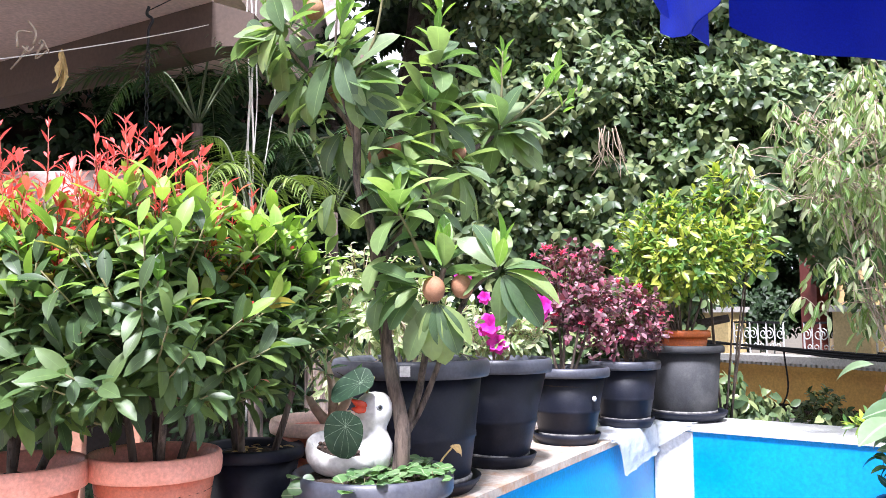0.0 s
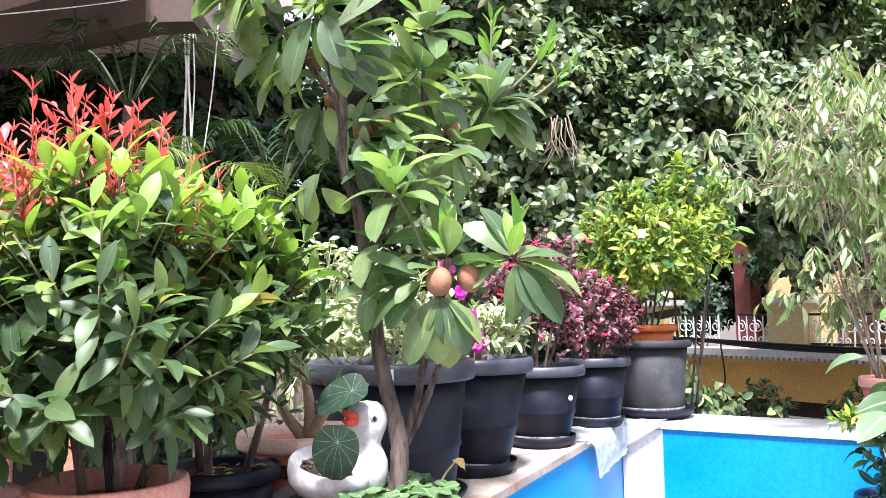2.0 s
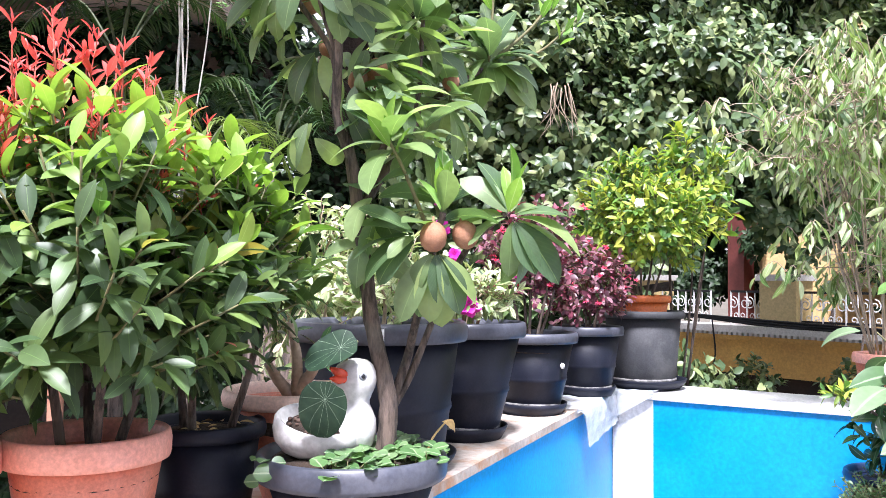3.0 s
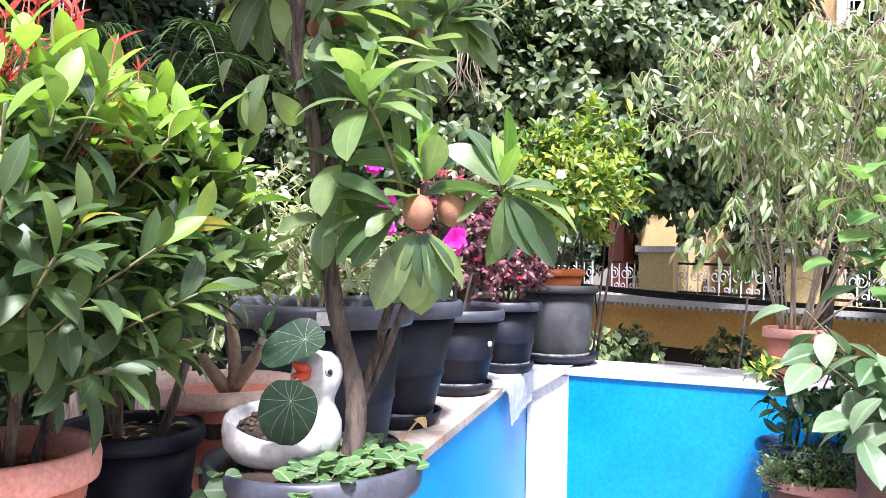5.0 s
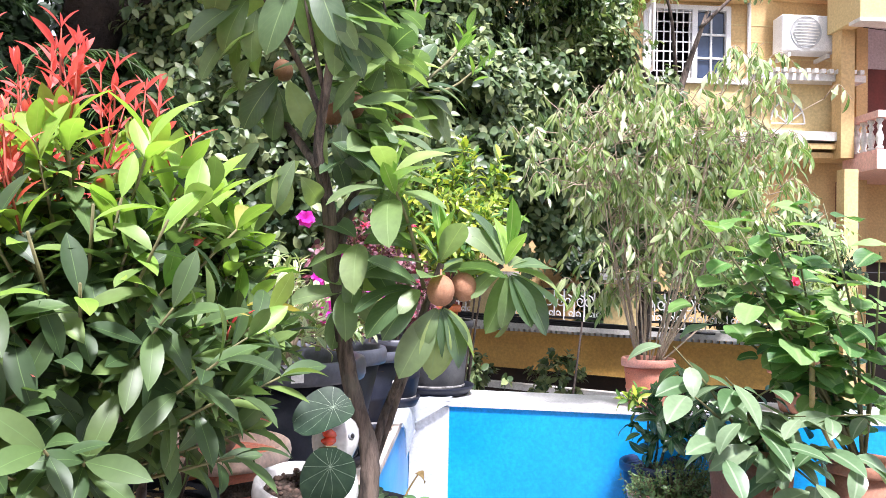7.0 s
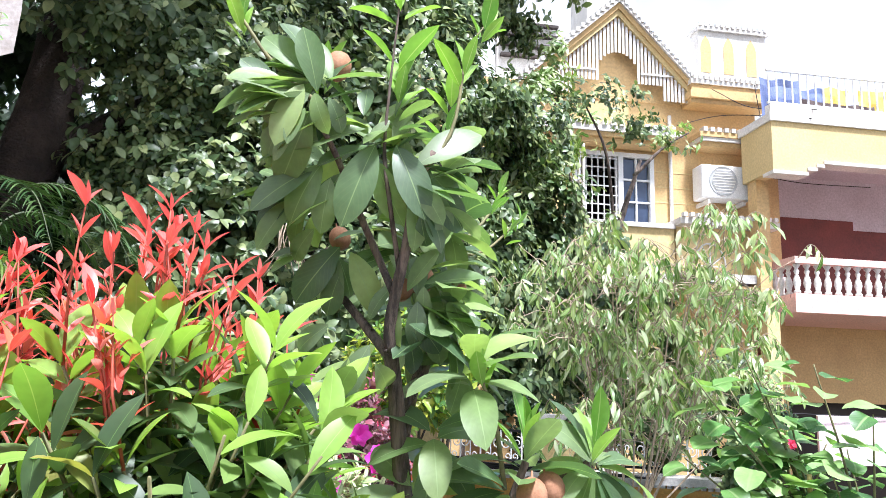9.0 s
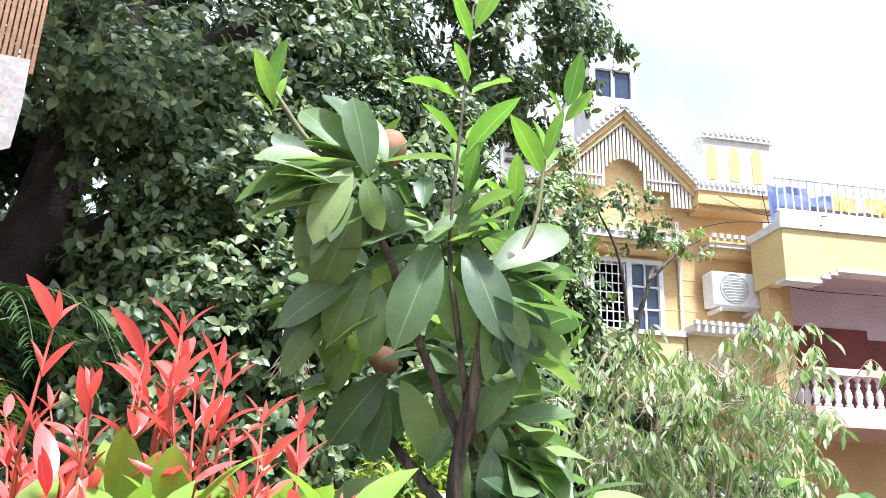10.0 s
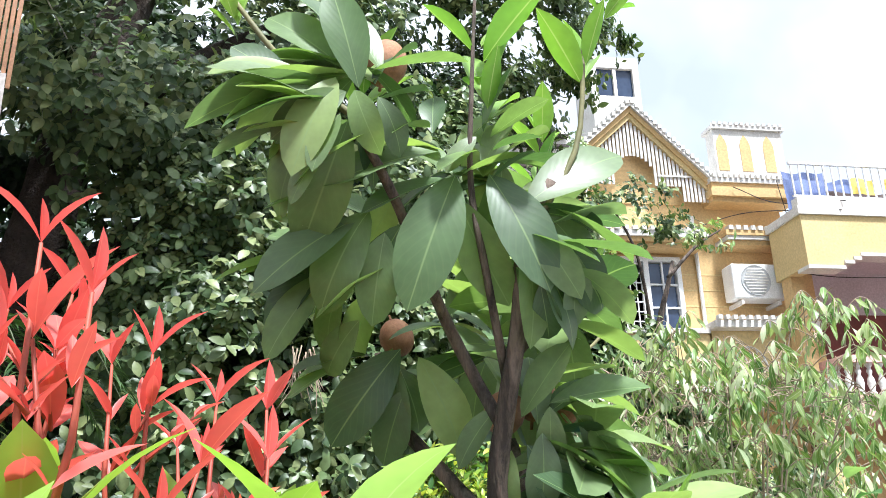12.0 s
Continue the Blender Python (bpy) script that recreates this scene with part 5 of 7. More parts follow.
def hanging_spray(p, h, n, length):
    """A twig that arches out along h and carries a double row of hanging leaves."""
    tip = p + h * length + Vector((0, 0, -0.05))
    sp = spline([p, p + h * (0.5 * length) + Vector((0, 0, 0.045)), tip], 4)
    tw.append(tube(sp, [0.0028 - 0.0018 * i / (len(sp) - 1) for i in range(len(sp))], 4))
    across = Vector((-h.y, h.x, 0))
    for i in range(n):
        q = sp[2 + (i * (len(sp) - 2)) // n]
        sgn = 1 if i % 2 else -1
        d = across * (sgn * r5.uniform(0.3, 1.1)) + h * r5.uniform(-0.2, 0.8) + Vector((0, 0, r5.uniform(-1.2, -0.5)))
        pale.add(along(q, d, across * sgn + h * 0.4 + Vector((0, 0, 0.3)), r5.uniform(0.75, 1.2), r5.uniform(-0.8, 0.8)), r5.randrange(3))


for k in range(24):
    a = 6.283 * k / 24 + r5.random()
    out, top = r5.uniform(0.25, 1.1) * (0.5 if math.cos(a) < -0.2 else 1.0), r5.uniform(1.7, 2.75)
    f0 = Vector((2.02 + 0.05 * math.cos(a), 4.16 + 0.05 * math.sin(a), 1.15))
    e = Vector((2.05 + out * 0.85 * math.cos(a), 4.08 + out * 0.5 * math.sin(a), top))
    m0 = f0.lerp(e, 0.45) + Vector((0.06 * out * math.cos(a), 0.04 * out * math.sin(a), 0.02))
    sp = spline([f0, m0, e, e + Vector((0.2 * math.cos(a), 0.1 * math.sin(a), -0.08))], 8)
    part("stem", mesh_data("stem", *tube(sp, [0.0055 * (1 - 0.72 * i / (len(sp) - 1)) for i in range(len(sp))], 6, 0.1, k), TWIG), wp)
    for i in range(6, len(sp)):
        b = r5.random() * 6.283
        # a bare side twig, and the leafy sprays on it
        h = Vector((math.cos(b), math.sin(b), 0))
        q = sp[i] + h * r5.uniform(0.08, 0.28) + Vector((0, 0, r5.uniform(-0.05, 0.2)))
        tw.append(tube([sp[i], sp[i].lerp(q, 0.5) + Vector((0, 0, 0.02)), q], [0.0026, 0.0022, 0.0016], 4))
        leafy = q.z > 1.62 + 0.5 * noise.noise(q * 2.3) and noise.noise(q * 3.7) > -0.25
        for j in range(r5.choice((1, 1, 1, 2, 3)) if leafy else 0):
            b2 = b + r5.uniform(-1.2, 1.2)
            hanging_spray(q.lerp(sp[i], r5.uniform(0, 0.5)), Vector((math.cos(b2), math.sin(b2), r5.uniform(-0.2, 0.3))), r5.randint(5, 9), r5.uniform(0.06, 0.16))
part("brushwood", mesh_data("brushwood", *merge(*tw), TWIG), wp)["kind"] = "stuff"
part("foliage", pale.joined("foliage"), wp)["kind"] = "stuff"


def broad_plant(label, foot, stems, shape, mat, per, seed, name="broad_leaf_plant", up=0.15):
    r = random.Random(seed)
    ob = thing(name, label, "plant")
    L = Leaves(shape, mat)
    for k, e in enumerate(stems):
        f, e = Vector(foot), Vector(e)
        sp = spline([f, f.lerp(e, 0.5) + Vector((r.uniform(-0.05, 0.05), r.uniform(-0.05, 0.05), 0.05)), e], 8)
        part("stem", mesh_data("stem", *tube(sp, [0.009 * (1 - 0.7 * i / (len(sp) - 1)) for i in range(len(sp))], 6, 0.1, k), GREENTWIG), ob)
        for i in range(per):
            t = 0.3 + 0.7 * i / (per - 1)
            p = sp[min(len(sp) - 1, int(t * (len(sp) - 1)))]
            a = i * 2.4 + k
            d = Vector((math.cos(a), math.sin(a), up + r.uniform(-0.4, 0.3)))
            q = p + d.normalized() * 0.05
            L.add(along(q, d, (0, -0.3, 1), r.uniform(0.75, 1.2), r.uniform(-0.3, 0.3)), r.randrange(len(shape)))
    L.single("leaf", ob)
    return ob


HEART = [leaf_shape(0.15, 0.135, 0.15, 0.5, 8, 0.45, 0.1, 0.08, 0.7), leaf_shape(0.125, 0.11, 0.2, 0.8, 8, 0.45, -0.1, 0.08, 0.7)]
OVAL = [leaf_shape(0.19, 0.09, 0.2, 0.6, 8, 0.5, 0.1), leaf_shape(0.16, 0.08, 0.25, 1.0, 8, 0.5, -0.2)]
hb = broad_plant("leafy plant with broad heart-shaped leaves and a stake", (2.45, 3.2, 0.8), [(1.966, 3.437, 1.843), (2.087, 3.391, 1.915), (2.136, 3.293, 1.843), (1.929, 3.286, 1.526), (2.044, 3.19, 1.361), (1.904, 3.485, 1.657), (1.7, 3.38, 1.88), (1.9, 3.3, 2.0), (2.15, 3.15, 1.95), (2.3, 3.0, 1.75), (2.0, 3.5, 1.7), (1.75, 3.5, 1.55), (2.4, 3.2, 1.6), (2.1, 3.05, 1.5)], HEART, LEAF_BROAD, 17, 31)
blossom(hb, (2.05, 3.2, 1.62), 0.025, PETAL_RED)
part("stake", mesh_data("stake", *tube([(2.4, 3.18, 0.7), (2.13, 3.18, 1.1), (2.15, 3.2, 1.5)], [0.012, 0.012, 0.011], 8), BAMBOO), hb, label="split bamboo stake")
broad_plant("plant with large grey-green oval leaves in a clay pot", (1.983, 3.368, 0.88), [(1.569, 3.374, 1.339), (1.578, 3.274, 1.158), (1.714, 3.228, 1.227), (1.692, 3.078, 1.087), (1.931, 3.186, 1.191), (1.75, 3.03, 0.976), (1.904, 3.035, 0.89), (1.998, 3.088, 1.08), (1.62, 3.15, 0.95), (2.0, 2.95, 0.78), (2.12, 2.9, 0.92), (2.2, 2.95, 1.1)], OVAL, LEAF_GREY, 10, 32, up=-0.1)
broad_plant("leafy plant with broad leaves in a pot on the wall", (2.72, 3.78, 1.15), [(2.6, 3.7, 1.5), (2.8, 3.6, 1.6), (2.5, 3.6, 1.7), (2.9, 3.7, 1.5), (2.7, 3.9, 1.75)], HEART, LEAF_BROAD, 9, 33)
bush("glossy_shrub", "small shrub with glossy dark green leaves", "shrub", (1.904, 3.925, 0.68), (1.927, 3.806, 0.94), (0.24, 0.2, 0.26), LEAF_DARK, [leaf_shape(0.1, 0.04, 0.25, 0.6, 5), leaf_shape(0.08, 0.035, 0.25, 0.9, 5)], 260, 34, 4)
bush("lime_shrub", "young yellow-green rosette shoot", "shrub", (1.927, 3.806, 0.9), (1.58, 3.674, 1.087), (0.07, 0.07, 0.05), LEAF_LIME, [leaf_shape(0.06, 0.02, 0.3, 0.3, 4)], 40, 35, 2)
bush("tiny_leaf_plant", "spreading small-leaved plant filling the clay bowl", "plant", (1.879, 3.784, 0.58), (1.869, 3.744, 0.661), (0.29, 0.2, 0.12), LEAF_TINY, [leaf_shape(0.024, 0.011, 0.2, 0.3, 3), leaf_shape(0.02, 0.009, 0.2, 0.3, 3)], 2600, 36, 7, None, 0.6)

set_beside(before)

# ---- parasol ----
par = thing("parasol", "bright blue cloth parasol with a drooping scalloped edge", "parasol")


def flap(p0, p1, drop, bulge):
    """One drooping panel between two rib ends, with a curved lower edge."""
    v, f, n, m = [], [], 14, 8
    p0, p1 = Vector(p0), Vector(p1)
    d = p1 - p0
    out = Vector((d.y, -d.x, 0)).normalized()
    for j in range(m + 1):
        for i in range(n + 1):
            t, s = i / n, j / m
            low = drop * (0.72 + 0.28 * math.sin(math.pi * t) ** 0.6)
            p = p0 + d * t + Vector((0, 0, -low * s)) + out * (bulge * math.sin(math.pi * t) * s + 0.008 * math.sin(t * 17) * s)
            v.append(tuple(p))
    for j in range(m):
        for i in range(n):
            a = j * (n + 1) + i
            f.append((a, a + 1, a + n + 2, a + n + 1))
    k = len(v)
    v += [tuple(Vector(q) + out * 0.002) for q in v]
    f += [tuple(i + k for i in reversed(q)) for q in f]
    return v, f


HUB = Vector((1.5, 1.15, 2.62))
RIB = [(0.43, 1.47, 2.16), (0.53, 1.5, 2.18), (1.02, 1.62, 2.18), (1.6, 2.0, 2.2), (2.3, 1.7, 2.2), (2.5, 1.1, 2.2), (2.2, 0.4, 2.2), (1.5, 0.15, 2.2), (0.8, 0.45, 2.2), (0.42, 1.0, 2.2)]
for k in range(len(RIB)):
    a, b = Vector(RIB[k]), Vector(RIB[(k + 1) % len(RIB)])
    part("canopy_panel", mesh_data("canopy_panel", [tuple(HUB), tuple(a), tuple(b), tuple(HUB + Vector((0, 0, 0.004))), tuple(a + Vector((0, 0, 0.004))), tuple(b + Vector((0, 0, 0.004)))], [(0, 2, 1), (3, 4, 5), (0, 1, 4, 3), (1, 2, 5, 4), (2, 0, 3, 5)], TARP, smooth=False), par)
    part("rib", mesh_data("rib", *tube([HUB - Vector((0, 0, 0.02)), a - Vector((0, 0, 0.012))], [0.006, 0.004], 6), STEELW), par)
    if k != 0:
        q = a.lerp(b, 0.06) if k != 1 else a.lerp(b, 0.04)
        part("valance", mesh_data("valance", *flap(q, b, 0.2, 0.03), TARP), par)
part("valance", mesh_data("valance", [(0.36, 1.45, 2.16), (0.5, 1.46, 2.18), (0.5, 1.45, 1.985), (0.42, 1.44, 2.04), (0.36, 1.455, 2.164), (0.5, 1.465, 2.184), (0.5, 1.455, 1.985), (0.42, 1.445, 2.04)], [(0, 1, 2, 3), (7, 6, 5, 4), (0, 4, 5, 1), (1, 5, 6, 2), (2, 6, 7, 3), (3, 7, 4, 0)], TARP), par)
part("pole", mesh_data("pole", *tube([(1.5, 1.15, -0.133), (1.5, 1.15, 2.66)], [0.022, 0.02], 14), STEELW), par)
par.matrix_basis = pose(0.0116, 0.0062, 0.1227) @ Matrix.Scale(0.92, 4)

# ---- eave, cords, palms on the west side ----
# Brown of the beam, darkened for the shade under the slab.
BROWN_SHADED = surface("shaded_brown", (0.075, 0.048, 0.036), (0.12, 0.08, 0.06), 0.75, 2, 40, 0.1, dirt=(0.08, 0.055, 0.045), dirt_scale=2, dirt_amount=0.5)
ev = thing("roof_overhang", "pale pink concrete sunshade slab with a dark soffit", "roof")
SL = [(-1.44, 4.42), (-6.5, 7.03), (-6.5, 2.3), (-1.3, 2.3)]
part("slab", mesh_data("slab", [(x, y, 3.28) for x, y in SL] + [(x, y, 3.45) for x, y in SL], [(3, 2, 1, 0), (4, 5, 6, 7)] + [(i, i + 4, (i + 1) % 4 + 4, (i + 1) % 4) for i in range(4)], CONCRETE, smooth=False), ev)
SB = [(-1.2, 4.4), (-1.44, 4.402), (-6.5, 7.012), (-6.5, 7.2), (-1.44, 4.6), (-1.2, 4.58)]
part("edge_beam", mesh_data("edge_beam", [(x, y, 3.02) for x, y in SB] + [(x, y, 3.2 if x > -1.3 else 3.277) for x, y in SB], [(5, 4, 3, 2, 1, 0), (6, 7, 8, 9, 10, 11)] + [(i, (i + 1) % 6, (i + 1) % 6 + 6, i + 6) for i in range(6)], BROWN_SHADED, smooth=False), ev, label="brown edge beam with the slab's shade in its colour")
# Unseen block added above the hedge to keep the sun off it.
SR = [(-1.44, 4.62), (-1.6, 8.9), (-6.5, 9.5), (-6.5, 7.22)]
part("roof", mesh_data("roof", [(x, y, 3.5) for x, y in SR] + [(x, y, 6.6) for x, y in SR], [(0, 1, 2, 3), (7, 6, 5, 4)] + [(i, i + 4, (i + 1) % 4 + 4, (i + 1) % 4) for i in range(4)], CONCRETE, smooth=False), ev)
# Shade under the eave, put into this wall's near-black colour.
part("wall", mesh_data("wall", *slab_along(Vector((-5.2, 7.4, 0)), Vector((0.87, 0.49, 0)), Vector((-0.49, 0.87, 0)), 3.3, -3.2, 3.86, 0, 0.2), NEARBLACK, smooth=False), ev)
struct("trim_ledge", box(-5.5, 5.9, 2.35, -2.55, 6.3, 2.62, 0.02), CONCRETE, "beige concrete ledge below the overhang", "ledge")
hk = thing("hook_chain", "thin black iron hook with a chain", "hook")
part("hook", mesh_data("hook", *tube(spline([(-1.62, 4.0, 3.1), (-1.63, 4.0, 3.06), (-1.6, 4.0, 3.03), (-1.62, 4.0, 2.98), (-1.62, 4.0, 2.9)], 5), [0.008] * 21, 6), IRON), hk)
part("hanger", mesh_data("hanger", *tube([(-1.62, 4.0, 3.08), (-1.62, 4.4, 3.32)], [0.003, 0.003], 5), IRON), hk)
for k in range(16):
    a = 6.283 * k / 10
    ring = [(0.009 * math.cos(t * 0.785) * (1 if k % 2 else 0.2), 0.009 * math.cos(t * 0.785) * (0.2 if k % 2 else 1), 0.02 * math.sin(t * 0.785)) for t in range(9)]
    part("link", mesh_data("link", *tube([(-1.62 + x, 4.0 + y, 2.88 - 0.034 * k + z) for x, y, z in ring], [0.003] * 9, 5), IRON), hk)
cb = thing("hanging_cords", "bundle of white cords hanging down", "cord")
for k in range(4):
    x0 = -1.42 + 0.017 * k
    way = [(x0 + 0.012 * math.sin(k * 2.1 + 1.3 * q), 5.0 + 0.01 * math.cos(k + q), 4.2 - 0.22 * q) for q in range(16)]
    sp = spline(way, 4)
    part("cord", mesh_data("cord", *tube(sp, [0.0062 if k < 3 else 0.004] * len(sp), 6), CORD), cb)
for q in range(3):
    part("knot", mesh_data("knot", *moved(lathe([(0, -0.014), (0.012, -0.008), (0.014, 0.0), (0.011, 0.009), (0, 0.014)], 10), pose(-1.4 + 0.01 * q, 4.995, 2.35 - 0.31 * q, 20 * q)), CORD), cb)
sp = spline([(-1.2, 5.0, 3.6), (-1.25, 5.0, 2.9), (-1.33, 5.0, 2.2), (-1.3, 5.0, 1.6)], 8)
part("cord", mesh_data("cord", *tube(sp, [0.004] * len(sp), 6), CORD), cb)
LINE0, LINE1 = Vector((-1.75, 2.2, 2.2)), Vector((-1.39, 4.985, 3.42))
rope = thing("washing_line", "thin white line tied with dried leaves", "line")
sp = spline([LINE0, LINE0.lerp(LINE1, 0.33) - Vector((0, 0, 0.03)), LINE0.lerp(LINE1, 0.66) - Vector((0, 0, 0.03)), LINE1], 8)
part("line", mesh_data("line", *tube(sp, [0.0026] * len(sp), 5), CORD), rope)
DRYL = leaf_shape(0.1, 0.03, 0.7, 0.5, 6, 0.5, 0.9, 0.3)
dry_me = mesh_data("dried_leaf", *DRYL[:2], STRAW, DRYL[2])
tie = LINE0.lerp(LINE1, 0.36) - Vector((0, 0, 0.02))
for k in range(7):
    part("dried_leaf", dry_me, rope, along(tie - Vector((0.012 * math.sin(k * 2), 0.0, 0.012 * k)), (0.25 * math.sin(k * 1.7), 0.1 * math.cos(k), -1), (math.sin(k), -1, 0.2), 0.85 + 0.07 * k, k * 0.8))
for k in range(6):
    foot = LINE0.lerp(LINE1, 0.27 + 0.01 * k) + Vector((0, 0, 0.01))
    bend = foot + Vector((0.03 * math.sin(k * 2.2), 0.0, 0.06 * math.cos(k * 1.9)))
    part("dry_twig", mesh_data("dry_twig", *branch([foot, bend, bend + Vector((0.05 * math.cos(k * 1.3), 0.01, 0.05 * math.sin(k * 2.7)))], 0.005, 0.003, 6, 4, 0.2, k), TWIG), rope)
vine = thing("creeper", "thin hanging creeper with small oval leaves", "vine")
vl = Leaves([leaf_shape(0.036, 0.016, 0.25, 0.4, 5)], LEAF_BROAD)
vp = spline([(-0.92, 4.45, 3.26), (-0.93, 4.3, 3.05), (-0.96, 4.28, 2.96), (-1.0, 4.27, 2.88), (-0.99, 4.27, 2.8)], 5)
part("stem", mesh_data("stem", *tube(vp, [0.0016] * len(vp), 5), GREENTWIG), vine)
for k in range(0, len(vp)):
    for s in (1, -1):
        vl.add(along(vp[k], (s * 0.9, -0.2, 0.5 if k % 3 else -0.6), (0, -0.6, 0.8), rng.uniform(0.7, 1.1)))
vl.single("leaf", vine)
TORN = surface("torn_grey_sheet", (0.3, 0.26, 0.24), (0.5, 0.46, 0.44), 0.8, 6, 50, 0.3, dirt=(0.2, 0.15, 0.12), dirt_scale=8, dirt_amount=0.7)
bl = thing("bamboo_blind", "brown wooden slat blind with a torn white sheet", "blind")
for k in range(9):
    part("slat", mesh_data("slat", *box(-1.05 + 0.026 * k, 5.26, 3.8, -1.031 + 0.026 * k, 5.27, 4.7, 0.001), WOOD), bl)
SHEET_EDGE = [(-1.05, 3.85), (-0.845, 3.87), (-0.84, 3.62), (-0.852, 3.4), (-0.96, 3.34)]
part("sheet", mesh_data("sheet", *prism(SHEET_EDGE, 5.25, 5.256), TORN, smooth=False), bl)
part("cord", mesh_data("cord", *tube([(-0.95, 5.265, 4.7), (-0.7, 6.4, 5.0), (-0.4, 7.5, 5.2)], [0.005] * 3, 5), CORD), bl)


def palm(label, top, heads, seed, size=1.0, mat=LEAF_PALM):
    r = random.Random(seed)
    ob = thing("palm", label, "palm")
    top = Vector(top)
    part("trunk", mesh_data("trunk", *branch([(top.x - 0.1, top.y + 0.05, -3.25), (top.x + 0.03, top.y, -1.0), top], 0.055, 0.035, 9, 5, 0.1, seed), BARK), ob)
    shape = [leaf_shape(0.34 * size, 0.022 * size, 0.5, 0.9, 5, 0.4), leaf_shape(0.28 * size, 0.02 * size, 0.5, 0.5, 5, 0.4)]
    for a, rise, length in heads:
        d = Vector((math.cos(a), math.sin(a), 0))
        sp = spline([top, top + d * (0.35 * length) + Vector((0, 0, rise)), top + d * (0.75 * length) + Vector((0, 0, rise * 0.9)), top + d * length + Vector((0, 0, rise * 0.3))], 9)
        fr = part("frond", mesh_data("frond", *tube(sp, [0.01 * size * (1 - 0.8 * i / (len(sp) - 1)) for i in range(len(sp))], 5), PALMRIB), ob)
        L = Leaves(shape, mat)
        side = Vector((-d.y, d.x, 0))
        for i in range(5, len(sp)):
            for sub in range(2):
                p = sp[i].lerp(sp[min(i + 1, len(sp) - 1)], sub / 2)
                for s in (1, -1):
                    dd = side * s + d * 0.75 + Vector((0, 0, r.uniform(-0.15, 0.25)))
                    L.add(along(p, dd, (0, 0, 1), r.uniform(0.75, 1.05) * (1 - 0.45 * i / len(sp))), r.randrange(2))
        part("leaf_fringe", L.joined("leaf_fringe"), fr)["kind"] = "stuff"
    return ob


palm("dark green palm with arching fronds under the eave", (-1.72, 4.95, 2.72), [(-0.1, 0.42, 0.75), (-0.9, 0.45, 0.7), (0.7, 0.42, 0.8), (1.8, 0.4, 0.9), (2.7, 0.38, 0.9), (3.5, 0.3, 0.8), (-1.7, 0.35, 0.7)], 41, 0.9)
palm("dark green palm with arching fronds", (-1.02, 5.7, 2.25), [(-0.3, 0.55, 0.9), (-1.0, 0.5, 0.8), (-2.0, 0.45, 0.8), (0.4, 0.45, 0.9), (1.4, 0.5, 1.0), (2.4, 0.6, 0.9), (3.2, 0.55, 0.9)], 42, 1.0)
palm("low yellowish palm beside the parapet", (-1.1, 4.15, 1.95), [(2.75, 0.5, 0.62), (2.1, 0.45, 0.6), (3.5, 0.32, 0.55), (0.6, 0.3, 0.5), (-0.6, 0.25, 0.45), (4.5, 0.3, 0.5)], 43, 0.72, LEAF_PALMY)
st = thing("strap_leaf_plant", "clump of upright narrow strap leaves", "plant")
sl = Leaves([leaf_shape(0.5, 0.025, 0.4, 1.4, 9, 0.4), leaf_shape(0.42, 0.022, 0.4, 0.8, 9, 0.4)], LEAF_PALM)
for k in range(90):
    a = rng.random() * 6.283
    sl.add(along((-0.75 + rng.uniform(-0.35, 0.35), 4.3 + rng.uniform(-0.2, 0.2), 1.25 + rng.uniform(0, 0.15)), (0.55 * math.cos(a), 0.55 * math.sin(a), 1), (math.cos(a), math.sin(a), 0.6), rng.uniform(0.7, 1.1)), k)
sl.single("leaf", st)
part("stem", mesh_data("stem", *branch([(-0.75, 4.3, -3.2), (-0.76, 4.3, -0.8), (-0.75, 4.3, 1.3)], 0.05, 0.12, 8, 4), BARK), st)
rl = thing("railing", "faded terracotta-red painted railing", "railing")
for k in range(7):
    p = Vector((-2.3, 2.6, 0)) + Vector((0.9, 0.42, 0)) * (0.2 * k)
    part("baluster", mesh_data("baluster", *box(p.x - 0.02, p.y - 0.02, 0.2, p.x + 0.02, p.y + 0.02, 1.22, 0.004), CLAY), rl)
part("rail", mesh_data("rail", *slab_along(Vector((-2.35, 2.58, 0)), Vector((0.906, 0.423, 0)), Vector((-0.423, 0.906, 0)), 1.4, 1.22, 1.3, -0.03, 0.03), CLAY), rl)


part("plinth", mesh_data("plinth", *slab_along(Vector((-2.4, 2.55, 0)), Vector((0.906, 0.423, 0)), Vector((-0.423, 0.906, 0)), 1.5, -3.2, 0.22, -0.08, 0.08), CLAY, smooth=False), rl)

# ---- big trees ----
def foliage_mass(name, regions, mat, shapes, seed):
    """Leaves in tufts that gather on lumps of crown: regions of (centre, radii, tufts)."""
    r = random.Random(seed)
    L = Leaves(shapes, mat)
    for c, rad, n in regions:
        c = Vector(c)
        lumps = [(Vector((r.gauss(0, 1), r.gauss(0, 1), r.gauss(0, 1))).normalized() * r.uniform(0.4, 1.0)) for _ in range(max(10, n // 45))]
        for k in range(n):
            u = r.choice(lumps) + Vector((r.gauss(0, 1), r.gauss(0, 1), r.gauss(0, 1))) * 0.13
            p = c + Vector((u.x * rad[0], u.y * rad[1], u.z * rad[2]))
            out = Vector((u.x, u.y - 0.6, u.z * 0.6 + 0.3)).normalized()
            s = out.orthogonal().normalized()
            for i in range(6):
                e = r.uniform(0.6, 1.6)
                d = out * math.cos(e) + (Matrix.Rotation(i * 1.05 + k, 3, out) @ s) * math.sin(e) + Vector((0, 0, -0.35))
                L.add(along(p + out * r.uniform(-0.05, 0.05), d, out + Vector((0, 0, 0.4)), r.uniform(0.7, 1.2), r.uniform(-0.4, 0.4)), r.randrange(len(shapes)))
    return L.joined(name)


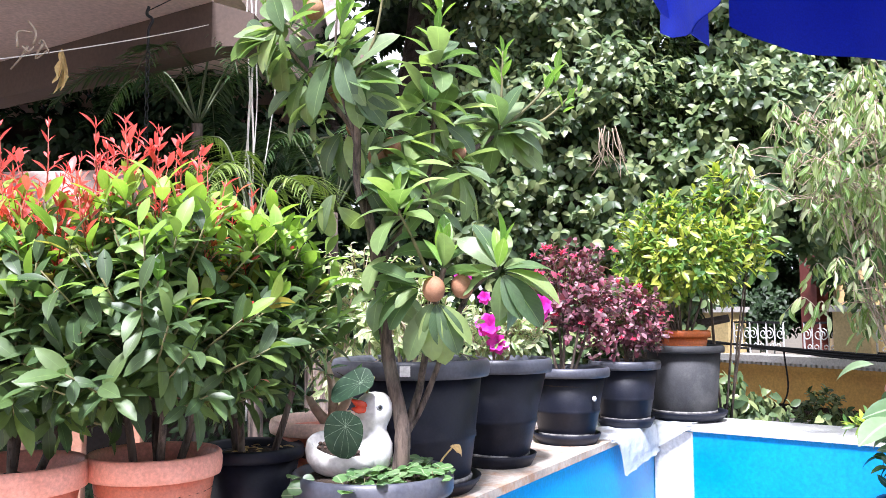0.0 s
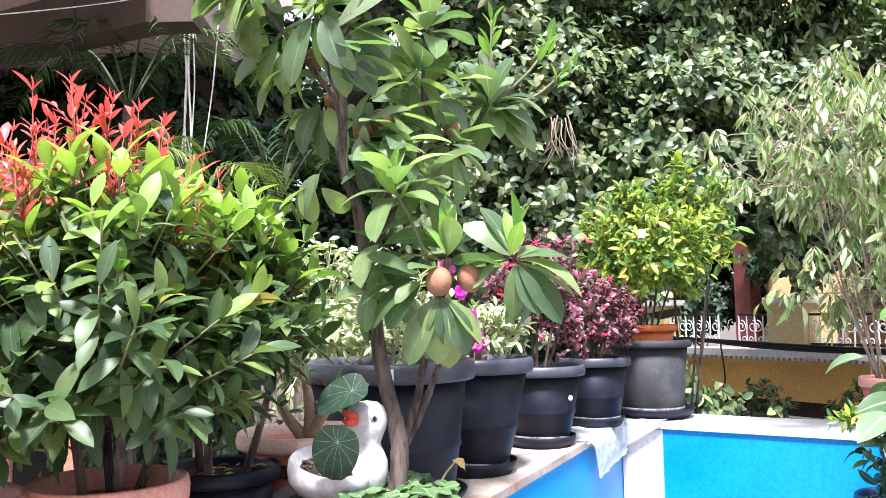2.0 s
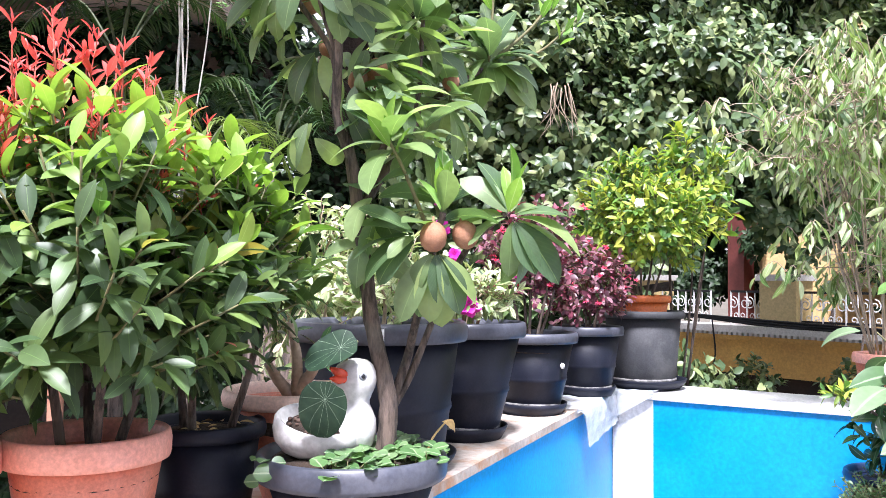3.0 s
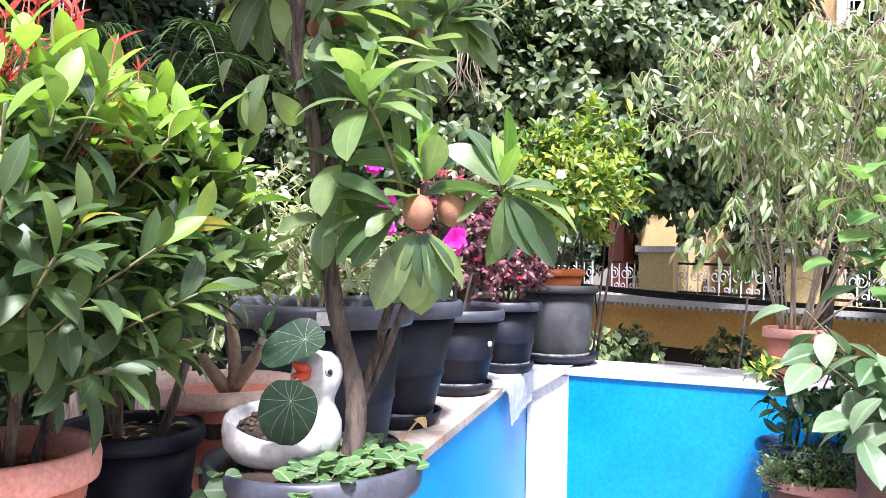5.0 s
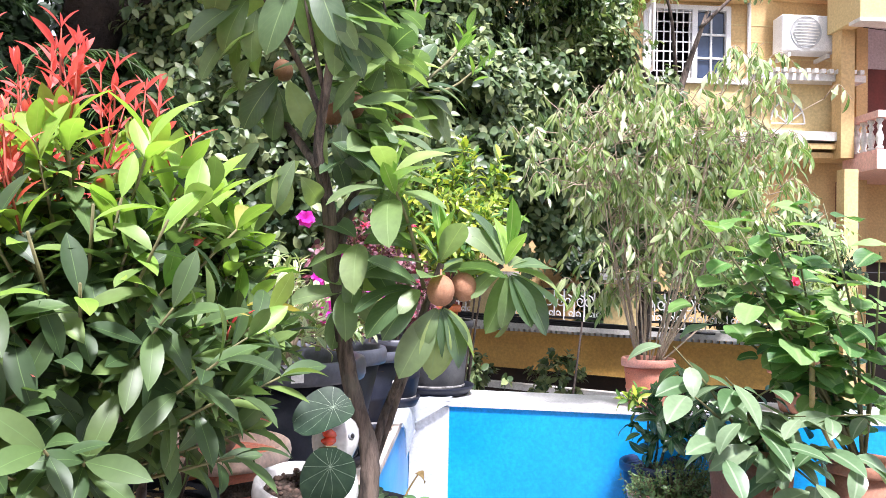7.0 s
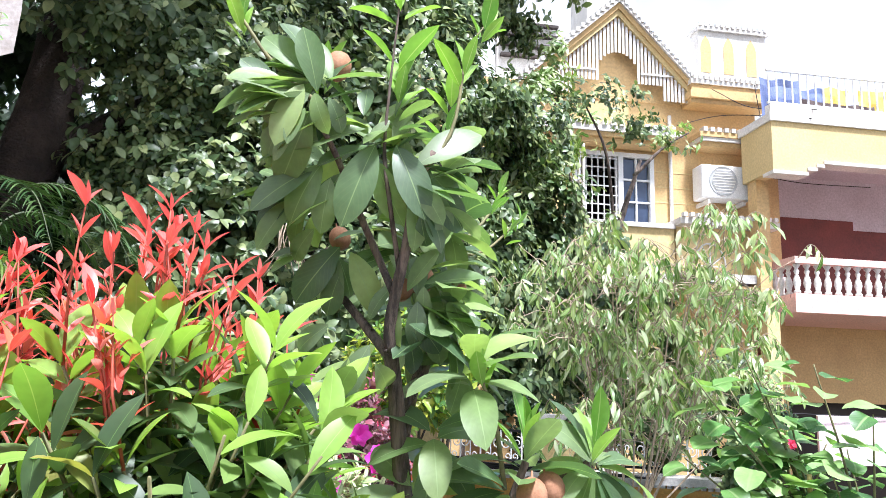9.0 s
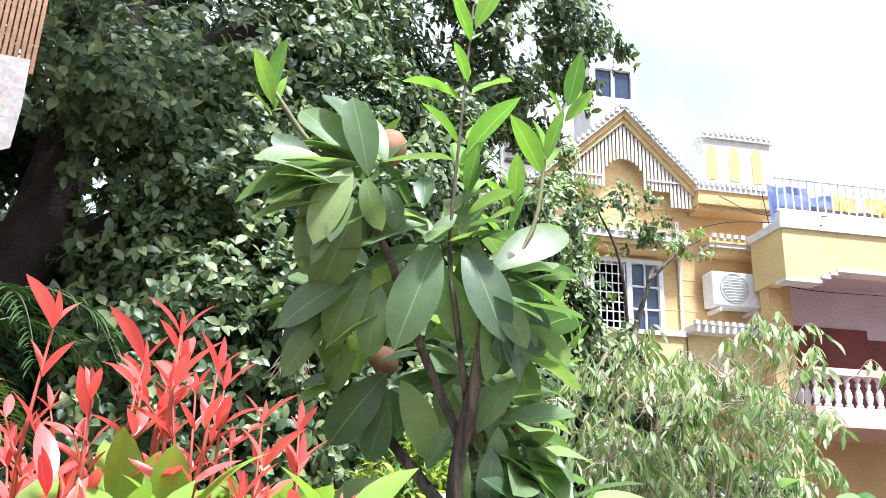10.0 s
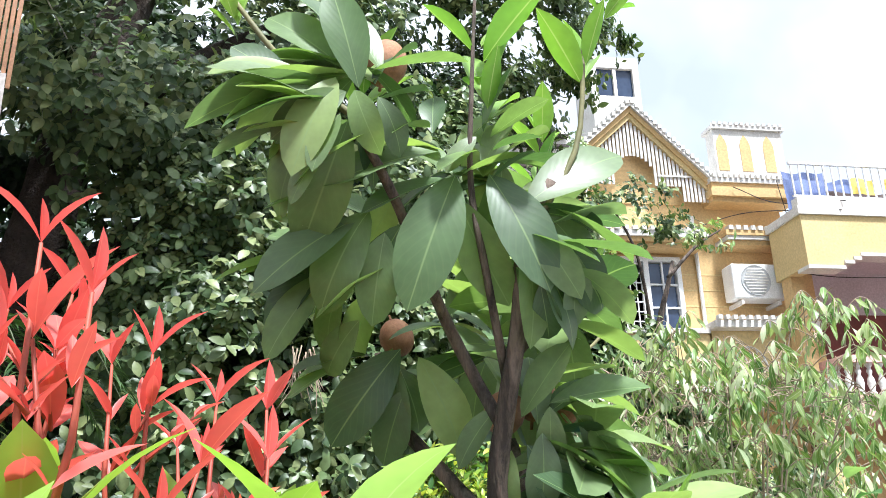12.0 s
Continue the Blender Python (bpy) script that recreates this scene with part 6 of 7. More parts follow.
FARS = [leaf_shape(0.112, 0.06, 0.24, 0.5, 4, 0.47), leaf_shape(0.088, 0.05, 0.3, 0.3, 4, 0.47), leaf_shape(0.1, 0.055, 0.2, 0.8, 4, 0.47)]
big = thing("dense_tree", "large tree with dense dark leathery leaves", "tree")
part("trunk", mesh_data("trunk", *branch([(-1.1, 7.9, -3.3), (-1.0, 7.9, 0), (-0.85, 7.7, 2.2), (-0.6, 7.5, 3.6), (-0.3, 7.6, 5.4), (0.2, 7.8, 7.0)], 0.34, 0.14, 14, 6, 0.2), DARKBARK), big)
# The last limb is added to carry the unseen shading foliage.
for k, pts in enumerate([[(-0.8, 7.6, 2.4), (-1.6, 7.3, 3.6), (-2.4, 7.4, 5.0)], [(-0.5, 7.5, 3.5), (0.8, 7.2, 4.4), (2.0, 7.3, 5.2), (3.0, 7.4, 5.6)], [(-0.9, 7.7, 1.5), (0.4, 7.3, 2.3), (1.8, 7.0, 3.0), (2.8, 6.8, 3.0)], [(0.0, 7.6, 5.2), (1.2, 8.0, 6.4), (2.6, 8.2, 7.4)], [(-0.95, 7.8, 0.6), (0.6, 7.2, 1.2), (2.0, 6.9, 1.5)], [(-0.1, 7.7, 6.0), (-0.5, 6.4, 7.1), (-0.8, 5.0, 7.5)]]):
    part("limb", mesh_data("limb", *branch(pts, 0.12, 0.03, 9, 5, 0.2, k), DARKBARK), big)
# Last two regions hang out of view, added to shade the leaves behind.
part("crown", foliage_mass("crown", [((0.9, 6.9, 2.7), (1.5, 0.9, 1.5), 2300), ((2.2, 6.7, 2.75), (1.0, 0.7, 0.8), 1300), ((3.5, 6.9, 3.1), (0.9, 0.6, 1.0), 1100), ((3.5, 7.3, 6.6), (1.1, 0.8, 1.0), 700), ((4.3, 7.3, 7.0), (0.6, 0.5, 0.7), 150), ((0.4, 7.1, 3.4), (1.0, 0.7, 1.2), 1100), ((2.9, 7.2, 4.4), (0.9, 0.6, 0.8), 500), ((0.3, 7.0, 5.0), (1.9, 0.9, 1.3), 1250), ((-1.9, 7.3, 4.4), (1.3, 0.8, 1.4), 900), ((1.8, 7.0, 4.6), (1.3, 0.8, 1.2), 900),
     ((1.6, 7.6, 7.0), (1.9, 1.0, 1.2), 1300), ((-1.0, 7.6, 7.0), (2.0, 1.0, 1.4), 850), ((3.2, 7.3, 3.2), (0.8, 0.7, 0.9), 420), ((0.8, 6.6, 0.9), (1.5, 0.5, 0.8), 700), ((3.2, 7.6, 5.5), (0.8, 0.7, 0.7), 260), ((-0.8, 5.2, 7.6), (1.5, 1.0, 0.7), 1100), ((-0.8, 4.6, 7.4), (1.3, 0.6, 0.5), 500)], LEAF_FAR, FARS, 61), big)["kind"] = "stuff"
for k in range(16):
    a, n = 6.283 * k / 16, 0.22 + 0.16 * random.Random(k).random()
    top = Vector((0.97, 6.26, 2.91)) + Vector((0.07 * math.cos(a), 0.05 * math.sin(a), 0.02 * (k % 3)))
    part("hanging_root", mesh_data("hanging_root", *branch([top, top + Vector((0.03 * math.cos(a * 2.3), 0.03 * math.sin(a), -0.5 * n)), top + Vector((0.09 * math.cos(a * 1.3), 0.05 * math.sin(a), -n))], 0.005, 0.002, 5, 4, 0.2, k), TWIG), big)
low = thing("dense_shrub", "dark leafy undergrowth below the tree", "shrub")
part("stem", mesh_data("stem", *branch([(3.4, 7.0, -3.2), (3.3, 6.9, -1), (3.5, 6.8, 1.2)], 0.03, 0.008, 8), DARKBARK), low)
part("crown", foliage_mass("crown", [((3.9, 7.2, 2.4), (1.2, 0.6, 0.7), 800), ((4.9, 7.0, 2.4), (0.9, 0.5, 0.75), 600), ((4.4, 7.0, 3.2), (0.6, 0.4, 0.6), 260), ((3.9, 7.6, 3.7), (0.7, 0.5, 0.8), 450), ((6.2, 7.0, 1.6), (0.8, 0.5, 1.0), 300), ((2.925, 7.0, 2.05), (0.45, 0.3, 0.4), 110), ((3.47, 7.0, 2.1), (0.45, 0.3, 0.4), 110), ((4.036, 7.0, 2.05), (0.45, 0.3, 0.4), 110)], LEAF_FAR, FARS, 62), low)["kind"] = "stuff"
low2 = thing("dense_shrub", "leafy hedge under the eave, darkened as in its shade", "shrub")
part("stem", mesh_data("stem", *branch([(-3.2, 7.4, -3.2), (-3.2, 7.4, -1), (-3.1, 7.4, 1.2)], 0.08, 0.03, 8), DARKBARK), low2)
# Under the eave the hedge's shade is in its leaf colour.
part("crown", foliage_mass("crown", [((-3.0, 7.1, 2.2), (1.8, 0.5, 1.3), 1300), ((-1.4, 7.0, 1.8), (1.2, 0.5, 1.3), 1100), ((-1.7, 7.6, 3.6), (1.0, 0.4, 1.0), 700), ((-1.2, 6.6, 0.3), (1.6, 0.6, 0.7), 500), ((-2.4, 4.6, 0.5), (0.8, 0.5, 0.6), 260), ((-3.4, 6.6, 2.2), (1.6, 0.4, 1.0), 900), ((-2.2, 6.7, 3.0), (1.4, 0.4, 0.7), 600), ((-4.6, 7.2, 3.0), (1.2, 0.5, 1.2), 500), ((-4.1, 6.6, 3.1), (1.2, 0.3, 0.5), 500), ((-0.85, 8.0, 4.45), (0.6, 0.25, 0.4), 420)], LEAF_SHADED, FARS, 63), low2)["kind"] = "stuff"
tall = thing("far_tree", "tall tree crown rising behind, feathery at its edge", "tree")
part("trunk", mesh_data("trunk", *branch([(3.6, 15.5, -3.2), (3.5, 15.5, 3), (3.8, 15.4, 8), (4.6, 15.2, 12)], 0.4, 0.1, 10), DARKBARK), tall)
part("crown", foliage_mass("crown", [((2.0, 14.5, 6.0), (4.0, 1.5, 4.0), 1400), ((4.6, 14.4, 9.4), (3.0, 1.4, 2.4), 1500), ((-3.0, 14.5, 6.0), (4.0, 1.6, 4.0), 900), ((1.0, 14.5, 11), (4.0, 1.6, 2.5), 1300), ((-4.5, 14.0, 1.0), (5, 1.0, 3.0), 900), ((2.5, 13.5, 1.6), (4, 0.8, 2.4), 2000), ((7.0, 14.2, 9.6), (1.4, 0.8, 1.2), 260)], LEAF_SHADED, [(v * 2.2, f, u) for v, f, u in FARS], 64), tall)["kind"] = "stuff"
# Dark fill behind gaps in the dense tree; shade is in the leaf colour.
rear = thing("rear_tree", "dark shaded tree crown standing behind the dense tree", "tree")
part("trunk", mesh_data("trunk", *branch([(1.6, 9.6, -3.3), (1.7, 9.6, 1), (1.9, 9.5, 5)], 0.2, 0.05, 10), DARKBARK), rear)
part("crown", foliage_mass("crown", [((1.2, 9.4, 3.4), (2.4, 0.5, 1.5), 1100), ((3.4, 9.1, 3.5), (1.5, 0.5, 1.5), 900), ((2.8, 8.3, 4.15), (0.6, 0.2, 0.6), 420), ((-1.6, 9.3, 3.0), (2.4, 0.5, 1.8), 450), ((1.0, 9.4, 6.2), (2.4, 0.5, 1.6), 450), ((3.0, 9.2, 5.2), (1.2, 0.5, 1.2), 450), ((4.2, 8.6, 3.9), (0.7, 0.3, 0.9), 300), ((2.4, 8.6, 4.4), (1.4, 0.3, 1.0), 500), ((3.6, 8.8, 4.9), (1.2, 0.3, 0.7), 350)], LEAF_SHADED, [(v * 1.8, f, u) for v, f, u in FARS], 67), rear)["kind"] = "stuff"
side = thing("side_tree", "leafy branches in front of the yellow house", "tree")
part("trunk", mesh_data("trunk", *branch([(4.9, 7.9, -3.2), (4.9, 7.8, 0.5), (5.2, 7.7, 3.2), (5.7, 7.7, 4.6)], 0.1, 0.02, 9), BARK), side)
part("crown", foliage_mass("crown", [((4.7, 7.5, 2.6), (0.8, 0.6, 0.7), 350), ((5.1, 7.7, 4.85), (0.6, 0.3, 0.25), 26), ((6.2, 7.6, 4.95), (0.35, 0.3, 0.25), 16), ((3.8, 7.4, 4.2), (0.6, 0.5, 0.8), 260), ((5.8, 7.5, 2.2), (1.2, 0.5, 0.7), 380), ((4.2, 7.4, 5.3), (0.4, 0.3, 0.5), 60), ((6.9, 7.2, 1.6), (0.9, 0.5, 0.8), 220), ((4.0, 7.3, 4.6), (0.45, 0.35, 0.7), 160)], LEAF_PALE, [leaf_shape(0.13, 0.045, 0.2, 0.6, 3), leaf_shape(0.1, 0.035, 0.2, 0.4, 3)], 65), side)["kind"] = "stuff"

part("grey_crown", foliage_mass("grey_crown", [((4.1, 7.3, 4.5), (0.5, 0.35, 0.7), 170), ((4.9, 7.3, 5.0), (0.7, 0.3, 0.22), 60), ((5.6, 7.4, 4.75), (0.5, 0.3, 0.2), 40)], LEAF_FAR, [(v * 0.75, f, u) for v, f, u in FARS], 68), side)["kind"] = "stuff"
for k, pts in enumerate([[(5.2, 7.7, 3.2), (4.5, 7.5, 4.1), (4.1, 7.3, 4.9)], [(5.3, 7.7, 3.6), (5.0, 7.5, 4.5), (4.6, 7.4, 5.0)], [(5.6, 7.7, 4.4), (6.0, 7.6, 4.8), (6.3, 7.5, 5.0)]]):
    part("limb", mesh_data("limb", *branch(pts, 0.025, 0.008, 7, 5, 0.2, k), BARK), side)

# ---- yellow wall with railings ----
YQ, YU, YN = Vector((3.49, 12.17, 0)), Vector((0.576, -0.817, 0)), Vector((-0.817, -0.576, 0))
yw = thing("balcony_wall", "yellow painted wall with a dentilled cornice", "wall")


def yblock(name, s0, s1, z0, z1, near, deep, mat, label=""):
    """near: how far it stands out towards the terrace; deep: its depth."""
    return part(name, mesh_data(name, *slab_along(YQ + YU * s0, YU, YN, s1 - s0, z0, z1, near - deep, near), mat, smooth=False), yw, label=label)


yblock("wall", -2.5, 6.0, 0.33, 0.78, 0.0, 0.25, YELLOW)
yblock("cornice", -2.5, 6.0, 0.78, 0.84, 0.1, 0.4, YELLOW)
yblock("cornice", -2.5, 6.0, 0.88, 0.97, 0.16, 0.5, TRIMW, "white painted cornice")
for k in range(110):
    s = -2.4 + k * 0.076
    yblock("dentil", s, s + 0.045, 0.842, 0.878, 0.13, 0.1, TRIMW)
# Near-black sheet for the shaded gap below the yellow wall.
yblock("wall", -2.5, 6.0, -3.2, 0.32, -0.35, 0.1, NEARBLACK)
yblock("coping", -0.5, 6.0, 0.08, 0.16, 0.25, 0.15, TRIMW, "white ledge below the wall")
for s in (1.55, 3.5, -0.6):
    yblock("pillar", s, s + 0.5, 0.972, 1.56, 0.0, 0.4, PALEYEL, "pale yellow square pillar")
    yblock("cap", s - 0.04, s + 0.54, 1.56, 1.64, 0.04, 0.48, TRIMW)
yblock("column", 0.75, 1.0, 0.972, 2.6, -0.5, 0.25, MAROON, "maroon painted column")
for g0, g1, mat in ((1.06, 1.54, STEELW), (2.06, 3.48, STEELW), (-0.08, 0.74, STEELW), (4.0, 5.5, STEELW)):
    for z in (1.03, 1.4):
        yblock("rail", g0, g1, z, z + 0.03, -0.1, 0.03, IRON)
    n = max(2, int((g1 - g0) / 0.24))
    for k in range(n + 1):
        s = g0 + (g1 - g0) * k / n
        yblock("bar", s - 0.008, s + 0.008, 0.972, 1.42, -0.1, 0.02, mat)
    for k in range(n):
        s = g0 + (g1 - g0) * (k + 0.5) / n
        for sg in (1, -1):
            # a tall scroll that curls in at the top and a small one at the foot
            for zc, r0, turns, lift in ((1.26, 0.085, 1.4, -1), (1.09, 0.05, 1.2, 1)):
                w = []
                for t in range(15):
                    a, q = -lift * 1.57 + sg * lift * t / 14 * turns * 6.283, r0 * (1 - 0.75 * t / 14)
                    w.append(YQ + YU * (s + sg * r0 + q * math.cos(a) * sg * 0.9) + YN * -0.11 + Vector((0, 0, zc + q * math.sin(a))))
                part("scroll", mesh_data("scroll", *tube(w, [0.0075] * len(w), 5), mat), yw)
        yblock("spindle", s - 0.006, s + 0.006, 1.06, 1.4, -0.1, 0.014, mat)
hedge = thing("dark_hedge", "leafy hedge behind the railings, darkened as in shade", "hedge")
part("stem", mesh_data("stem", *branch([YQ + YU * 2 - YN * 1.0 + Vector((0, 0, -3.2)), YQ + YU * 2 - YN * 1.0 + Vector((0, 0, 1.2))], 0.06, 0.03, 8), DARKBARK), hedge)
# Shade behind the railings is in this hedge's dark leaf colour.
part("crown", foliage_mass("crown", [(YQ + YU * s - YN * 1.0 + Vector((0, 0, 1.7)), (0.8, 0.8, 0.9), 520) for s in (-1.2, 0.2, 1.6, 3.0, 4.4, 5.6)], LEAF_SHADED, FARS, 66), hedge)["kind"] = "stuff"
wire = thing("black_cable", "sagging black cables along the wall", "cable")
for k in range(3):
    sp = spline([YQ + YU * (-1.5) + YN * 0.5 + Vector((0, 0, 1.25 - 0.05 * k)), YQ + YU * 0.5 + YN * 0.5 + Vector((0, 0, 1.12)), YQ + YU * 2.2 + YN * 0.5 + Vector((0, 0, 1.0 + 0.03 * k)), YQ + YU * 5.0 + YN * 0.5 + Vector((0, 0, 0.98))], 8)
    part("cable", mesh_data("cable", *tube(sp, [0.016] * len(sp), 6), IRON), wire)
sp = spline([YQ + YU * 1.2 + YN * 0.52 + Vector((0, 0, 1.05)), YQ + YU * 1.23 + YN * 0.5 + Vector((0, 0, 0.6)), YQ + YU * 1.12 + YN * 0.48 + Vector((0, 0, 0.35))], 6)
part("cable", mesh_data("cable", *tube(sp, [0.012] * len(sp), 6), IRON), wire)
bush("dark_shrub", "dark potted shrub below the yellow wall", "shrub", YQ + YU * 2.3 + YN * 1.2 + Vector((0, 0, -3.2)), YQ + YU * 2.2 + YN * 1.2 + Vector((0, 0, 0.35)), (0.32, 0.32, 0.42), LEAF_FAR, FARS, 420, 71, 5)
bush("dark_shrub", "dark leafy shrub below the yellow wall", "shrub", YQ + YU * 3.3 + YN * 1.2 + Vector((0, 0, -3.2)), YQ + YU * 3.4 + YN * 1.2 + Vector((0, 0, 0.4)), (0.4, 0.32, 0.4), LEAF_FAR, FARS, 420, 72, 5)

# ---- yellow house ----
HU, HN = Vector((0.95, -0.312, 0)), Vector((-0.312, -0.95, 0))
HM = Matrix(((HU.x, -HN.x, 0, 8.6), (HU.y, -HN.y, 0, 10.2), (0, 0, 1, 0), (0, 0, 0, 1)))
house = thing("house", "yellow three-storey house with a slatted gable and white trims", "house", pose(-0.846, 1.191, 0.013) @ pose(0, 0, 0, 0, 0, -2.07) @ pose(0.809, -1.144, 0) @ HM)


def hpart(name, piece, mat, parent=None, label="", smooth=False):
    return part(name, mesh_data(name, *piece, mat, smooth=smooth), parent or house, None, label)


# main block with a window opening
for piece in (box(-4.5, 0, -3.2, -1.97, 0.25, 6.8), box(-0.62, 0, -3.2, 1.2, 0.25, 6.8), box(-1.97, 0, -3.2, -0.62, 0.25, 4.55), box(-1.97, 0, 5.72, -0.62, 0.25, 6.8)):
    hpart("wall", piece, HOUSEY)
hpart("side_wall", merge(box(-4.5, 0.25, -3.2, -4.25, 6, 6.8), box(0.95, 0.25, -3.2, 1.2, 6, 6.8), box(-4.5, 6, -3.2, 1.2, 6.2, 6.8)), HOUSEY)
hpart("roof_deck", box(-4.5, 0.25, 6.5, 1.2, 6, 6.78), TRIMW)
# Shade inside the room, painted on a near-black back wall.
hpart("room", merge(box(-2.2, 1.6, 4.2, -0.4, 1.7, 5.9)), NEARBLACK)
win = hpart("window", merge(box(-1.97, -0.05, 4.5, -1.9, 0.12, 5.72), box(-0.69, -0.05, 4.5, -0.62, 0.12, 5.72), box(-1.9, -0.05, 5.65, -0.69, 0.12, 5.72), box(-1.9, -0.05, 4.5, -0.69, 0.12, 4.57), box(-1.22, -0.05, 4.57, -1.14, 0.12, 5.65)), STEELW, label="white framed window with a grille")
for x in (-1.13, -0.915):
    for z in (4.58, 4.94, 5.3):
        part("pane", mesh_data("pane", *box(x, 0.02, z, x + 0.205, 0.03, z + 0.33), GLASS, smooth=False), win)
hpart("glazing_bar", merge(box(-0.925, -0.02, 4.57, -0.9, 0.05, 5.65), box(-1.14, -0.02, 4.915, -0.69, 0.05, 4.94), box(-1.14, -0.02, 5.275, -0.69, 0.05, 5.3)), STEELW, win)
for k in range(7):
    hpart("grille_bar", box(-1.86 + 0.1 * k, -0.03, 4.57, -1.845 + 0.1 * k, -0.01, 5.65), STEELW, win)
for k in range(7):
    hpart("grille_bar", box(-1.9, -0.028, 4.7 + 0.15 * k, -1.22, -0.012, 4.715 + 0.15 * k), STEELW, win)
hpart("shutter", merge(box(-1.97, -0.5, 4.6, -1.94, -0.05, 4.66), box(-1.97, -0.5, 5.6, -1.94, -0.05, 5.66), box(-1.97, -0.5, 4.66, -1.94, -0.44, 5.6), box(-1.97, -0.3, 4.66, -1.94, -0.27, 5.6), box(-1.97, -0.44, 5.1, -1.94, -0.05, 5.14)), STEELW, win, "white open window shutter")
hpart("cornice", merge(box(-2.6, -0.3, 5.78, -0.36, 0.0, 5.86), box(-2.7, -0.36, 5.86, -0.3, 0.0, 5.93)), HOUSEY)
hpart("cornice", merge(box(-2.75, -0.4, 5.93, -0.28, 0.0, 6.02)), TRIMW, label="white cornice over the window")
for k in range(16):
    hpart("dentil", box(-2.6 + 0.14 * k, -0.43, 6.02, -2.52 + 0.14 * k, -0.3, 6.08), TRIMW)
hpart("pipe", tube([(-0.34, -0.05, 3.8), (-0.34, -0.05, 6.4)], [0.03, 0.03], 8), TRIMW, label="white drain pipe")
for z in (4.95, 5.2, 5.45, 4.2):
    hpart("groove", box(-0.6, -0.006, z, 1.0, 0.0, z + 0.02), PALEYEL)
# air conditioner
ac = hpart("air_conditioner", box(0.0, -0.42, 4.98, 0.84, -0.1, 5.52, 0.02), STEELW, label="white outdoor air conditioner unit")
hpart("fan_guard", moved(lathe([(0.0, 0.0), (0.2, 0.0), (0.235, 0.012), (0.24, 0.0), (0.24, -0.01)], 32), pose(0.36, -0.422, 5.26, 90)), STEELG, ac, "grey round fan guard")
for k in range(9):
    hpart("guard_bar", box(0.16 + abs(k - 4) * 0.02, -0.445, 5.07 + 0.045 * k, 0.56 - abs(k - 4) * 0.02, -0.435, 5.085 + 0.045 * k), TRIMW, ac)
for x in (0.1, 0.7):
    hpart("bracket", box(x, -0.4, 4.9, x + 0.04, 0.0, 4.96), TRIMW, ac)
hpart("cornice", merge(box(0.05, -0.35, 5.84, 1.1, 0.0, 5.92), box(0.0, -0.42, 5.98, 1.15, 0.0, 6.06)), HOUSEY)
hpart("cornice", box(0.02, -0.4, 5.92, 1.12, 0.0, 5.98), TRIMW)
for k in range(9):
    hpart("dentil", box(0.05 + 0.12 * k, -0.44, 6.06, 0.12 + 0.12 * k, -0.3, 6.13), TRIMW)
# eave block and parapet with arched niches
hpart("eave", merge(box(-0.1, -0.35, 6.55, 1.25, 0.0, 6.62), box(-0.14, -0.42, 6.62, 1.3, 0.0, 6.74), box(-0.1, -0.37, 6.74, 1.26, 0.3, 6.86)), HOUSEY)
hpart("eave_trim", box(-0.12, -0.4, 6.86, 1.28, 0.3, 6.93), TRIMW)
for k in range(15):
    hpart("dentil", box(-0.08 + 0.09 * k, -0.43, 6.93, -0.03 + 0.09 * k, -0.36, 7.0), TRIMW)
ppt = hpart("parapet", box(0.08, -0.3, 7.0, 1.26, -0.05, 7.82), TRIMW, label="white roof parapet with arched niches")
for x in (0.2, 0.6, 1.0):
    out = [(x - 0.09, 7.1), (x + 0.09, 7.1), (x + 0.09, 7.55), (x + 0.06, 7.65), (x, 7.74), (x - 0.06, 7.65), (x - 0.09, 7.55)]
    hpart("niche", prism([(a, b) for a, b in out], -0.308, -0.3), HOUSEY, ppt, "yellow pointed arch niche")
hpart("parapet_cap", box(0.04, -0.35, 7.82, 1.3, 0.0, 7.88), TRIMW, ppt)
for k in range(13):
    hpart("dentil", box(0.07 + 0.095 * k, -0.37, 7.88, 0.12 + 0.095 * k, -0.3, 7.93), TRIMW, ppt)
# gable
AP, EL, ER = (-1.28, 8.15), (-2.95, 6.6), (0.1, 6.75)
hpart("gable_wall", prism([(-2.8, 6.6), (0.0, 6.6), (AP[0], 7.95)], -0.02, 0.2), HOUSEY)


def roof_edge(a, b, t0, t1, y0, y1):
    """A board along the roof line from a to b, between two offsets below it."""
    return prism([(a[0], a[1] - t0), (b[0], b[1] - t0), (b[0], b[1] - t1), (a[0], a[1] - t1)], y0, y1)


for a, b in ((AP, EL), (AP, ER)):
    hpart("roof_board", roof_edge(a, b, 0.0, 0.1, -0.3, 3.0), HOUSEY)
    hpart("roof_edge", roof_edge(a, b, -0.06, 0.0, -0.35, 3.0), TRIMW)
    hpart("roof_board", roof_edge(a, b, 0.1, 0.2, -0.26, -0.2), PALEYEL)
    n = 20
    for k in range(n):
        t = (k + 0.5) / n
        x, z = a[0] + (b[0] - a[0]) * t, a[1] + (b[1] - a[1]) * t
        hpart("ridge_tile", box(x - 0.03, -0.37, z + 0.06, x + 0.03, -0.25, z + 0.13), TRIMW)
for k in range(44):
    x = -2.7 + 2.72 * k / 43
    top = AP[1] - 0.2 - abs(x - AP[0]) * (0.93 if x < AP[0] else 1.01)
    d = abs(x - AP[0])
    low = 7.0 + 0.33 * math.sqrt(max(0, 1 - (d / 0.33) ** 2)) if d < 0.33 else (6.83 if d < 0.75 else 6.58)
    if top - low > 0.06:
        hpart("slat", box(x - 0.02, -0.22, low, x + 0.02, -0.2, top), TRIMW)
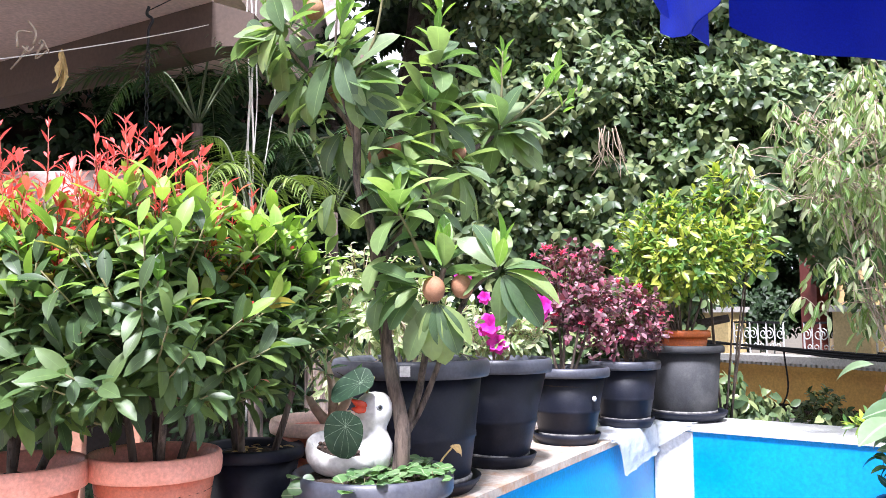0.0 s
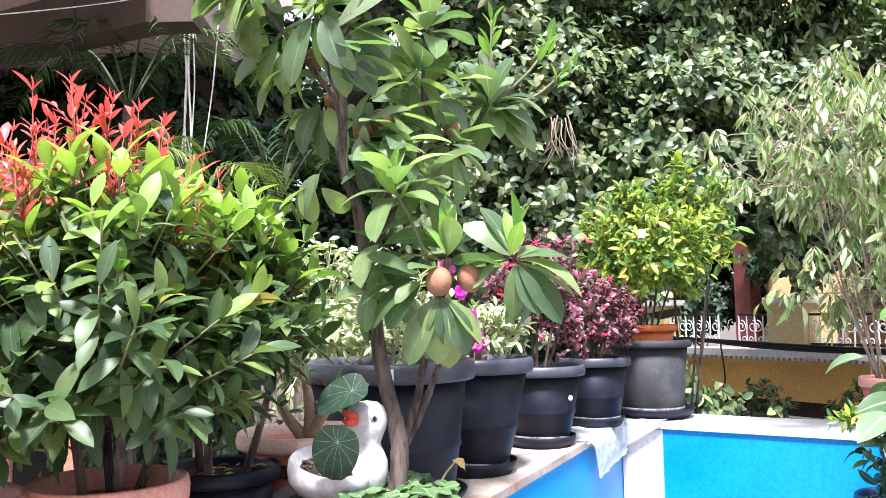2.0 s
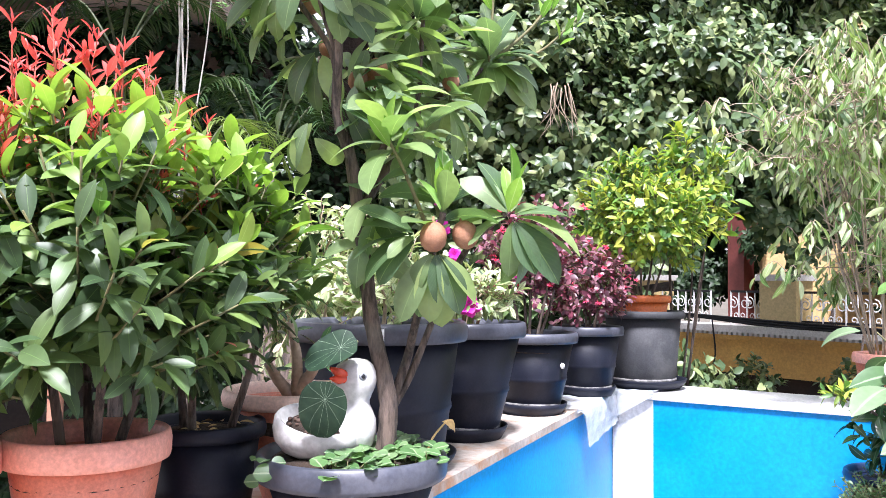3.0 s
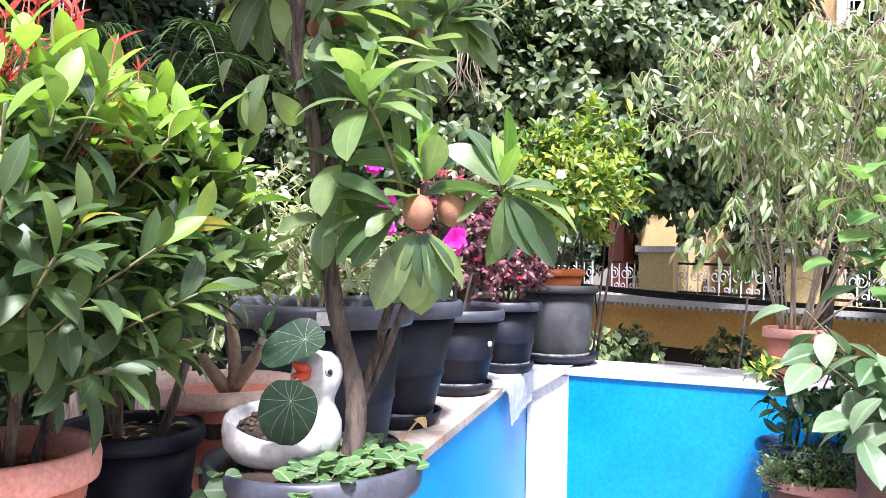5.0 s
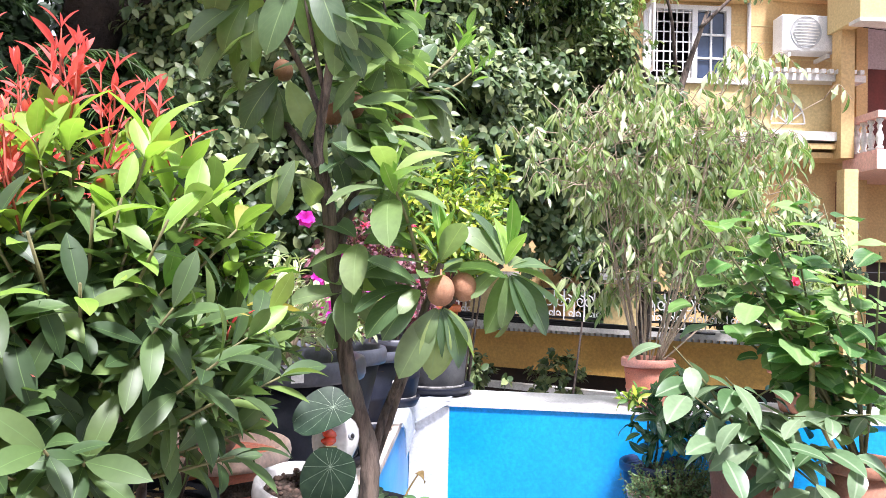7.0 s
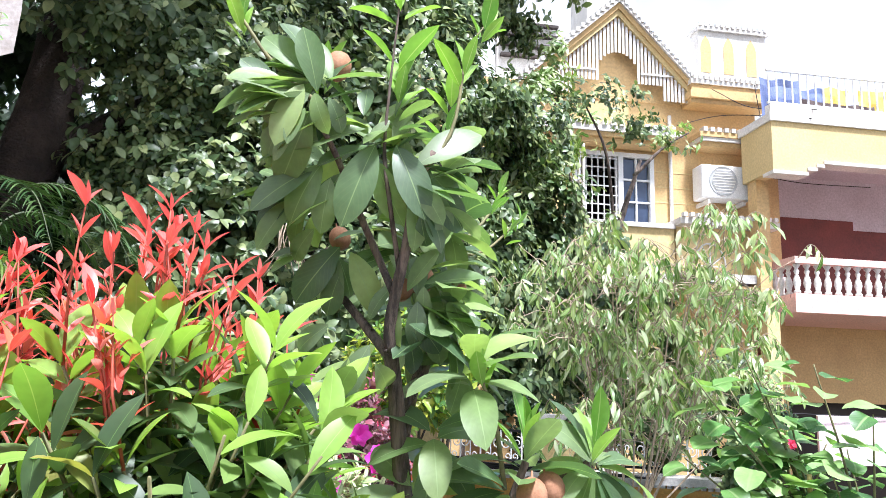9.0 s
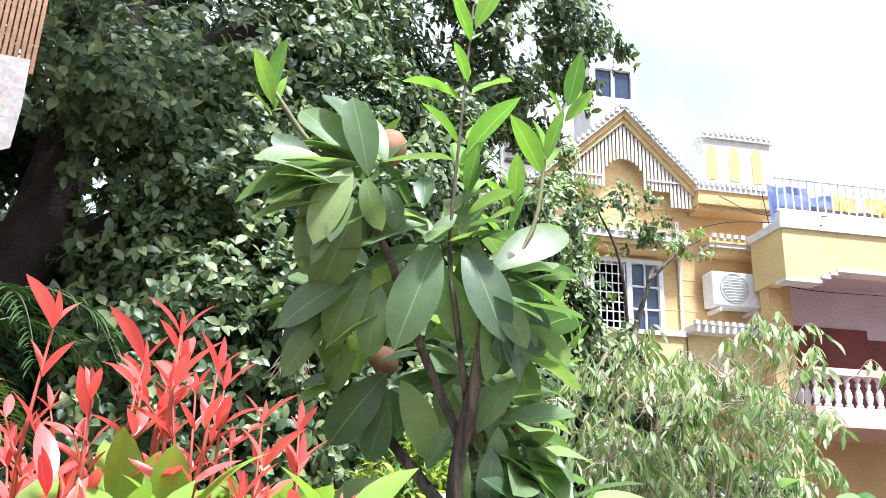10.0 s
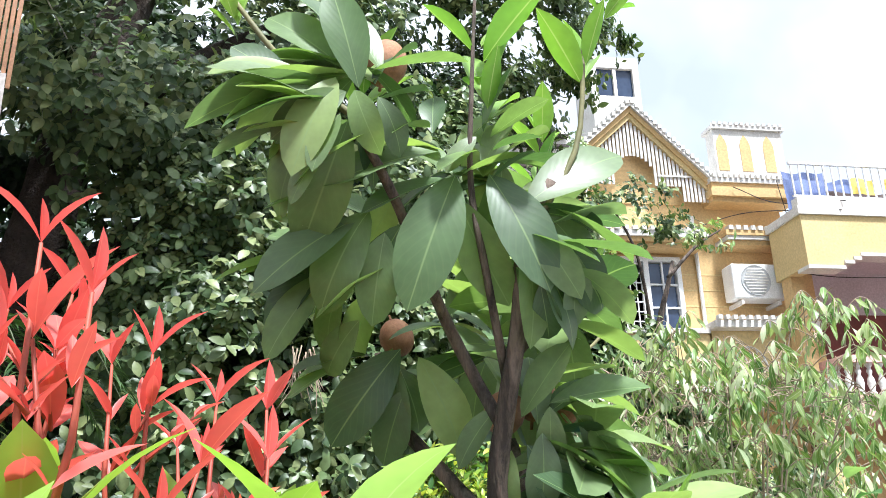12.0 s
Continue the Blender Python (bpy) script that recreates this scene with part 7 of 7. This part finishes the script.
for x0, x1 in ((-2.5, -1.66), (-0.9, -0.25)):
    hpart("slat_rail", box(x0, -0.24, 6.98, x1, -0.22, 7.01), TRIMW)
# roof structures behind
tower = hpart("stair_tower", merge(box(-0.75, 2.6, 6.8, 0.28, 3.6, 10.05), box(-0.75, 2.6, 10.7, 0.28, 3.6, 10.95), box(-0.75, 2.6, 10.05, -0.62, 3.6, 10.7), box(0.15, 2.6, 10.05, 0.28, 3.6, 10.7), box(-0.27, 2.62, 10.05, -0.2, 2.7, 10.7)), TRIMW, label="white roof stair tower with a window")
hpart("tower_window", box(-0.62, 2.68, 10.05, 0.15, 2.7, 10.7), GLASS, tower)
hpart("roof_wall", box(-2.9, 1.32, 6.8, -1.75, 1.45, 8.55), TRIMW)
for k in range(4):
    hpart("louvre", box(-2.85, 1.2, 7.75 + 0.2 * k, -1.8, 1.3, 7.8 + 0.2 * k), NEARBLACK)
for k in range(4):
    hpart("louvre", box(-0.9, 1.2, 7.05 + 0.2 * k, 0.05, 1.3, 7.1 + 0.2 * k), NEARBLACK)
hpart("roof_wall", box(-0.95, 1.32, 6.8, 0.1, 1.45, 7.8), TRIMW)
# lower bay with balcony panel
hpart("bay", merge(box(-0.42, -0.35, 3.75, 1.15, 0.0, 4.5)), PALEYEL)
hpart("bay_trim", merge(box(-0.46, -0.6, 4.5, 1.18, 0.0, 4.6), box(-0.48, -0.65, 3.62, 1.2, 0.0, 3.75)), TRIMW)
hpart("bay_trim", merge(box(-0.44, -0.62, 3.5, 1.18, 0.0, 3.58), box(-0.4, -0.56, 3.38, 1.14, 0.0, 3.46)), HOUSEY)
for k in range(14):
    hpart("dentil", box(-0.44 + 0.115 * k, -0.67, 4.6, -0.38 + 0.115 * k, -0.58, 4.66), TRIMW)
for k in range(7):
    a = math.pi * k / 6
    hpart("sunburst", tube([(0.12, -0.37, 3.9), (0.12 + 0.25 * math.cos(a), -0.37, 3.9 + 0.35 * math.sin(a))], [0.012, 0.012], 5), TRIMW)
hpart("sunburst", tube([(0.12 + 0.26 * math.cos(0.3 * k), -0.37, 3.9 + 0.36 * math.sin(0.3 * k)) for k in range(11)], [0.015] * 11, 5), TRIMW)
hpart("cornice", merge(box(-0.3, -0.5, 2.35, 1.15, 0.0, 2.45), box(-0.2, -0.4, 2.2, 1.1, 0.0, 2.3)), TRIMW)
# wing with balconies, standing forward
def wing_part(name, piece, mat, parent=None, label=""):
    return hpart(name, ([(x + 0.17, y, z) for x, y, z in piece[0]], piece[1]), mat, parent, label)


wing_part("wing_wall", merge(box(1.2, 1.0, -3.2, 7, 1.2, 6.0)), HOUSEY)
wing_part("wing_side", box(1.22, 0.0, -3.2, 1.4, 1.0, 6.0), HOUSEY)
wing_part("door", merge(box(1.7, 0.9, 3.4, 3.4, 0.99, 5.1)), MAROON, label="dark maroon doorway")
wing_part("upper_wall", box(1.42, 0.93, 4.95, 7, 0.998, 5.84), LILAC)
wing_part("wall_panel", merge(box(1.42, 0.95, 3.4, 7, 0.998, 5.0)), MAROON)
wing_part("fascia", merge(box(0.5, -1.3, 5.42, 7, -1.05, 5.98), box(0.5, -1.3, 5.22, 1.05, -1.05, 5.42), box(1.05, -1.3, 5.3, 1.2, -1.05, 5.42), box(1.2, -1.3, 5.36, 1.32, -1.05, 5.42), box(0.5, -1.05, 5.22, 0.72, -0.45, 5.98), box(0.72, -0.6, 5.44, 1.1, -0.45, 5.98)), PALEYEL)
wing_part("fascia_trim", merge(box(0.46, -1.34, 5.98, 7, -0.43, 6.1), box(1.1, -0.43, 5.98, 7, 1.0, 6.1), box(0.48, -1.33, 5.17, 1.05, -1.05, 5.22), box(1.05, -1.33, 5.25, 1.2, -1.05, 5.3), box(1.2, -1.33, 5.31, 1.32, -1.05, 5.36), box(1.32, -1.33, 5.37, 7, -1.05, 5.42)), TRIMW)
wing_part("soffit", merge(box(0.72, -1.05, 5.84, 7, -0.6, 5.9), box(1.1, -0.6, 5.84, 7, 1.0, 5.9)), LILAC)
wing_part("kerb", box(0.5, -1.3, 6.1, 7, -1.15, 6.25), TRIMW)
rr = wing_part("roof_railing", merge(box(0.5, -1.25, 6.8, 7, -1.21, 6.84), box(0.5, -1.25, 6.28, 7, -1.21, 6.31)), STEELW, label="white steel roof railing")
for k in range(44):
    wing_part("rail_bar", box(0.52 + 0.13 * k, -1.24, 6.28, 0.54 + 0.13 * k, -1.22, 6.82), STEELW, rr)
CLOTHB = surface("blue_cloth", (0.1, 0.14, 0.3), (0.2, 0.24, 0.42), 0.8, 4, 60, 0.2)
CLOTHY = surface("yellow_cloth", (0.7, 0.5, 0.1), (0.8, 0.6, 0.15), 0.8, 4, 60, 0.2)
CLOTHP = surface("pink_white_cloth", (0.7, 0.45, 0.5), (0.8, 0.75, 0.75), 0.8, 9, 60, 0.2)


def drape(x0, x1, z0, z1, y, seed):
    """A cloth thrown over a rail, with folds and an uneven hem."""
    v, f, n, m = [], [], 22, 6
    for j in range(m + 1):
        for i in range(n + 1):
            t, q = i / n, j / m
            x = x0 + (x1 - x0) * t
            hem = z0 + 0.16 * noise.noise(Vector((x * 2.2, seed, 0)))
            crest = z1 + 0.1 * noise.noise(Vector((x * 3.1, seed, 5)))
            v.append((x, y + 0.05 * math.sin(x * 19 + seed) * q + 0.04 * noise.noise(Vector((x * 6, q * 3, seed))), crest + (hem - crest) * q))
    for j in range(m):
        for i in range(n):
            a = j * (n + 1) + i
            f.append((a, a + 1, a + n + 2, a + n + 1))
    return v, f


CLOTHN = surface("dark_brown_cloth", (0.07, 0.05, 0.05), (0.14, 0.1, 0.09), 0.85, 5, 60, 0.2)
for k, (x0, x1, z0, z1, mat, label) in enumerate([(0.62, 1.3, 6.22, 6.86, CLOTHB, "faded blue cloth drying on the roof"), (1.38, 1.8, 6.3, 6.8, CLOTHB, "faded blue cloth drying on the roof"), (1.85, 2.3, 6.35, 6.9, CLOTHY, "yellow cloth drying on the roof"), (1.3, 2.6, 6.15, 6.55, CLOTHN, "dark brown cloth drying on the roof"), (2.4, 3.3, 6.3, 6.85, CLOTHY, "yellow cloth drying on the roof"), (2.9, 3.6, 6.2, 6.6, CLOTHB, "faded blue cloth drying on the roof")]):
    wing_part("roof_cloth", drape(x0, x1, z0, z1, -0.85 + 0.1 * (k % 3), k * 3.7), mat, label=label)
wing_part("column", merge(box(0.55, -0.75, 3.36, 0.75, -0.5, 5.4)), HOUSEY)
wing_part("balcony_slab", merge(box(0.75, -1.3, 3.14, 7, -0.45, 3.36), box(1.05, -0.45, 3.14, 7, 1.0, 3.36)), PINK)
bal = wing_part("balustrade", merge(box(0.78, -1.28, 3.86, 7, -1.12, 3.96), box(0.78, -1.26, 3.36, 7, -1.14, 3.42), box(0.78, -1.12, 3.86, 0.92, -0.45, 3.96), box(0.78, -1.12, 3.36, 0.92, -0.45, 3.42)), PINK, label="pink balustrade with white turned balusters")
balp = lathe([(0, 0), (0.05, 0), (0.05, 0.04), (0.03, 0.06), (0.055, 0.16), (0.045, 0.22), (0.022, 0.28), (0.04, 0.33), (0.022, 0.37), (0.05, 0.41), (0.05, 0.44), (0, 0.44)], 12)
bal_me = mesh_data("baluster", *balp, TRIMW)
for k in range(36):
    part("baluster", bal_me, bal, pose(1.02 + 0.165 * k, -1.2, 3.42))
for k in range(3):
    part("baluster", bal_me, bal, pose(1.02, -1.0 + 0.18 * k, 3.42))
wing_part("lower_column", merge(box(0.35, -1.2, -3.2, 0.55, -1.0, 3.14)), PALEYEL)
wing_part("lower_wall", merge(box(1.42, 0.5, 1.9, 7, 0.6, 3.14), box(1.42, 0.5, -3.2, 1.7, 0.6, 1.9)), HOUSEY)
# Near-black sheet stands in for shade in the ground-floor recess.
wing_part("lower_recess", box(1.7, 0.7, -3.2, 7, 0.8, 1.9), NEARBLACK)
wing_part("curtain", box(0.9, -0.2, 1.2, 1.0, 0.4, 3.1), MAROON)
wing_part("laundry", merge(box(1.2, -1.0, 1.0, 2.6, -0.95, 1.7, 0.01)), CLOTHP, label="pink and white cloth on a line")
lamp_me = lathe([(0, 0.3), (0.008, 0.3), (0.008, 0.16), (0.03, 0.15), (0.09, 0.1), (0.1, 0.06), (0.07, 0.02), (0.02, -0.01), (0.012, -0.05), (0, -0.06)], 16)
wing_part("porch_lamp", moved(lamp_me, pose(2.05, -0.7, 5.54)), TRIMW, label="small white hanging porch lamp")
wing_part("line", tube([(0.45, -1.1, 1.72), (3.5, -0.98, 1.68)], [0.008, 0.008], 5), IRON)
hpart("bay", merge(box(-2.3, -0.35, 3.75, -0.45, 0.0, 4.45)), PALEYEL)
hpart("bay_trim", merge(box(-2.35, -0.4, 4.45, -0.45, 0.0, 4.52), box(-2.35, -0.4, 3.6, -0.48, 0.0, 3.75)), TRIMW)
for k, pts in enumerate([[(0.95, -0.45, 6.9), (1.02, -0.5, 6.0), (0.98, -0.48, 5.0), (1.05, -0.5, 3.9)], [(0.2, -0.46, 6.75), (0.8, -0.6, 6.45), (1.4, -1.36, 6.2)], [(-0.4, -0.44, 6.1), (0.4, -0.5, 6.32), (1.3, -1.36, 6.05)], [(0.9, -0.46, 5.4), (1.3, -1.0, 5.15), (2.2, -1.36, 5.05)]]):
    sp = spline(pts, 6)
    hpart("cable", tube(sp, [0.007] * len(sp), 5), NEARBLACK)
